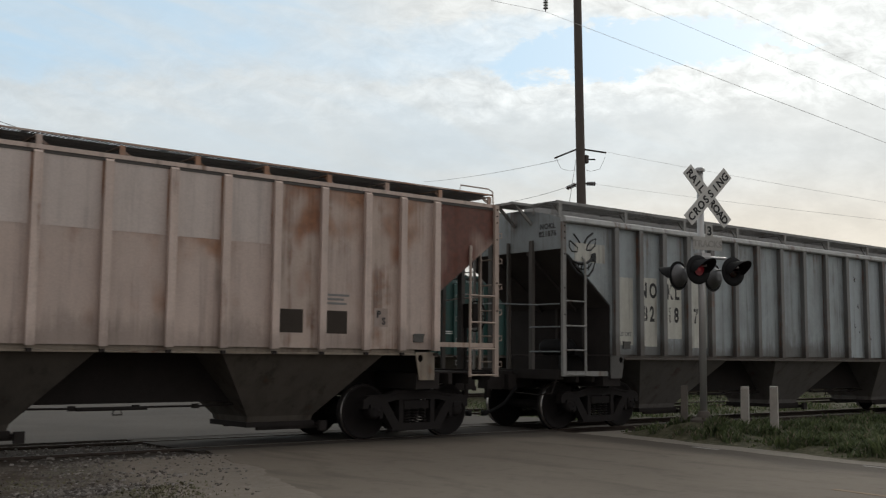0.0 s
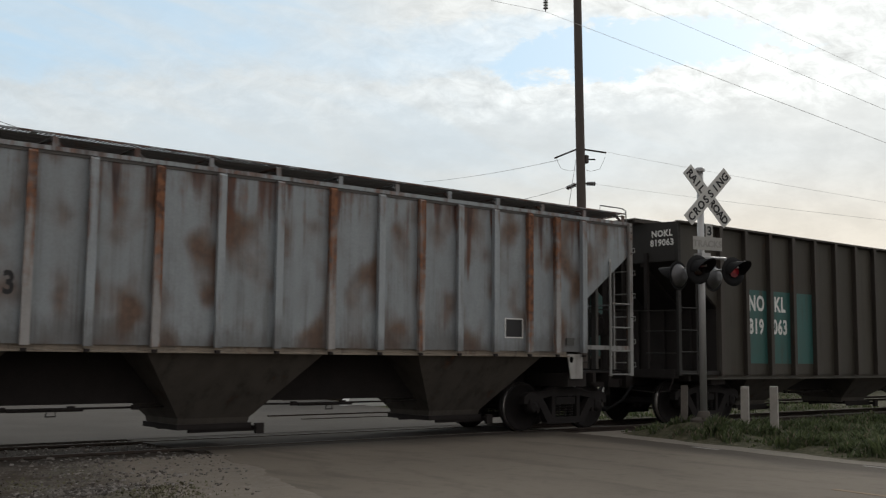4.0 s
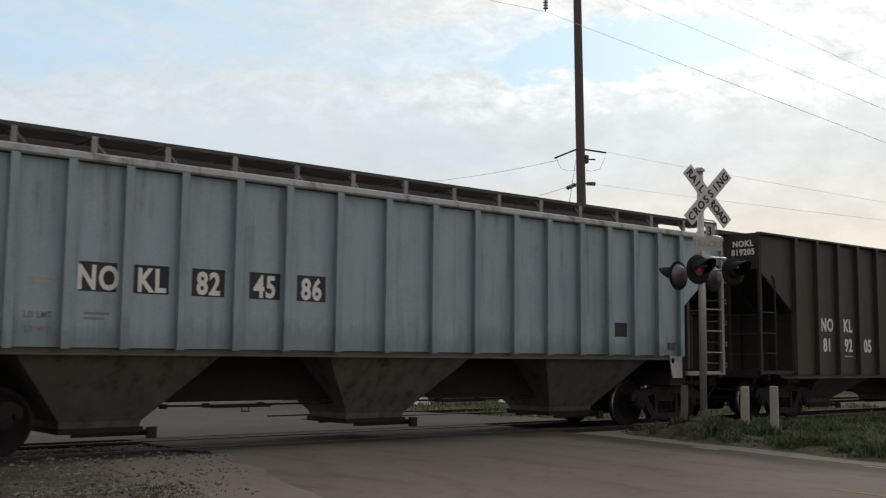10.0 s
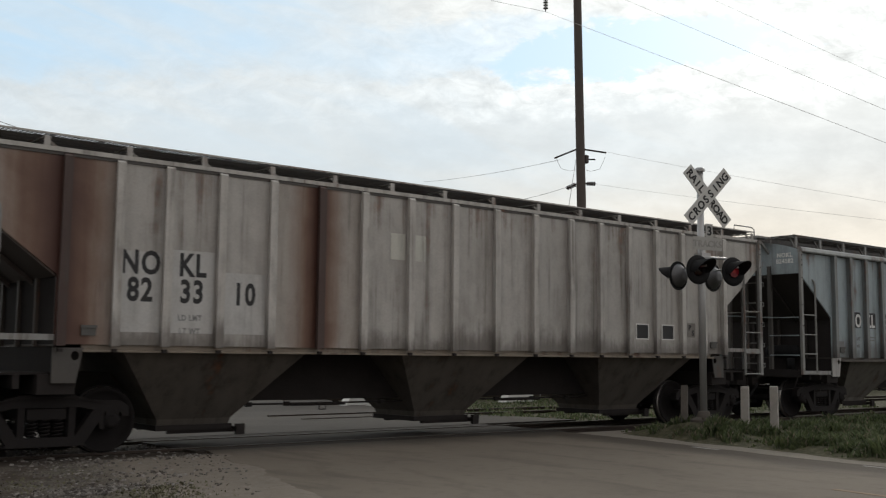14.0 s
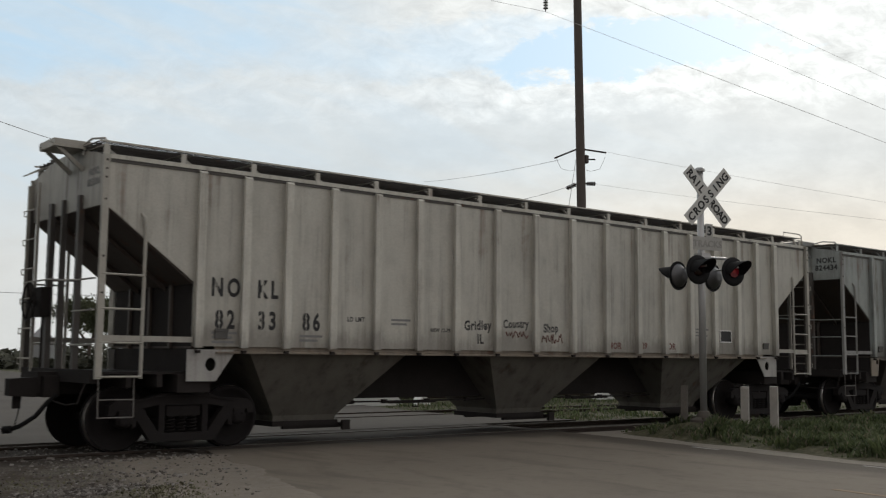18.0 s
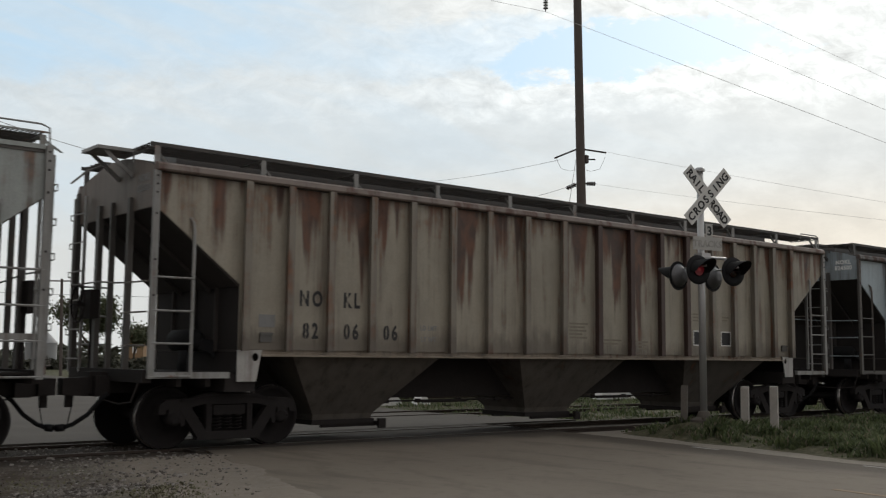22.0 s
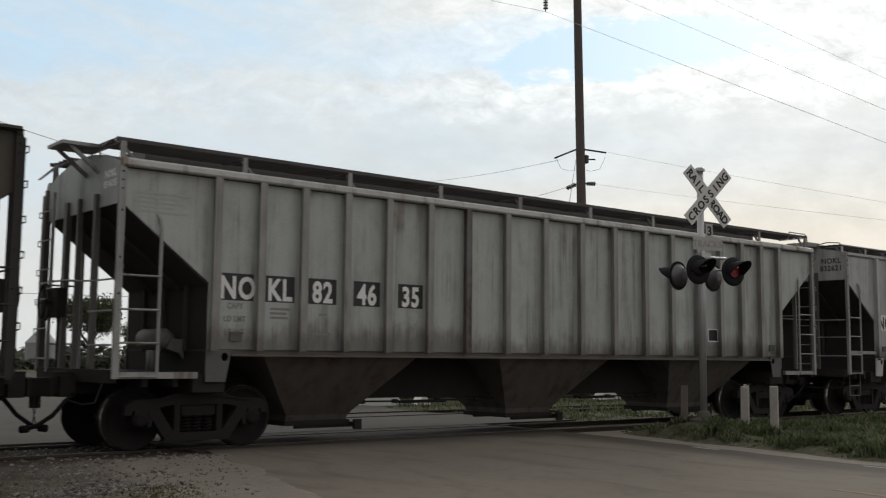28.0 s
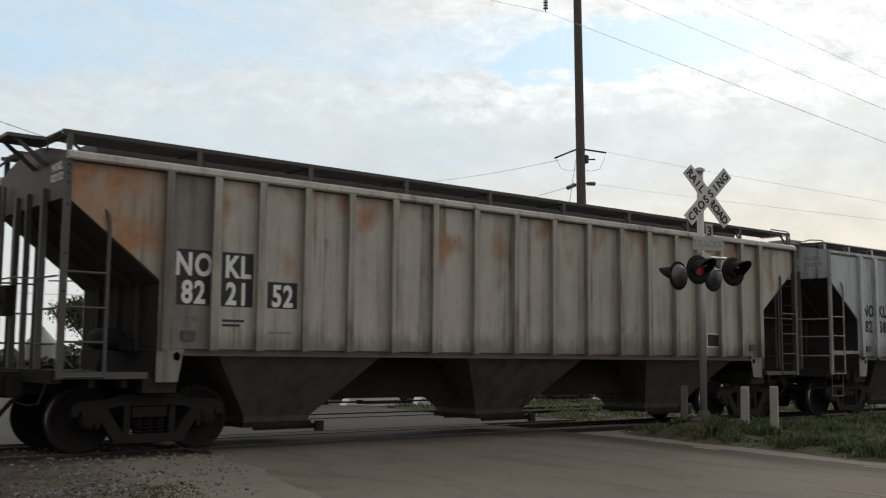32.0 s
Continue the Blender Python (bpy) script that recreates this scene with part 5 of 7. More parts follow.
    hang("hatch_coaming", cached(("trough", style), lambda: trough_mesh(style)), car, None, roof)
    for u in (2.3, 5.1, 8.6, 12.1, 14.9):
        hang("roof_hatch", cached(("hatch", style), lambda: hatch_mesh(style)), car, Matrix.Translation((u, 0, 0)), roof)
    for k in range(3):
        hang("discharge_hopper", cached(("bay", style, k), lambda: bay_mesh(style, k)), car, None, spec.get("bay"))
        hang("outlet_gate", cached(("gate", k), lambda: gate_mesh(k)), car)
    hang("centre_sill", cached("sill", centre_sill_mesh), car)
    for u in (5.12, 9.72):
        hang("brake_rod", cached("rod", brake_rod_mesh), car, Matrix.Translation((u, 0, 0)))
    if style == "flange":
        hang("air_reservoir", cached("tank", tank_mesh), car, None, spec.get("tank") or M["black"])
    if style != "brown":
        for u in (1.82, long - 1.72):
            hang("card_holder", cached("holder", card_holder_mesh), car, Matrix.Translation((u, -SKIN, sb + 0.12)))
    brake = None if spec.get("brake", "lead") == "lead" else rear
    housing = hang("brake_housing", cached("brake", brake_mesh), car, brake)
    hang("brake_wheel", cached("brakewheel", brake_wheel_mesh), housing)
    # running gear
    axles = []
    for c in (1.45, long - 1.45):
        at = Matrix.Translation((c, 0, 0))
        bolster = hang("truck_bolster", cached("bolster", bolster_mesh), car, at)
        for s in (Matrix(), Matrix.Rotation(math.pi, 4, "Z")):
            frame_ob = hang("side_frame", cached("frame", truck_frame_mesh), bolster, s)
            hang("bolster_end", cached("bolsterend", bolster_end_mesh), bolster, s)
            for u in (-0.17, 0.0, 0.17):
                hang("spring", cached("spring", spring_mesh), bolster, s @ Matrix.Translation((u, 0, 0)))
        for d in (-0.889, 0.889):
            axle = hang("wheelset", cached("axle", axle_mesh), car, Matrix.Translation((c + d, 0, 0.46)))
            for s in (-1, 1):
                hang("wheel", cached(("wheel", s), lambda: wheel_mesh(s)), axle)
                hang("tread", cached(("tread", s), lambda: tread_mesh(s)), axle, None, None, "polished tread")
            axles.append((axle, c + d))
    # lettering
    for text, u, z, h in spec.get("text", ()):
        back = spec.get("patch")
        if back:
            w = 0.70 * h * len(text) + 0.06
            hang("number_patch", cached(("plate", round(w, 2), h), lambda: plate_mesh(round(w, 2), h + 0.07)), car, Matrix.Translation((u, -SKIN, z - 0.035)), back)
        cut = spec.get("stencil", False)
        hang("lettering", letters(text, h, 0.003, cut), car, Matrix.Translation((u, -SKIN - 0.0045, z)) @ Matrix.Diagonal((spec.get("narrow", 0.70 if cut else 0.78), 1, 1, 1)), spec.get("ink") or M["letter_white"])
    for text, y, z, h in spec.get("end_text", ()):
        m = Matrix.Translation((-0.007, y, z)) @ Matrix.Rotation(radians(-90), 4, "Z")
        hang("lettering", letters(text, h), car, m, spec.get("end_ink") or spec.get("ink") or M["letter_white"])
    for u, z, w, h, back, edged in spec.get("placards", ()):
        pl = hang("placard", cached(("placard", w, h), lambda: plate_mesh(w, h)), car, Matrix.Translation((u, -SKIN - 0.001, z)), back)
        if edged:
            hang("border", cached(("border", w, h), lambda: frame_mesh(w, h)), pl, Matrix.Translation((0, -0.003, 0)))
    if "data" in spec:
        u, z, words = spec["data"]
        for k, word in enumerate(words):
            hang("lettering", letters(word, 0.085), car, Matrix.Translation((u, -SKIN - 0.0045, z - 0.19 * k)) @ Matrix.Diagonal((0.85, 0.6, 1, 1)), M["stencil"])
    if "test_mark" in spec:
        u, z = spec["test_mark"]
        mark = hang("test_mark", cached("mark", lambda: plate_mesh(0.27, 0.30)), car, Matrix.Translation((u, -SKIN - 0.001, z)), panel)
        for ch, du, dz in (("P", -0.05, 0.15), ("S", 0.05, 0.04)):
            hang("lettering", letters(ch, 0.115), mark, Matrix.Translation((du, -0.007, dz)), M["letter_black"])
    for u, z, rows, width, mat in spec.get("bars", ()):
        bars(car, u, z, rows, width, mat)
    return car, axles


def mirrored(me):
    """The same piece on the other side of the car."""
    me.transform(Matrix.Diagonal((1, -1, 1, 1)))
    me.flip_normals()
    return me


# ---- the train: eighteen covered hoppers, in order ----
BLACK, WHITE, STEN = M["letter_black"], M["letter_white"], M["stencil"]


def two_rows(us, top, low, z1, z0, h):
    return [(t, u, z1, h) for t, u in zip(top, us)] + [(t, u, z0, h) for t, u in zip(low, us)]


def end_marks(number, z=3.72, h=0.105):
    return [("NOKL", -1.08, z + 1.4 * h, h), (number, -1.08, z, h)]


def squares(us, z, w=0.42, h=0.36, edged=True, back=None):
    return [(u, z, w, h, back or M["letter_black"], edged) for u in us]


def train():
    brown = paint("brown_dirt_paint", (0.075, 0.067, 0.052), 0.02, 0.5, 0.3, 0.8, 0.7, (0.045, 0.038, 0.030))
    brown_rib = paint("brown_dirt_rib", (0.068, 0.056, 0.046), 0.02, 0.4, 0.2, 0.8, 0.7, (0.035, 0.03, 0.025))
    brown_dark = paint("dark_brown_end", (0.024, 0.022, 0.020), 0.02, 0.4, 0.2, 0.8, 0.75, (0.02, 0.018, 0.016))
    teal = paint("teal_panel", (0.034, 0.138, 0.126), 0.0, 0.32, 0.15, 1.0, 0.55, (0.06, 0.07, 0.055))
    teal_dull = paint("dirty_teal_panel", (0.050, 0.085, 0.070), 0.0, 0.5, 0.2, 0.8, 0.65, (0.055, 0.05, 0.04))
    board = M["board"] = paint("dark_running_board", (0.085, 0.078, 0.072), 0.15, 0.4, 0.2)
    dark_roof = paint("grimy_dark_roof", (0.045, 0.041, 0.038), 0.15, 0.4, 0.2)
    ladder_grey = paint("grey_ladder", (0.33, 0.33, 0.32), 0.25, 0.5, 0.2)
    ladder_dark = paint("dark_ladder", (0.085, 0.08, 0.075), 0.2, 0.5, 0.2)
    plate_white = paint("white_corner_plate", (0.45, 0.44, 0.42), 0.2, 0.35, 0.1)
    cars = []

    def add(label, style, base, spec, rust=0.1, dirt=0.3, rib=None, fade=0.12, ladder=None, rib_rust=None, end=None, dirt_color=(0.096, 0.083, 0.072), streak=1.0, clouds=0.0, lift=0.0, cloud_color=(0.16, 0.075, 0.035), rib_lift=0.0, drips=0.0):
        n = len(cars)
        if style == "brown":
            paints = (brown, brown_rib, brown_rib, brown_dark, brown_dark)
            spec.setdefault("posts", M["grime"])
        else:
            tint = rib or tuple(min(0.8, c * 1.15) for c in base)
            p = paint("car_paint", base, rust, dirt, fade, streak, 0.55, dirt_color, high=0.05, spray=min(0.75, 1.6 * dirt), clouds=clouds, lift=lift, cloud_color=cloud_color, drips=drips)
            q = paint("rib_paint", tint, rust if rib_rust is None else rib_rust, dirt * 1.1, fade, 1.4, 0.55, dirt_color, high=rib_lift, spray=min(0.75, 1.6 * dirt))
            e = paint("end_paint", end or tuple(c * 0.95 for c in base), rust * 0.5, 0.45, 0.25)
            paints = (p, q, dark_roof if style == "flange" else board, e, ladder or ladder_grey)
            if style == "flange":
                # weathered chord, its colour lightened for sky light on the rounded top
                spec.setdefault("chord", paint("skylit_chord_paint", tuple(0.45 * c + 0.55 * w for c, w in zip(base, (0.50, 0.47, 0.44))), 0.35, 0.35, 0.2))
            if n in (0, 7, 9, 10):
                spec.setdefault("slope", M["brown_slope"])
            if n in (0, 2, 7, 9, 11):
                spec.setdefault("sill", M["sill"])
            spec.setdefault("plate", M["holder"] if n in (1, 14) else M["sill"] if n in (0, 7, 10) else plate_white if n in (2, 5, 8, 9, 11, 12, 15) else p)
        cars.append(hopper_car(label, style, paints, spec))

    rusty = paint("rust_stained_panel", (0.42, 0.37, 0.33), 0.6, 0.5, 0.25, clouds=1.35, lift=0.03, cloud_color=(0.075, 0.028, 0.018))
    red_rib = paint("dark_red_rib", (0.070, 0.036, 0.030), 0.3, 0.4, 0.2, rust_color=(0.08, 0.028, 0.02))
    pale_grey = paint("pale_number_ground", (0.57, 0.565, 0.55), 0.02, 0.25, 0.1)

    def bleeding(name, here, reach):
        return paint(name, (0.47, 0.43, 0.39), 0.12, 0.4, 0.2, bleed=(here, reach))

    rust_rib = paint("rusted_rib", (0.40, 0.39, 0.38), 1.15, 0.4, 0.2, rust_color=(0.25, 0.10, 0.042), high=0.06)
    dark_rust = paint("dark_rust_rib", (0.15, 0.145, 0.142), 0.9, 0.6, 0.2, rust_color=(0.042, 0.026, 0.021))
    cream = M["cream"] = paint("pale_number_patch", (0.62, 0.62, 0.56), 0.02, 0.3, 0.1)
    red_end = paint("dark_red_stained_end", (0.52, 0.40, 0.34), 0.2, 0.3, 0.2, clouds=1.25, lift=0.14, cloud_color=(0.085, 0.024, 0.014))
    chipped = paint("chipped_blue_grey_panel", (0.43, 0.485, 0.515), 0.1, 0.35, 0.12, chips=0.6)
    soiled = paint("soiled_grey_panel", (0.36, 0.375, 0.37), 0.25, 0.6, 0.2)
    streaky = paint("brown_streaked_panel", (0.30, 0.26, 0.23), 0.85, 0.8, 0.2, rust_color=(0.10, 0.055, 0.035))
    pale_pink = paint("pale_upper_patch", (0.66, 0.58, 0.54), 0.12, 0.16, 0.1, high=0.06)
    pink_rust = paint("pink_panel_with_rust", (0.58, 0.47, 0.41), 0.4, 0.25, 0.15, clouds=0.5, lift=0.12, cloud_color=(0.20, 0.085, 0.04))
    olive_bay = paint("olive_hopper_steel", (0.175, 0.165, 0.142), 0.06, 0.5, 0.3, 0.7, 0.85, (0.05, 0.043, 0.036))
    two = ("NO", "KL")
    # 0
    add("faded pink-beige covered hopper car with a rust-red stained end", "plain", (0.60, 0.49, 0.435),
        dict(placards=squares((13.06, 13.88), 1.73, 0.43, 0.36, False, M["tie"]) + [((a + b) / 2, 3.06, b - a - 0.14, 0.98, pale_pink, False) for a, b in zip(RIBS["plain"][:13], RIBS["plain"][1:14])],
             bars=[(13.88, 2.32, 3, 0.5, M["stencil"])], panels={18: red_end, 14: pink_rust, 16: pink_rust}, test_mark=(14.76, 1.86), brake="rear"), 0.12, 0.22, rib_rust=0.2, clouds=0.55, lift=0.10, cloud_color=(0.24, 0.125, 0.07), ladder=paint("pink_ladder", (0.5, 0.4, 0.34), 0.3, 0.3))
    # 1
    add("blue-grey covered hopper car with black stencilled numbers on pale patches", "flange", (0.385, 0.435, 0.455),
        dict(bay=paint("pale_hopper_steel", (0.20, 0.19, 0.18), 0.08, 0.5, 0.3), roof=paint("pale_grating", (0.30, 0.30, 0.295), 0.1, 0.4, 0.2), text=two_rows((2.52, 3.31, 4.18), two, ("82", "18", "76"), 2.63, 2.15, 0.31), ink=BLACK, stencil=True, end_text=end_marks("821876"), end_ink=BLACK, data=(1.80, 1.83, ("LD LMT", "LT WT")), brake="rear",
             placards=[(1.80, 1.65, 0.47, 1.35, cream, False), (2.54, 1.63, 0.48, 1.40, cream, False), (3.32, 1.80, 0.54, 1.28, cream, False), (4.17, 1.62, 0.58, 1.42, cream, False)] + squares((12.25, 13.1), 1.68, 0.42, 0.36, False),
             bars=[(2.52, 1.86, 3, 0.42, M["stencil"])], panels={**{i: chipped for i in (11, 12, 13)}, 14: soiled, 15: streaky, 16: streaky, 17: soiled}), 0.12, 0.4, rib_rust=0.45, rib=(0.215, 0.215, 0.21))
    # 2
    add("grey covered hopper car with orange rust down its ribs", "plain", (0.335, 0.37, 0.39),
        dict(text=two_rows((3.42, 4.24, 5.14), two, ("82", "35", "53"), 2.52, 2.14, 0.30), ink=BLACK, end_text=end_marks("823553", 3.66, 0.135), end_ink=BLACK, data=(3.36, 1.86, ("LD LMT", "LT WT")), brake="lead",
             placards=squares((14.09,), 1.73, 0.45, 0.36), bars=[(4.25, 1.90, 2, 0.36, STEN)],
             ribs={0: rust_rib, 2: rust_rib, 3: rust_rib, 5: rust_rib, 7: rust_rib, 10: rust_rib, 12: rust_rib, 15: rust_rib, 16: rust_rib}), 0.2, 0.3, rib_rust=0.4, rib_lift=0.05, clouds=0.85, cloud_color=(0.095, 0.050, 0.028), drips=0.5)
    # 3
    add("dirty brown covered hopper car with repainted teal panels", "brown", None,
        dict(text=[("NO", 2.85, 2.50, 0.35), ("KL", 3.78, 2.50, 0.35), ("819", 2.83, 1.98, 0.34), ("063", 3.78, 1.98, 0.34)], panels={9: teal_dull, 10: teal, 11: teal_dull}, end_text=end_marks("819063", 3.80, 0.14), bars=[(4.76, 1.42, 1, 0.3, M["stencil_light"])],
             placards=squares((13.19, 14.13), 1.24, 0.45, 0.39) + [(u, 1.30, 0.82, 1.66, teal, False) for u in (2.84, 3.80, 4.77)], brake="lead"))
    # 4
    add("dirty brown covered hopper car with bright teal panels and white numbers", "brown", None,
        dict(text=[("NO", 2.83, 2.16, 0.31), ("KL", 3.81, 2.16, 0.31), ("81", 2.84, 1.63, 0.31), ("91", 3.80, 1.63, 0.31), ("27", 4.78, 1.62, 0.31)], panels={1: teal, 9: teal, 10: teal, 11: teal_dull}, end_text=end_marks("819127", 3.80, 0.14), bars=[(3.80, 1.50, 1, 0.42, WHITE)],
             placards=squares((13.19, 14.13), 1.24, 0.45, 0.40) + [(2.84, 1.45, 0.84, 1.05, teal, False), (3.80, 1.25, 0.84, 1.25, teal, False), (4.77, 1.45, 0.84, 1.05, teal, False)], brake="lead"))
    # 5
    add("pale blue-grey covered hopper car with white numbers on black patches", "flange", (0.335, 0.425, 0.465),
        dict(bay=olive_bay, text=[(t, u, 2.25, 0.33) for t, u in zip(("NO", "KL", "82", "45", "86"), (3.36, 4.12, 4.99, 5.92, 6.74))], patch=BLACK, stands=17, end_text=end_marks("824586"), data=(2.58, 1.84, ("LD LMT", "LT WT")),
             placards=squares((13.97,), 1.81, 0.36, 0.28, False) + [(1.88, 1.70, 0.32, 0.17, M["stencil"], False)], bars=[(3.36, 1.90, 2, 0.36, STEN), (2.60, 2.36, 2, 0.36, M["stencil_light"])], brake="lead"), 0.02, 0.22, fade=0.08, rib=(0.29, 0.36, 0.39), dirt_color=(0.11, 0.115, 0.115), end=(0.125, 0.145, 0.155))
    # 6
    add("dirty brown covered hopper car with faded green patches and white numbers", "brown", None,
        dict(text=[("NO", 2.87, 2.10, 0.32), ("KL", 3.83, 2.10, 0.32), ("81", 2.86, 1.61, 0.32), ("92", 3.84, 1.61, 0.32), ("05", 4.77, 1.61, 0.32)], end_text=end_marks("819205", 3.80, 0.14), bars=[(3.84, 1.47, 1, 0.36, M["stencil_light"])], panels={8: teal_dull, 9: teal_dull},
             placards=squares((13.19, 14.13), 1.24, 0.45, 0.40), brake="rear"))
    # 7
    add("white-grey covered hopper car with brown rust bands and black numbers", "plain", (0.50, 0.48, 0.45),
        dict(text=two_rows((2.52, 3.30, 4.14), two, ("82", "33", "10"), 2.50, 2.12, 0.33), ink=BLACK, end_text=end_marks("823310", 3.60, 0.15), data=(3.28, 1.86, ("LD LMT", "LT WT")), test_mark=(14.78, 1.84), plate=M["end_post"],
             placards=[(2.52, 1.68, 0.60, 1.12, pale_grey, False), (3.30, 1.68, 0.68, 1.18, pale_grey, False), (4.14, 1.68, 0.70, 0.90, pale_grey, False), (6.98, 2.98, 0.30, 0.44, cream, False), (7.42, 2.98, 0.28, 0.44, cream, False)] + squares((13.19, 14.0), 1.77, 0.40, 0.32),
             panels={0: bleeding("tan_stained_end_panel", 1.40, 1.25), 1: bleeding("red_stained_panel", -0.36, 1.0), 5: bleeding("half_stained_panel", 0.43, 0.62), 6: bleeding("partly_stained_panel", -0.41, 0.55)}, ribs={0: red_rib, 5: red_rib},
             brake="lead"), 0.12, 0.4)
    # 8
    add("pale blue hopper car with brown streaks, white numbers on black", "flange", (0.385, 0.455, 0.485),
        dict(bay=olive_bay, text=[(t, u, 2.24, 0.33) for t, u in zip(("NO", "KL", "82", "45", "82"), (2.49, 3.24, 4.03, 4.86, 5.79))], patch=BLACK, stands=17, end_text=end_marks("824582"), data=(2.53, 1.90, ("LD LMT", "LT WT")), ribs={6: dark_rust, 12: dark_rust},
             placards=squares((13.97,), 1.79, 0.32, 0.29, False) + [(1.78, 1.67, 0.28, 0.19, M["stencil"], False)], bars=[(3.3, 1.96, 2, 0.4, STEN)], brake="rear"), 0.16, 0.35, rib=(0.25, 0.265, 0.265), rib_rust=0.35)
    # 9
    add("beige covered hopper car with small black stencilled numbers", "plain", (0.56, 0.546, 0.49),
        dict(bay=olive_bay, text=two_rows((1.88, 2.58, 3.36), two, ("82", "33", "86"), 2.24, 1.77, 0.27), ink=BLACK, stencil=True, wide_plate=True, end_text=end_marks("823386"), end_ink=STEN, brake="lead", placards=squares((14.04,), 1.75, 0.42, 0.27),
             bars=[(5.1, 1.96, 2, 0.4, STEN), (13.2, 2.0, 3, 0.45, STEN), (1.88, 1.68, 3, 0.4, STEN), (3.36, 1.66, 2, 0.4, STEN)],), 0.03, 0.28, fade=0.1, ladder=paint("beige_ladder", (0.45, 0.43, 0.38), 0.1, 0.3))
    # 10
    blue_patch = paint("pale_blue_repaint", (0.325, 0.40, 0.425), 0.02, 0.3, 0.2)
    add("grey-green covered hopper car with pale blue repainted patches", "plain", (0.365, 0.395, 0.38),
        dict(text=two_rows((3.33, 4.15, 5.03), two, ("82", "44", "34"), 2.54, 2.12, 0.30), ink=BLACK, end_text=end_marks("824434", 3.66, 0.135), end_ink=BLACK, data=(3.33, 1.90, ("LD LMT", "LT WT")), test_mark=(14.78, 1.84), placards=squares((13.24, 14.04), 1.73, 0.42, 0.36) + [((a + b) / 2, 2.46, b - a - 0.13, 1.56, blue_patch, False) for a, b in zip(RIBS["plain"][3:11], RIBS["plain"][4:12])],
             bars=[(4.15, 1.92, 2, 0.4, STEN), (14.05, 2.40, 4, 0.42, STEN)], brake="rear"), 0.08, 0.38)
    # 11
    tan_ink = simple("faded_tan_stencil", (0.20, 0.175, 0.135), 0.7, 0.0, 0.3, 9.0, 50.0)
    heavy_runs = paint("cream_panel_with_heavy_rust", (0.35, 0.318, 0.255), 0.3, 0.35, drips=2.1, spray=0.5)
    add("cream covered hopper car with heavy red-brown rust streaks", "flange", (0.35, 0.318, 0.255),
        dict(stands=11, chord=paint("grimy_red_chord", (0.22, 0.175, 0.15), 0.6, 0.5, 0.2, rust_color=(0.10, 0.042, 0.03)), text=two_rows((2.61, 3.37, 4.15), two, ("82", "06", "06"), 2.15, 1.65, 0.24), ink=BLACK, stencil=True, end_text=end_marks("820606"), end_ink=STEN, data=(4.95, 1.82, ("LD LMT", "LT WT")), placards=squares((12.33, 13.3), 1.67, 0.36, 0.32) + [(1.84, 1.80, 0.28, 0.19, M["stencil"], False)],
             bars=[(8.63, 2.02, 5, 0.52, tan_ink), (9.6, 1.72, 2, 0.5, tan_ink), (10.5, 1.70, 3, 0.36, tan_ink), (12.33, 2.32, 3, 0.36, tan_ink), (13.3, 2.28, 2, 0.24, tan_ink)],
             panels={9: heavy_runs, 10: heavy_runs, 11: heavy_runs, 3: heavy_runs, 6: heavy_runs}, ribs={i: red_rib for i in (9, 10, 11, 12)},
             brake="lead"), 0.3, 0.35, rib_rust=0.6, rib=(0.25, 0.225, 0.185), drips=0.95, end=(0.20, 0.165, 0.14))
    # 12
    add("pale blue hopper car with dark rust-edged ribs and white numbers", "flange", (0.39, 0.46, 0.50),
        dict(narrow=0.80, text=[(t, u, 2.13, 0.33) for t, u in zip(("NO", "KL", "82", "45", "00"), (2.63, 3.39, 4.18, 5.03, 5.94))], patch=BLACK, end_text=end_marks("824500"), data=(2.55, 1.98, ("CAPY", "LD LMT", "LT WT")), chord=dark_rust, ribs={i: dark_rust for i in (7, 8, 9, 10, 11, 12)}, placards=squares((12.4, 13.3), 1.70, 0.38, 0.34, False),
             bars=[(3.39, 1.98, 3, 0.4, STEN)], brake="rear"), 0.10, 0.3, rib_rust=0.55, rib=(0.34, 0.36, 0.37), ladder=ladder_dark)
    # 13
    add("dirty brown covered hopper car with teal number panels", "brown", None,
        dict(text=[("NO", 2.84, 2.54, 0.34), ("KL", 3.81, 2.54, 0.34), ("819", 2.85, 1.99, 0.34), ("096", 3.82, 1.99, 0.34)], end_text=end_marks("819096", 3.80, 0.14), panels={9: teal_dull, 10: teal},
             placards=squares((13.19, 14.13), 1.24, 0.45, 0.39) + [(u, 1.36, 0.82, 1.62, teal, False) for u in (2.84, 3.81, 4.77)], brake="rear"))
    # 14
    faint_ink = simple("nearly_gone_stencil", (0.32, 0.335, 0.32), 0.7, 0.0, 0.3, 9.0, 50.0)
    add("light grey covered hopper car with white numbers on black patches", "flange", (0.44, 0.47, 0.45),
        dict(text=[(t, u, 2.215, 0.33) for t, u in zip(("NO", "KL", "82", "46", "35"), (1.84, 2.55, 3.32, 4.17, 5.06))], patch=BLACK, tank=M["tank"], end_text=end_marks("824635"), data=(1.80, 2.06, ("CAPY", "LD LMT", "LT WT")), ribs={6: dark_rust}, placards=squares((13.34,), 1.76, 0.36, 0.28),
             bars=[(0.62, 3.62, 5, 0.85, faint_ink), (2.57, 2.06, 3, 0.36, STEN), (3.33, 2.0, 1, 0.12, STEN), (3.33, 1.70, 1, 0.32, STEN)], brake="lead"), 0.05, 0.4, rib=(0.31, 0.305, 0.285))
    # 15
    white_patch = M["sticker"] = paint("white_number_patch", (0.76, 0.76, 0.72), 0.02, 0.12, 0.05)
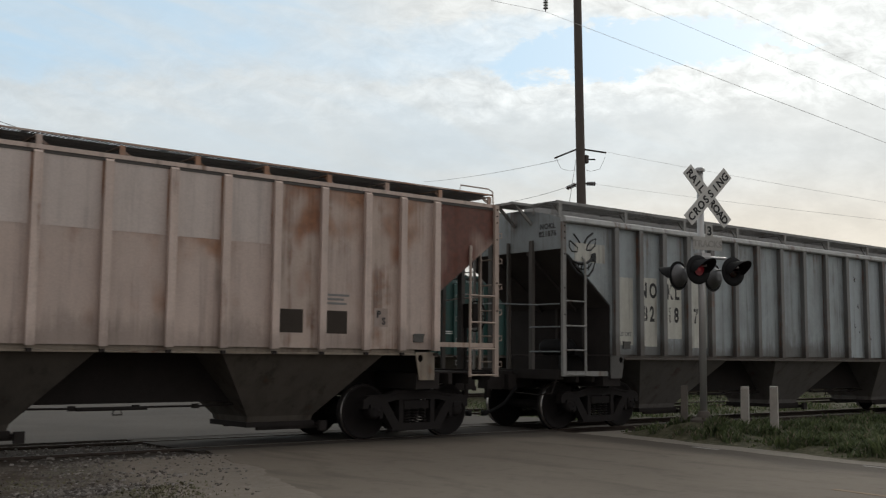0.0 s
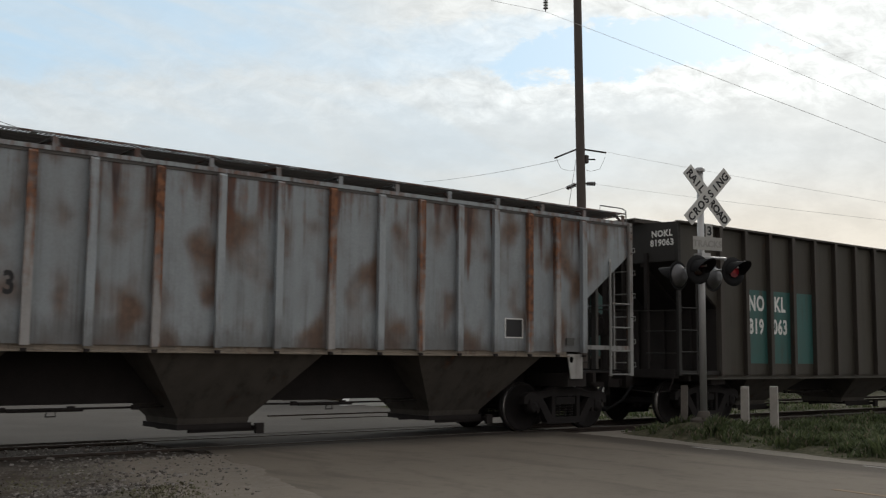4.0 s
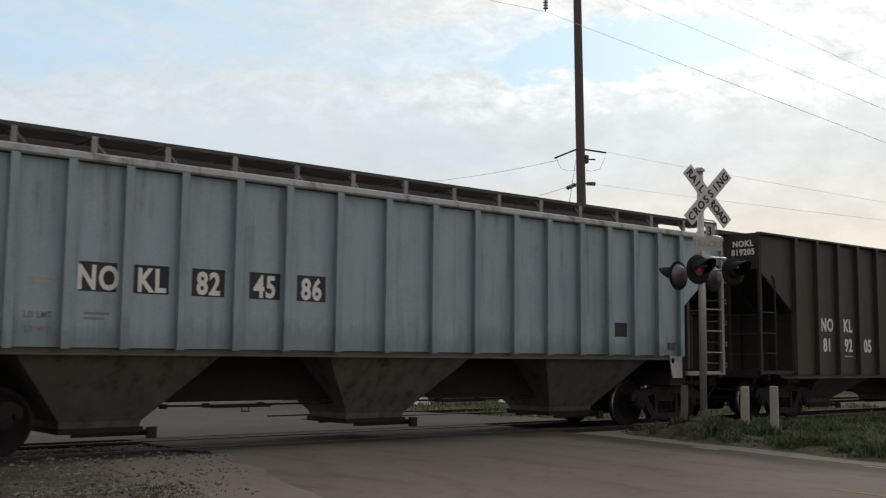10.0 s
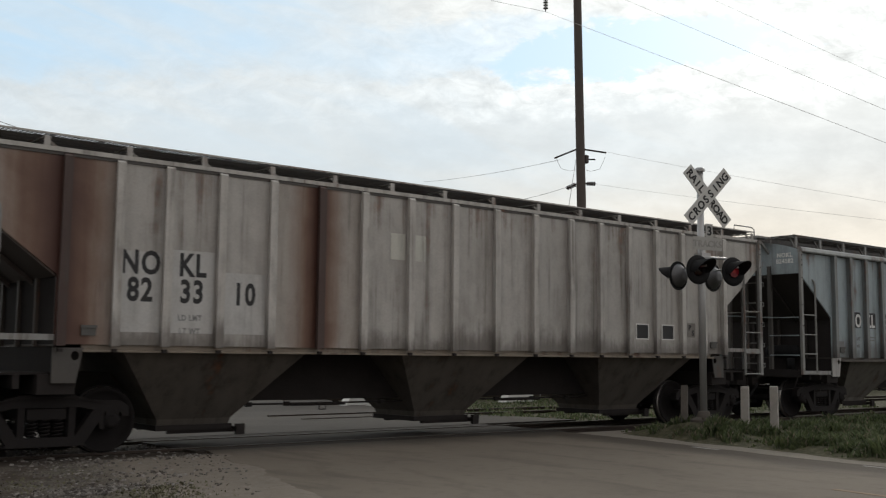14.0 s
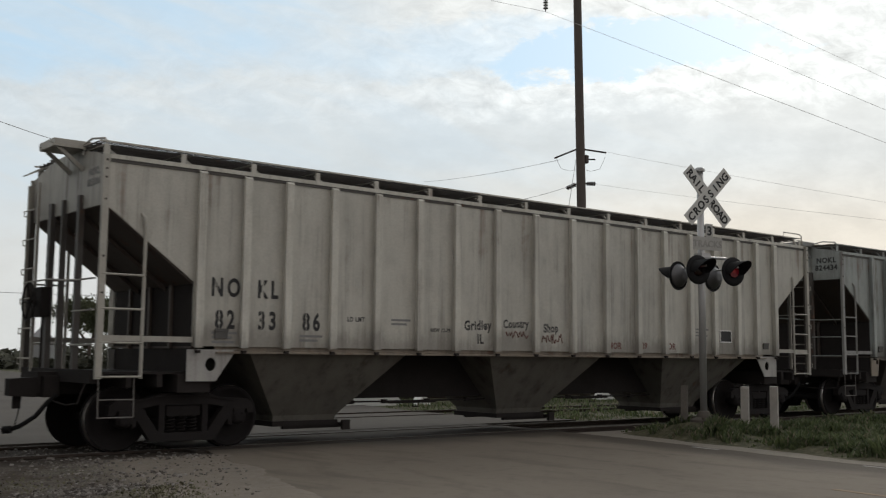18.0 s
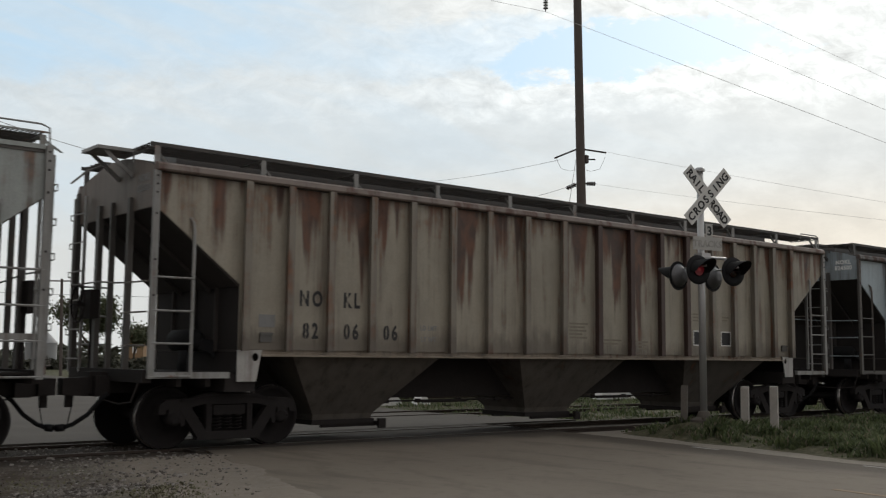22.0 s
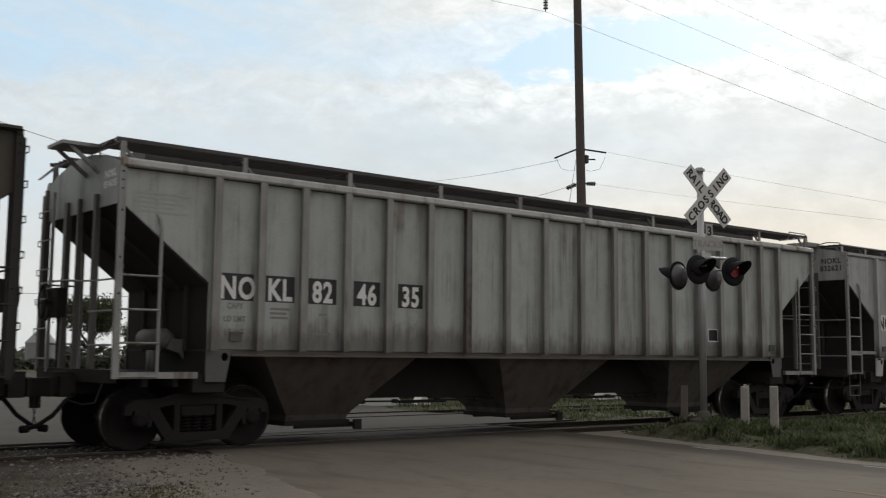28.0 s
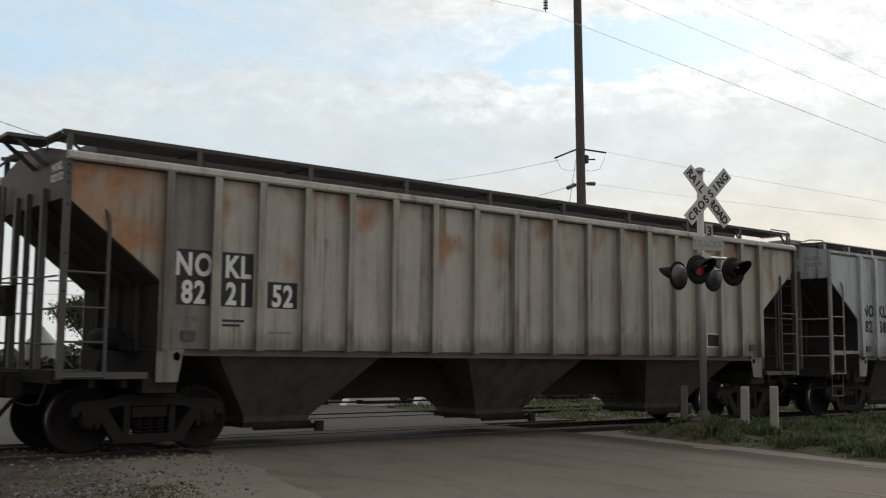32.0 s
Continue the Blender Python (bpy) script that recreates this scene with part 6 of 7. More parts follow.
    add("grey hopper car with black numbers on white and torn stickers", "plain", (0.425, 0.43, 0.43),
        dict(bay=olive_bay, text=[(t, u, 2.21, 0.33) for t, u in zip(("NO", "KL", "83", "26", "21"), (1.88, 2.58, 3.36, 4.21, 5.08))], ink=BLACK, patch=white_patch, end_text=end_marks("832621", 3.66, 0.135), test_mark=(14.78, 1.84),
             placards=[(10.55, 1.68, 0.28, 0.2, white_patch, False)] + squares((13.13, 14.05), 1.77, 0.40, 0.33) + [(u, 1.97, 0.56, 0.09, white_patch, False) for u in (3.33, 4.19, 5.06)],
             bars=[(3.33, 1.88, 2, 0.45, STEN), (4.19, 1.86, 2, 0.45, STEN), (5.06, 1.86, 2, 0.45, STEN), (13.3, 2.3, 3, 0.4, STEN)],
             brake="rear"), 0.03, 0.42)
    # 16
    add("cream-grey hopper car with orange rust marks and white numbers", "flange", (0.485, 0.468, 0.415),
        dict(text=two_rows((1.88, 2.58, 3.35), two, ("82", "21", "52"), 2.52, 2.12, 0.33), patch=BLACK, end_text=end_marks("822152"), data=(1.82, 1.86, ("LD LMT", "LT WT")), ribs={0: paint("grey_stained_rib", (0.20, 0.19, 0.17), 0.1, 0.6)}, placards=squares((14.09,), 1.64, 0.44, 0.30),
             panels={0: paint("orange_stained_end_panel", (0.42, 0.37, 0.30), 0.25, 0.4, 0.2, clouds=0.38, lift=0.2, cloud_color=(0.27, 0.125, 0.055)), 1: paint("grimy_number_panel", (0.24, 0.23, 0.205), 0.08, 0.6, 0.2)}, bars=[(2.53, 1.86, 2, 0.36, BLACK), (3.31, 1.70, 1, 0.4, STEN)], brake="lead"), 0.12, 0.35, rib=(0.40, 0.385, 0.335), rib_rust=0.3, ladder=ladder_dark, clouds=0.14, lift=0.10, cloud_color=(0.24, 0.12, 0.06), end=(0.09, 0.068, 0.052))
    # 17
    add("pale blue-white covered hopper car with black numbers", "plain", (0.50, 0.53, 0.56),
        dict(text=two_rows((1.88, 2.58, 3.35), two, ("82", "38", "70"), 2.52, 2.12, 0.30), ink=BLACK, end_text=end_marks("823870"), end_ink=STEN, brake="rear"), 0.05, 0.3)
    return cars


def scribble(parent, u, z, seed):
    """A marker scrawl that says nothing."""
    rng = random.Random(seed)
    bm = bmesh.new()
    x, h = -0.28, 0.19
    pts = []
    while x < 0.28:
        pts.append((x, -0.002, h * rng.random()))
        x += rng.uniform(0.012, 0.045)
    tube(bm, pts, 0.010, 4)
    ob = part("scrawl", bm, M["scrawl"], parent)
    ob.matrix_local = Matrix.Translation((u, -SKIN - 0.003, z))


CARS = train()
for word, u, z, h in (("Gridley", 6.80, 1.86, 0.17), ("IL", 6.86, 1.62, 0.17), ("Country", 7.72, 1.92, 0.15), ("Shop", 8.62, 1.86, 0.16)):
    hang("writing", letters(word, h), CARS[9][0], Matrix.Translation((u, -SKIN - 0.001, z)) @ Matrix.Rotation(radians(-2), 4, "Y") @ Matrix.Diagonal((0.8, 0.3, 1, 1)), M["letter_black"])
for word, u, z, h in (("LD LMT", 4.2, 1.93, 0.075), ("NEW 12-79", 5.95, 1.80, 0.065), ("MOR", 10.4, 1.57, 0.13), ("309", 11.25, 1.58, 0.13), ("MOR", 12.1, 1.58, 0.13)):
    hang("writing", letters(word, h), CARS[9][0], Matrix.Translation((u, -SKIN - 0.001, z)) @ Matrix.Diagonal((0.9, 0.3, 1, 1)), M["letter_black"] if u < 6 else M["scrawl"])
for k, (u, z) in enumerate([(7.75, 1.68), (8.65, 1.64)]):
    scribble(CARS[9][0], u, z, k)
for k, u in enumerate((9.4, 10.4, 11.2, 12.0, 12.7, 13.5, 14.3, 15.1)):
    scribble(CARS[15][0], u, 1.57, 20 + k)


def painted_face(parent):
    """Spray-painted slanted eyes, brows and a wide toothed grin on the end panel."""
    back = hang("pale_patch", cached("face patch", lambda: plate_mesh(0.86, 0.36)), parent, Matrix.Translation((0.78, -SKIN, 3.24)), M["cream"], "pale primer patch")
    bm = bmesh.new()

    def stroke(pts, r=0.016):
        tube(bm, [(u, -SKIN - 0.004, z) for u, z in pts], r, 5)

    stroke([(0.20, 3.62), (0.20, 3.50), (0.28, 3.42), (0.41, 3.42), (0.43, 3.50), (0.34, 3.56), (0.22, 3.63)], 0.014)
    stroke([(0.67, 3.47), (0.80, 3.48), (0.92, 3.58), (0.95, 3.72), (0.82, 3.67), (0.72, 3.58), (0.67, 3.47)], 0.016)
    stroke([(0.32, 3.76), (0.42, 3.68), (0.49, 3.60)], 0.018)
    stroke([(0.62, 3.60), (0.70, 3.72), (0.86, 3.82)], 0.022)
    top = [(0.15, 3.34), (0.28, 3.24), (0.44, 3.20), (0.58, 3.20), (0.70, 3.23), (0.80, 3.30), (0.86, 3.40), (0.92, 3.42)]
    low = [(0.15, 3.34), (0.26, 3.16), (0.42, 3.02), (0.58, 2.95), (0.74, 2.98), (0.86, 3.10), (0.92, 3.26), (0.92, 3.42)]
    stroke(top, 0.026)
    stroke(low, 0.022)
    stroke([(0.36, 3.13), (0.56, 3.09), (0.74, 3.13), (0.82, 3.22)], 0.014)
    for u in (0.44, 0.54, 0.64, 0.73):
        stroke([(u, 3.08), (u + 0.01, 3.21)], 0.012)
    for du in (0.80, 0.84, 0.88):
        stroke([(du, 3.26), (du + 0.03, 3.40)], 0.022)
    part("painted_face", bm, M["letter_black"], parent, "sprayed black grinning face")


painted_face(CARS[1][0])


def torn_sticker(parent, u, z, w, h, seed, scraps):
    """Remains of a white poster: ragged outline, with dark places torn out of it."""
    rng = random.Random(seed)
    ring = []
    for (xa, za), (xb, zb) in (((0, 0), (w, 0)), ((w, 0), (w, h)), ((w, h), (0, h)), ((0, h), (0, 0))):
        n = max(3, int(max(abs(xb - xa), abs(zb - za)) / 0.09))
        ring += [(xa + (xb - xa) * i / n + rng.uniform(-0.022, 0.022), za + (zb - za) * i / n + rng.uniform(-0.022, 0.022)) for i in range(n)]
    bm = bmesh.new()
    prism(bm, ring, -0.004, 0.0)
    ob = part("torn_sticker", bm, M["sticker"], parent, "torn white poster remains")
    ob.matrix_local = Matrix.Translation((u, -SKIN - 0.001, z))
    for du, dz, r in scraps:
        bm = bmesh.new()
        prism(bm, [(du + r * rng.uniform(0.5, 1.2) * math.cos(a), dz + 2.2 * r * rng.uniform(0.5, 1.2) * math.sin(a)) for a in [0.7 * i for i in range(9)]], -0.0065, -0.004)
        part("torn_place", bm, M["torn"] if r > 0.05 else M["letter_black"], ob)


torn_sticker(CARS[15][0], 6.52, 2.80, 0.30, 1.12, 5, [(0.10, 0.55, 0.05), (0.17, 0.62, 0.04), (0.08, 0.30, 0.03), (0.20, 0.95, 0.03)])
torn_sticker(CARS[15][0], 6.50, 2.12, 0.42, 0.72, 6, [(0.10, 0.42, 0.06), (0.14, 0.22, 0.07), (0.32, 0.50, 0.055)])
torn_sticker(CARS[15][0], 10.57, 2.14, 0.36, 0.62, 7, [(0.15, 0.28, 0.07), (0.12, 0.12, 0.05)])
torn_sticker(CARS[15][0], 10.90, 2.95, 0.13, 0.95, 8, [(0.06, 0.50, 0.03)])
hang("writing", letters("G", 0.18), CARS[15][0], Matrix.Translation((2.60, -SKIN - 0.001, 1.82)) @ Matrix.Diagonal((0.8, 0.3, 1, 1)), M["scrawl"])


# ---- crossing signal ----
def signal():
    s = thing("crossing_signal", "silver flashing-light crossing signal with white crossbuck on a concrete footing", "railway signal", Matrix.Translation((15.45, -3.75, 0.0)) @ Matrix.Rotation(radians(-13), 4, "Z"))
    bm = bmesh.new()
    lathe(bm, [(0.30, 0.064), (4.78, 0.060)], "z", 16)
    part("mast", bm, M["silver"], s, smooth=True)
    bm = bmesh.new()
    lathe(bm, [(4.78, 0.088), (4.83, 0.088), (4.85, 0.06)], "z", 16)
    part("mast_cap", bm, M["silver"], s)
    bm = bmesh.new()
    lathe(bm, [(0.24, 0.235), (0.31, 0.235), (0.33, 0.20), (0.36, 0.13), (0.45, 0.10), (0.47, 0.08)], "z", 16)
    for a in range(4):
        lathe(bm, [(0.31, 0.025), (0.37, 0.025)], "z", 6, (0.19 * math.cos(a * 1.571 + 0.78), 0.19 * math.sin(a * 1.571 + 0.78), 0))
    part("mast_base", bm, M["old_base"], s, "dark weathered iron base")
    bm = bmesh.new()
    lathe(bm, [(-0.45, 0.30), (0.18, 0.30), (0.24, 0.27)], "z", 10)
    part("footing", bm, M["concrete"], s)
    # crossbuck blades with their words
    for k, (words, turn) in enumerate(((("RAIL", "ROAD"), -46), (("CROSSING",), 45))):
        bm = bmesh.new()
        box(bm, -0.66, 0.66, -0.006, 0.006, -0.124, 0.124)
        blade = part("crossbuck_blade", bm, M["sign"], s)
        y = -0.075 - 0.018 * k
        blade.matrix_local = Matrix.Translation((0.10, y, 4.32)) @ Matrix.Rotation(radians(turn), 4, "Y").inverted()
        if k:
            for i, ch in enumerate("CROSSING"):
                hang("letter", letters(ch, 0.145), blade, Matrix.Translation((-0.55 + 1.10 * i / 7, -0.008, -0.072)), M["letter_black"])
        else:
            for i, ch in enumerate("RAIL"):
                hang("letter", letters(ch, 0.145), blade, Matrix.Translation((-0.56 + 0.125 * i, -0.008, -0.072)), M["letter_black"])
            for i, ch in enumerate("ROAD"):
                hang("letter", letters(ch, 0.145), blade, Matrix.Translation((0.16 + 0.133 * i, -0.008, -0.072)), M["letter_black"])
    # track-count plate
    bm = bmesh.new()
    box(bm, -0.24, 0.42, -0.076, -0.068, 3.34, 3.58)
    box(bm, 0.05, 0.21, -0.076, -0.068, 3.581, 3.82)
    pl = part("track_count_plate", bm, M["faded_sign"], s)
    hang("lettering", letters("3", 0.165), pl, Matrix.Translation((0.135, -0.078, 3.615)), M["letter_black"])
    hang("lettering", letters("TRACKS", 0.12), pl, Matrix.Translation((0.09, -0.078, 3.40)), M["ghost"])
    # lamp arm
    bm = bmesh.new()
    tube(bm, [(-0.26, -0.12, 3.20), (0.46, -0.12, 3.20)], 0.026, 8)
    for x in (-0.26, 0.46):
        tube(bm, [(x, -0.12, 3.20), (x, -0.12, 3.02)], 0.02, 6)
        tube(bm, [(x, 0.28, 3.0), (x, -0.44, 3.02)], 0.018, 6)
    box(bm, -0.10, 0.10, -0.14, 0.08, 3.12, 3.28)
    part("lamp_arm", bm, M["silver"], s)
    turners = []
    for face, y in ((0, -0.26), (1, 0.27)):
        for x in (-0.40, 0.40):
            m = Matrix.Translation((x + 0.10, y, 2.955 - 0.07 * face)) @ (Matrix.Rotation(math.pi + radians(13), 4, "Z") if face else Matrix())
            bm = bmesh.new()
            lathe(bm, [(0.0, 0.262), (-0.012, 0.262), (-0.012, 0.12), (0.0, 0.12)], "y", 28)
            unit = part("lamp_background", bm, M["black"], s, "round black lamp background", True)
            unit.matrix_local = m
            bm = bmesh.new()
            lathe(bm, [(0.002, 0.215), (0.02, 0.205), (0.07, 0.16), (0.12, 0.12), (0.14, 0.06)], "y", 24)
            part("lamp_housing", bm, M["lamp_grey"], unit, "", True)
            bm = bmesh.new()
            n = 14
            lo, hi = [], []
            for i in range(n + 1):
                a = radians(-18 + 216 * i / n)
                reach = 0.10 + 0.30 * max(0.0, math.sin(a) + 0.25) ** 0.8 / 1.2
                for r, rows in ((0.178, lo), (0.170, hi)):
                    rows.append((bm.verts.new((r * math.cos(a), -0.012, r * math.sin(a))), bm.verts.new((r * math.cos(a) * 0.96, -0.012 - reach, r * math.sin(a) * 0.96))))
            for rows in (lo, hi):
                for p, q in zip(rows, rows[1:]):
                    bm.faces.new((p[0], q[0], q[1], p[1]))
            for p, q in zip(range(n), range(1, n + 1)):
                bm.faces.new((lo[p][1], lo[q][1], hi[q][1], hi[p][1]))
            part("hood", bm, M["black"], unit)
            bm = bmesh.new()
            lathe(bm, [(-0.004, 0.108), (-0.012, 0.10), (-0.026, 0.05), (-0.03, 0.01)], "y", 20)
            part("lens", bm, M["lens"], unit, "red glass lens", True)
            if not face:
                bm = bmesh.new()
                lathe(bm, [(-0.004, 0.03), (-0.0035, 0.034), (-0.0005, 0.105), (0.004, 0.10)], "y", 20)
                bulb = part("lamp_reflector", bm, M["black"], unit, "glowing red reflector with a black back")
                bulb.data.materials.append(M["glow"])
                bulb.data.materials.append(M["hot"])
                for poly in bulb.data.polygons:
                    if poly.normal.y < -0.3:
                        poly.material_index = 2 if max(bulb.data.vertices[i].co.xz.length for i in poly.vertices) < 0.05 else 1
                bulb.matrix_local = Matrix.Translation((0.0, -0.036, 0.0))
                turners.append(bulb)
    return s, turners


M["sign"] = simple("white_sign_sheet", (0.56, 0.56, 0.54), 0.5, 0.0, 0.08, 6.0, 40.0)
M["ghost"] = simple("bleached_lettering", (0.29, 0.285, 0.27), 0.7, 0.0, 0.2, 9.0, 50.0)
M["faded_sign"] = simple("faded_sign_sheet", (0.36, 0.355, 0.335), 0.6, 0.0, 0.15, 8.0, 40.0)
M["old_base"] = simple("weathered_iron_base", (0.085, 0.075, 0.065), 0.8, 0.0, 0.4, 8.0, 50.0)
SIGNAL, LAMPS = signal()


# ---- posts, pole and wires ----
def guard_post(x, y, z, h, lean, label, split=False):
    bm = bmesh.new()
    if split:
        prism(bm, [(-0.075, -0.4), (-0.012, -0.4), (-0.008, h - 0.05), (-0.03, h - 0.03), (-0.065, h - 0.02)], -0.06, 0.05)
        prism(bm, [(0.0, -0.4), (0.07, -0.4), (0.065, h), (0.012, h + 0.01)], -0.05, 0.06)
    else:
        prism(bm, [(-0.075, -0.4), (0.075, -0.4), (0.072, h - 0.02), (0.03, h), (-0.06, h - 0.01), (-0.07, h - 0.04)], -0.065, 0.065)
    soften(bm, 0.01)
    ob = whole("guard_post", bm, M["post_dark"] if split else M["post"], label, "post", "posts by the signal")
    ob.matrix_world = Matrix.Translation((x, y, z)) @ Matrix.Rotation(radians(lean), 4, "Y") @ Matrix.Rotation(radians(24), 4, "Z")


guard_post(15.40, -3.36, 0.20, 0.70, 1.5, "weathered grey wooden post beside the signal, split down its length", True)
guard_post(16.24, -4.06, 0.15, 0.75, 1.0, "weathered white-painted wooden post in the grass")
guard_post(16.66, -4.39, 0.08, 0.83, 0.0, "taller weathered white-painted wooden post in the grass")


def wires(name, a, b, sag, r, label, parent=None):
    a, b = Vector(a), Vector(b)
    bm = bmesh.new()
    n = 24
    tube(bm, [a.lerp(b, i / n) - Vector((0, 0, 4 * sag * (i / n) * (1 - i / n))) for i in range(n + 1)], r, 5)
    if parent:
        ob = part(name, bm, M["wire"], parent)
        ob.matrix_local = parent.matrix_world.inverted()
        return ob
    return whole(name, bm, M["pale_wire" if "pale" in label else "wire"], label, "wire", "overhead wires")


def utility_pole():
    p = thing("utility_pole", "tall dark wooden utility pole with insulators, leaning slightly", "utility pole")
    bm = bmesh.new()
    foot, top = Vector((29.9, 12.55, -0.3)), Vector((27.98, 11.2, 21.0))
    tube(bm, [foot.lerp(top, i / 10) for i in range(11)], 0.205, 14, 0.135)
    part("pole", bm, M["wood"], p, smooth=True)

    def on(z):
        return foot.lerp(top, (z + 0.3) / 21.3)

    right, away = Vector((0.774, -0.633, 0)), Vector((0.633, 0.774, 0))
    # upper arm, above the view, with a hanging insulator string
    bm = bmesh.new()
    c = on(16.2)
    tube(bm, [c - right * 2.4, c + right * 2.4], 0.07, 6)
    part("crossarm", bm, M["wood"], p)
    bm = bmesh.new()
    at = Vector((27.55, 12.33, 0))
    for z in np.arange(14.72, 16.1, 0.115):
        lathe(bm, [(z, 0.03), (z + 0.015, 0.10), (z + 0.05, 0.085), (z + 0.07, 0.03)], "z", 10, at)
    lathe(bm, [(14.6, 0.02), (16.15, 0.02)], "z", 6, at)
    part("insulator_string", bm, M["porcelain"], p)
    # dead-end fittings of the two lower lines
    for z, reach in ((9.38, 0.85), (8.07, 0.42)):
        for s in (-1, 1):
            bm = bmesh.new()
            a = on(z) + right * s * 0.15
            b = a + right * s * reach + Vector((0, 0, -0.35 if s < 0 else -0.12))
            if z < 9:
                b = a + right * s * reach + Vector((0, 0, -0.2 if s < 0 else 0.0))
                for i in range(4):
                    q = a.lerp(b, 0.25 + 0.2 * i)
                    tube(bm, [q - (b - a).normalized() * 0.03, q + (b - a).normalized() * 0.03], 0.085, 8)
            tube(bm, [a, b], 0.035, 6)
            part("dead_end_fitting", bm, M["porcelain"], p)
    bm = bmesh.new()
    a = on(9.1)
    for s in (-1, 1):
        e = on(9.38) + right * s * 0.95 + Vector((0, 0, -0.3))
        tube(bm, [e, e + Vector((0, 0, -0.45)) - right * s * 0.2, e + Vector((0, 0, -0.55)) - right * s * 0.55, a + Vector((0, 0, -0.5)) + right * s * 0.18], 0.007, 5)
    part("jumper_wire", bm, M["wire"], p)
    bm = bmesh.new()
    q = on(9.0) + right * 0.22
    lathe(bm, [(-0.16, 0.05), (-0.12, 0.10), (0.14, 0.10), (0.17, 0.05)], "z", 10, q)
    tube(bm, [q, q + right * 0.35], 0.03, 6)
    part("arrester", bm, M["porcelain"], p)


utility_pole()
wires("power_line", (26.47, 20.59, 17.92), (27.55, 12.35, 14.62), 0.0, 0.007, "thin pale overhead power line below the crossarm")
wires("power_line", (27.55, 12.35, 14.62), (28.25, -2.7, 6.47), 0.0, 0.007, "thin pale overhead power line below the crossarm")
wires("power_line", (32.25, 15.82, 18.26), (29.2, -2.31, 7.48), 0.0, 0.006, "thin pale overhead power line against the sky")
wires("power_line", (35.13, 13.44, 18.47), (34.16, -0.14, 9.47), 0.0, 0.005, "thin pale overhead power line against the sky")
wires("power_line", (28.42, 12.41, 8.97), (37.85, 32.89, 11.76), 0.12, 0.008, "slack overhead line to the next pole")
wires("power_line", (28.77, 12.26, 7.96), (35.09, 22.52, 9.12), 0.06, 0.008, "slack overhead line to the next pole")
wires("power_line", (29.80, 11.24, 9.27), (30.58, -1.5, 5.66), 0.05, 0.004, "thin pale overhead line against the sky")
wires("power_line", (29.50, 11.65, 8.05), (30.62, -1.5, 5.25), 0.05, 0.004, "thin pale overhead line against the sky")
wires("guy_wire", (28.95, 12.1, 9.0), (25.3, 10.4, -0.1), 0.0, 0.010, "steel guy wire from the pole to the ground")
wires("power_line", (9.0, 27.0, 11.2), (30.32, 49.16, 13.79), 0.5, 0.016, "distant grey overhead power line")
wires("power_line", (10.0, 44.0, 4.7), (62.0, 62.0, 7.3), 0.5, 0.016, "distant grey overhead power line")


def far_pole():
    p = thing("street_lamp", "distant wooden pole with two short lamp arms", "utility pole")
    bm = bmesh.new()
    tube(bm, [(24.76, 55.5, -0.3), (24.4, 55.1, 6.4)], 0.12, 8, 0.09)
    part("pole", bm, M["wood"], p)
    bm = bmesh.new()
    tube(bm, [(24.4 - 0.7, 55.1 + 0.57, 6.25), (24.4 + 0.8, 55.1 - 0.65, 6.25)], 0.05, 6)
    part("arm", bm, M["wood"], p)


far_pole()


# ---- what stands beyond the tracks ----
def shed():
    s = thing("metal_shed", "large pale grey metal shed with a low gable roof", "shed")
    # gable end between two corners, running back
    a, b = Vector((50.8, 72.6, 0)), Vector((63.3, 62.4, 0))
    way, back = (b - a).normalized(), Vector((0.633, 0.774, 0))
    w, deep = (b - a).length, 24.0
    z0, eave, ridge = -0.3, 4.35, 7.0
    m = Matrix(((way.x, back.x, 0, a.x), (way.y, back.y, 0, a.y), (0, 0, 1, 0), (0, 0, 0, 1)))
    s.matrix_world = m
    bm = bmesh.new()
    prism(bm, [(0, z0), (0, eave), (w / 2, ridge), (w, eave), (w, z0)], 0.0, deep)
    part("wall", bm, M["shed"], s)
    for side in (0, 1):
        bm = bmesh.new()
        if side:
            q = [(w + 0.3, eave - 0.11), (w / 2, ridge + 0.02), (w / 2, ridge + 0.14), (w + 0.3, eave + 0.02)]
        else:
            q = [(-0.3, eave - 0.11), (-0.3, eave + 0.02), (w / 2, ridge + 0.14), (w / 2, ridge + 0.02)]
        prism(bm, q, -0.25, deep + 0.25)
        part("roof", bm, M["shed_roof"], s)
    for x in np.arange(0.3, w, 0.6):
        bm = bmesh.new()
        top = eave + (ridge - eave) * (1 - abs(x - w / 2) / (w / 2)) - 0.1
        box(bm, x - 0.03, x + 0.03, -0.03, 0.0, 0.0, top)
        part("wall_rib", bm, M["shed"], s)
    bm = bmesh.new()
    box(bm, -0.02, w + 0.02, -0.05, -0.001, eave - 0.35, eave - 0.22)
    part("wall_seam", bm, M["shed_roof"], s)
    bm = bmesh.new()
    box(bm, w / 2 - 2.2, w / 2 + 2.2, -0.06, -0.001, z0, 3.6)
    part("sliding_door", bm, M["shed_roof"], s)


shed()


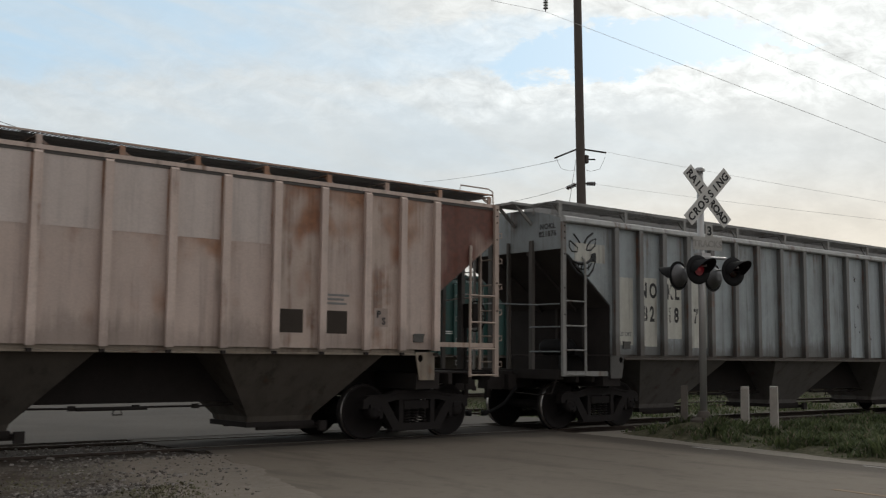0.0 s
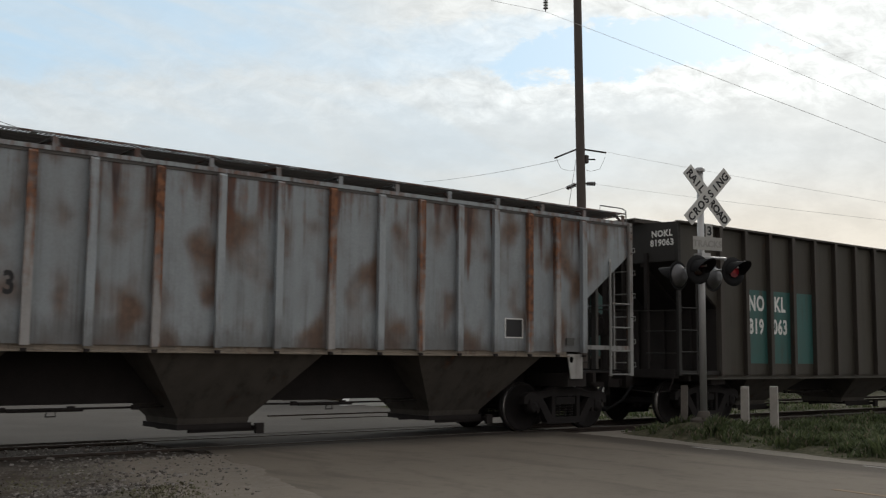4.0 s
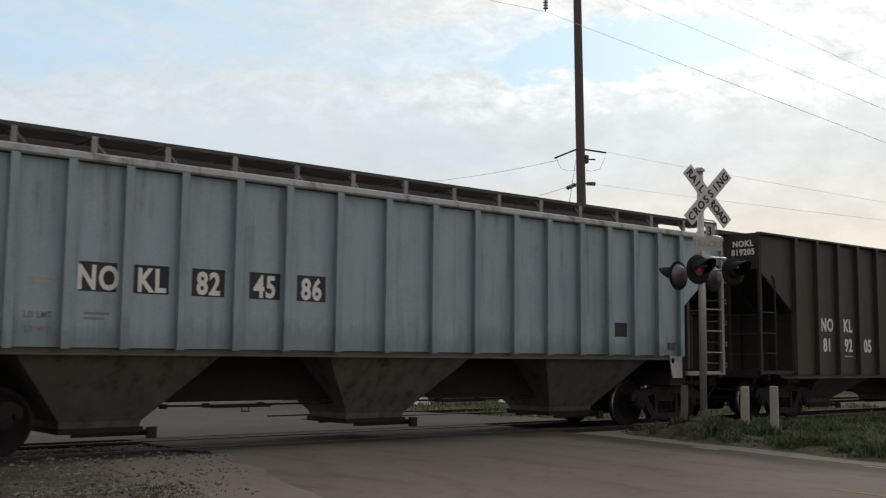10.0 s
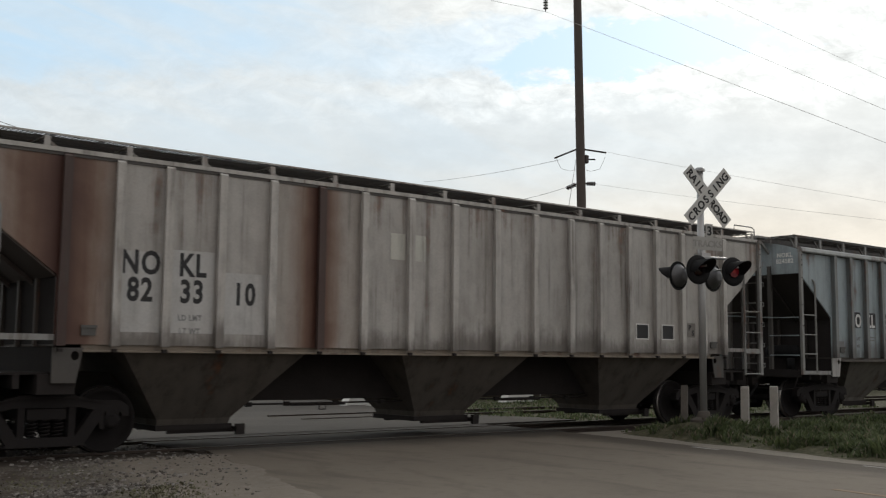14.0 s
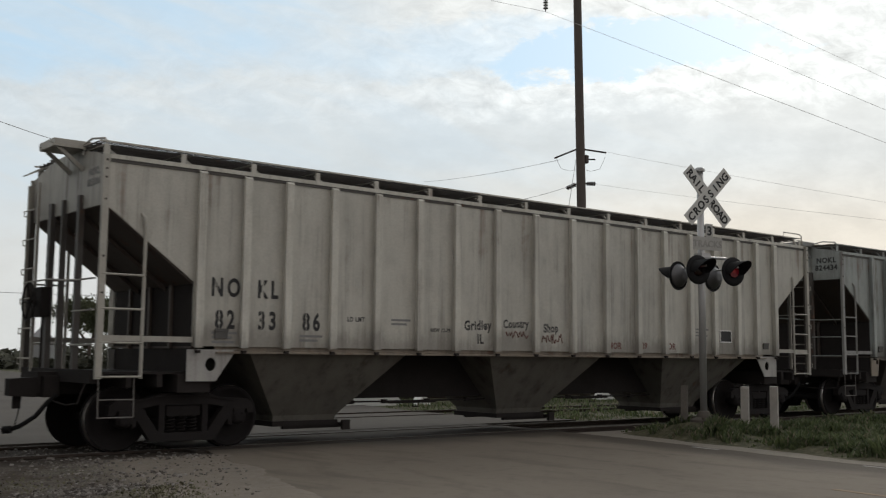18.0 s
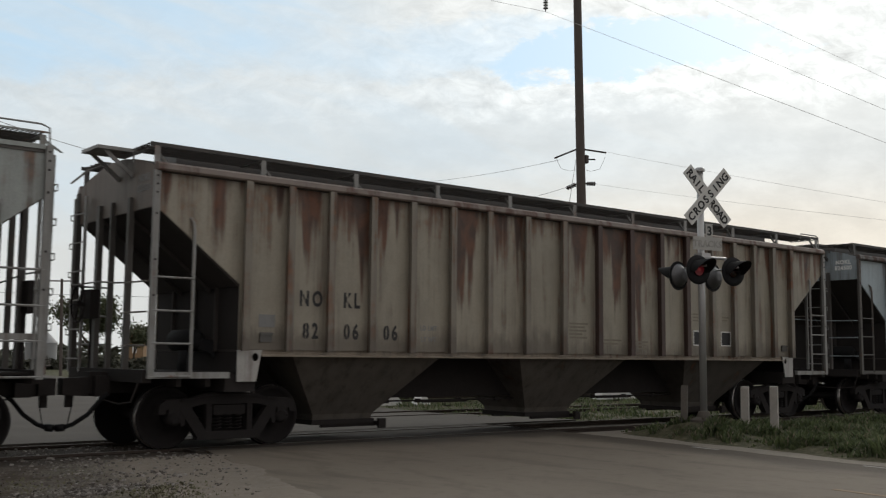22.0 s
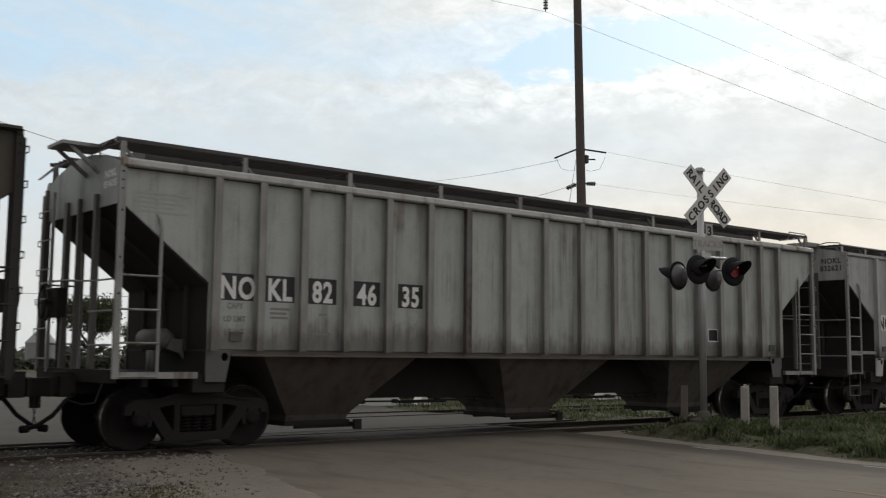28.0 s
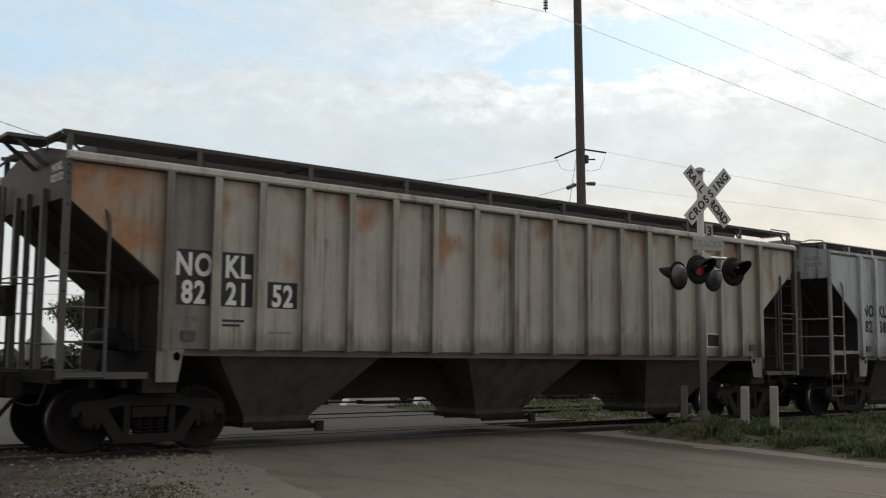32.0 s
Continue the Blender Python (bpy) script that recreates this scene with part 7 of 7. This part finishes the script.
def grain_bin():
    s = thing("grain_bin", "distant corrugated steel grain bin with a cone roof", "grain bin", Matrix.Translation((67.6, 189.3, -0.2)))
    bm = bmesh.new()
    rows = []
    z = 0.0
    while z < 3.6:
        rows += [(z, 2.90), (z + 0.2, 2.95)]
        z += 0.4
    lathe(bm, rows, "z", 24)
    part("bin_wall", bm, M["bin_metal"], s, smooth=True)
    bm = bmesh.new()
    lathe(bm, [(3.6, 3.1), (6.3, 0.6), (6.35, 0.55)], "z", 24)
    part("bin_roof", bm, M["bin_metal"], s)
    bm = bmesh.new()
    lathe(bm, [(6.3, 0.50), (6.6, 0.50), (6.8, 0.08)], "z", 12)
    part("bin_cap", bm, M["bin_metal"], s)


grain_bin()


def house():
    s = thing("house", "distant tan house with a dark gable roof", "house", Matrix.Translation((93.8, 207.1, -0.3)) @ Matrix.Rotation(radians(-36), 4, "Z"))
    bm = bmesh.new()
    prism(bm, [(-1.9, -1), (-1.9, 5.0), (0, 7.6), (1.9, 5.0), (1.9, -1)], 0, 7)
    part("wall", bm, M["brick"], s)
    for q in ([(-2.2, 4.5), (-2.2, 4.75), (0, 7.85), (0, 7.62)], [(2.2, 4.5), (0, 7.62), (0, 7.85), (2.2, 4.75)]):
        bm = bmesh.new()
        prism(bm, q, -0.3, 7.3)
        part("roof", bm, M["shingle"], s)
    bm = bmesh.new()
    box(bm, -0.5, 0.5, -0.04, -0.005, 2.0, 3.6)
    part("window", bm, M["white"], s)


house()


def tree(name, at, high, spread, seed, leafy, label):
    """Trunk and limbs by repeated forking, with clumps of small leaves."""
    rng = random.Random(seed)
    t = thing(name, label, "tree", Matrix.Translation(at))
    bm = bmesh.new()
    tips = []

    def grow(p, way, length, r, level):
        mid = p + way * length * 0.5 + Vector((rng.uniform(-1, 1), rng.uniform(-1, 1), 0)) * length * 0.06
        q = p + way * length
        tube(bm, [p, mid, q], r, 6 if level < 2 else 4, r * 0.62)
        if level >= 4:
            tips.append(q)
            return
        for _ in range(3 if level < 3 else 2):
            out = Vector((rng.uniform(-1, 1), rng.uniform(-1, 1), rng.uniform(0.0, 0.9))).normalized()
            w = (way * 0.75 + out * spread).normalized()
            grow(q, w, length * rng.uniform(0.58, 0.8), r * 0.60, level + 1)
        if level > 1:
            tips.append(mid)

    grow(Vector((0, 0, -0.3)), Vector((rng.uniform(-0.06, 0.06), 0, 1)).normalized(), high * 0.32, high * 0.026, 0)
    part("trunk", bm, M["bark"], t)
    verts, faces = [], []
    for tip in tips:
        for _ in range(leafy * 2):
            c = tip + Vector((rng.gauss(0, 1), rng.gauss(0, 1), rng.gauss(0, 0.8))) * high * 0.055
            s = rng.uniform(0.06, 0.13)
            n = Vector((rng.uniform(-1, 1), rng.uniform(-1, 1), rng.uniform(-1, 1))).normalized()
            a = n.orthogonal().normalized() * s
            b = n.cross(a)
            k = len(verts)
            verts.extend((c - a - b * 0.5, c + a * 0.2 - b, c + a + b * 0.5, c - a * 0.2 + b))
            faces.append((k, k + 1, k + 2, k + 3))
    me = bpy.data.meshes.new("crown")
    me.from_pydata([tuple(v) for v in verts], [], faces)
    me.materials.append(M["leaf"])
    hang("crown", me, t)


tree("tree", (37.4, 84.0, -0.2), 8.8, 1.05, 3, 60, "spreading tree with thin spring leaves")
tree("tree", (41.8, 84.0, -0.2), 5.6, 0.9, 5, 14, "small thin spring tree")
tree("tree", (42.6, 76.0, -0.2), 5.4, 1.0, 8, 46, "rounded leafy tree by the house")
tree("tree", (45.6, 76.0, -0.2), 5.2, 0.9, 11, 24, "small bare spring tree")
tree("tree", (52.0, 92.0, -0.2), 4.8, 0.9, 14, 26, "distant leafy spring tree")


def wood_line():
    """The far wood along the horizon, many leaf clumps."""
    rng = np.random.default_rng(21)
    verts, faces = [], []
    for _ in range(9000):
        a = rng.uniform(-0.75, 1.65)
        d = rng.uniform(240, 330)
        x, y = d * math.sin(a + 0.55), d * math.cos(a + 0.55)
        tall = 3.2 + 2.4 * noise.noise(Vector((a * 9, 0, 0))) + 1.5 * noise.noise(Vector((a * 31, 3, 0)))
        z = rng.uniform(-0.2, max(1.2, tall))
        s = rng.uniform(0.5, 1.2)
        k = len(verts)
        for _ in range(4):
            verts.append((x + rng.normal(0, s), y + rng.normal(0, s), z + rng.normal(0, s * 0.55)))
        faces.append((k, k + 1, k + 2))
        faces.append((k, k + 2, k + 3))
    me = bpy.data.meshes.new("far_wood")
    me.from_pydata(verts, [], faces)
    me.materials.append(M["hedge"])
    tagged(new("far_wood", me), "low dark line of distant trees along the horizon", "trees", kind="stuff")


wood_line()


def hedgerow():
    """Scrubby hedge and brush on the far side of the field."""
    rng = np.random.default_rng(33)
    verts, faces = [], []
    a, b = Vector((26.0, 88.0, 0)), Vector((84.0, 62.0, 0))
    for _ in range(9000):
        f = rng.random()
        at = a.lerp(b, f)
        tall = 0.9 + 0.8 * noise.noise(Vector((f * 14, 1, 0))) + 0.6 * noise.noise(Vector((f * 47, 5, 0)))
        x, y, z = at.x + rng.normal(0, 1.2), at.y + rng.normal(0, 1.2), rng.uniform(-0.2, max(0.5, tall))
        s = rng.uniform(0.10, 0.30)
        k = len(verts)
        for _ in range(4):
            verts.append((x + rng.normal(0, s), y + rng.normal(0, s), z + rng.normal(0, s * 0.7)))
        faces += [(k, k + 1, k + 2), (k, k + 2, k + 3)]
    me = bpy.data.meshes.new("hedgerow")
    me.from_pydata(verts, [], faces)
    me.materials.append(M["hedge"])
    tagged(new("hedgerow", me), "scrubby dark hedgerow along the far edge of the field", "hedge", kind="stuff")


hedgerow()


def slab(x0, x1, z0, z1):
    """A pale concrete block with sloped ends, lying beside the siding."""
    bm = bmesh.new()
    prism(bm, [(x0 - 0.1, z0), (x0 + 0.12, z1), (x1 - 0.12, z1), (x1 + 0.1, z0)], 10.4, 10.75)
    soften(bm, 0.03)
    whole("concrete_block", bm, M["white"], "pale concrete block lying in grass beyond the siding", "concrete block", "blocks beyond the siding")


for x0, x1 in ((17.4, 19.4), (20.1, 20.5), (23.8, 25.1), (28.4, 30.5)):
    slab(x0, x1, -0.12, 0.16)


def parked_hopper():
    """Teal hopper left on the siding, seen through the gaps of the train."""
    p = M["teal"]
    dark = paint("dark_teal_end", (0.02, 0.085, 0.08), 0.05, 0.5, 0.2)
    car, axles = hopper_car("parked teal covered hopper car on the siding", "plain", (p, p, dark, dark, dark), dict(brake="lead", bars=[(1.9, 2.3, 2, 0.6, M["letter_white"]), (2.7, 2.3, 2, 0.6, M["letter_white"])]))
    car["group"] = "cars on the siding"
    car.matrix_world = Matrix.Translation((21.2, 15.0, -0.02))
    return copy_thing(car, Matrix.Translation((21.2 + 18.64, 15.0, -0.02)))


parked_hopper()


# ---- what moves ----
START = [-158.93, -139.95, -120.98, -102.19, -83.95, -65.53, -46.84, -28.47, -9.51, 9.54, 28.40, 47.16, 66.10, 84.84, 103.19, 122.04, 140.97, 159.76]

# small unevenness of the pace, in metres behind
UNEVEN = [(0, -0.034), (1, 0.022), (2, 0.016), (3, -0.038), (4, 0.02), (7, -0.02), (8, 0.015), (9, -0.024), (10, 0.02), (11, -0.011), (12, 0.003), (16, -0.021), (17, -0.121), (18, 0.115), (19, 0.05), (20, 0.01), (21, 0.075), (22, 0.036), (23, -0.007), (24, -0.06), (25, 0.01), (28, -0.01), (29, 0.012), (30, -0.018), (31, 0.013), (32, 0.042)]


def travel(t):
    """Metres that the slowly quickening train has gone."""
    uneven = 0.0
    for (ta, a), (tb, b) in zip(UNEVEN, UNEVEN[1:]):
        if ta <= t <= tb:
            uneven = a + (b - a) * (t - ta) / (tb - ta)
    return -154.206 + 8.53693 * t + 0.0128233 * t * t + 0.000125417 * t ** 3 - uneven


def motions():
    times = [0.5 * i for i in range(65)]
    turns = [2 * i / FPS for i in range(481)]
    spin = [(t, -(travel(t) - travel(0)) / 0.457) for t in turns]
    for (car, axles), x in zip(CARS, START):
        walk(car, [(t, Matrix.Translation((x - travel(t), 0, 0))) for t in times])
        for axle, u in axles:
            at = Matrix.Translation((u, 0, 0.46))
            walk(axle, [(t, at @ Matrix.Rotation(a, 4, "Y")) for t, a in spin])
    # the two lamps flash in turn: each reflector tips down to the front and up again
    beats = [(-2, -1.77), (0, 0.72), (5, 7.04), (13, 16.97), (22, 28.03), (27, 34.2)]

    def beat(k):
        for (ka, ta), (kb, tb) in zip(beats, beats[1:]):
            if k <= kb:
                return ta + (tb - ta) * (k - ka) / (kb - ka)

    for lamp, phase in zip(LAMPS, (0.0, 0.5)):
        base = Matrix.Translation((0, -0.036, 0))
        marks = []
        for k in range(-2, 26):
            on, off = beat(k + phase), beat(k + phase + 0.5)
            marks += [(on - 0.03, -88), (on + 0.03, 0), (off - 0.03, 0), (off + 0.03, -88)]
        inside = [(t, a) for t, a in marks if 0 < t < 32]
        before = [a for t, a in marks if t <= 0]
        after = [a for t, a in marks if t >= 32]
        rows = [(0.0, before[-1])] + inside + [(32.0, after[0])]
        walk(lamp, [(t, base @ Matrix.Rotation(radians(a), 4, "X")) for t, a in rows])


motions()
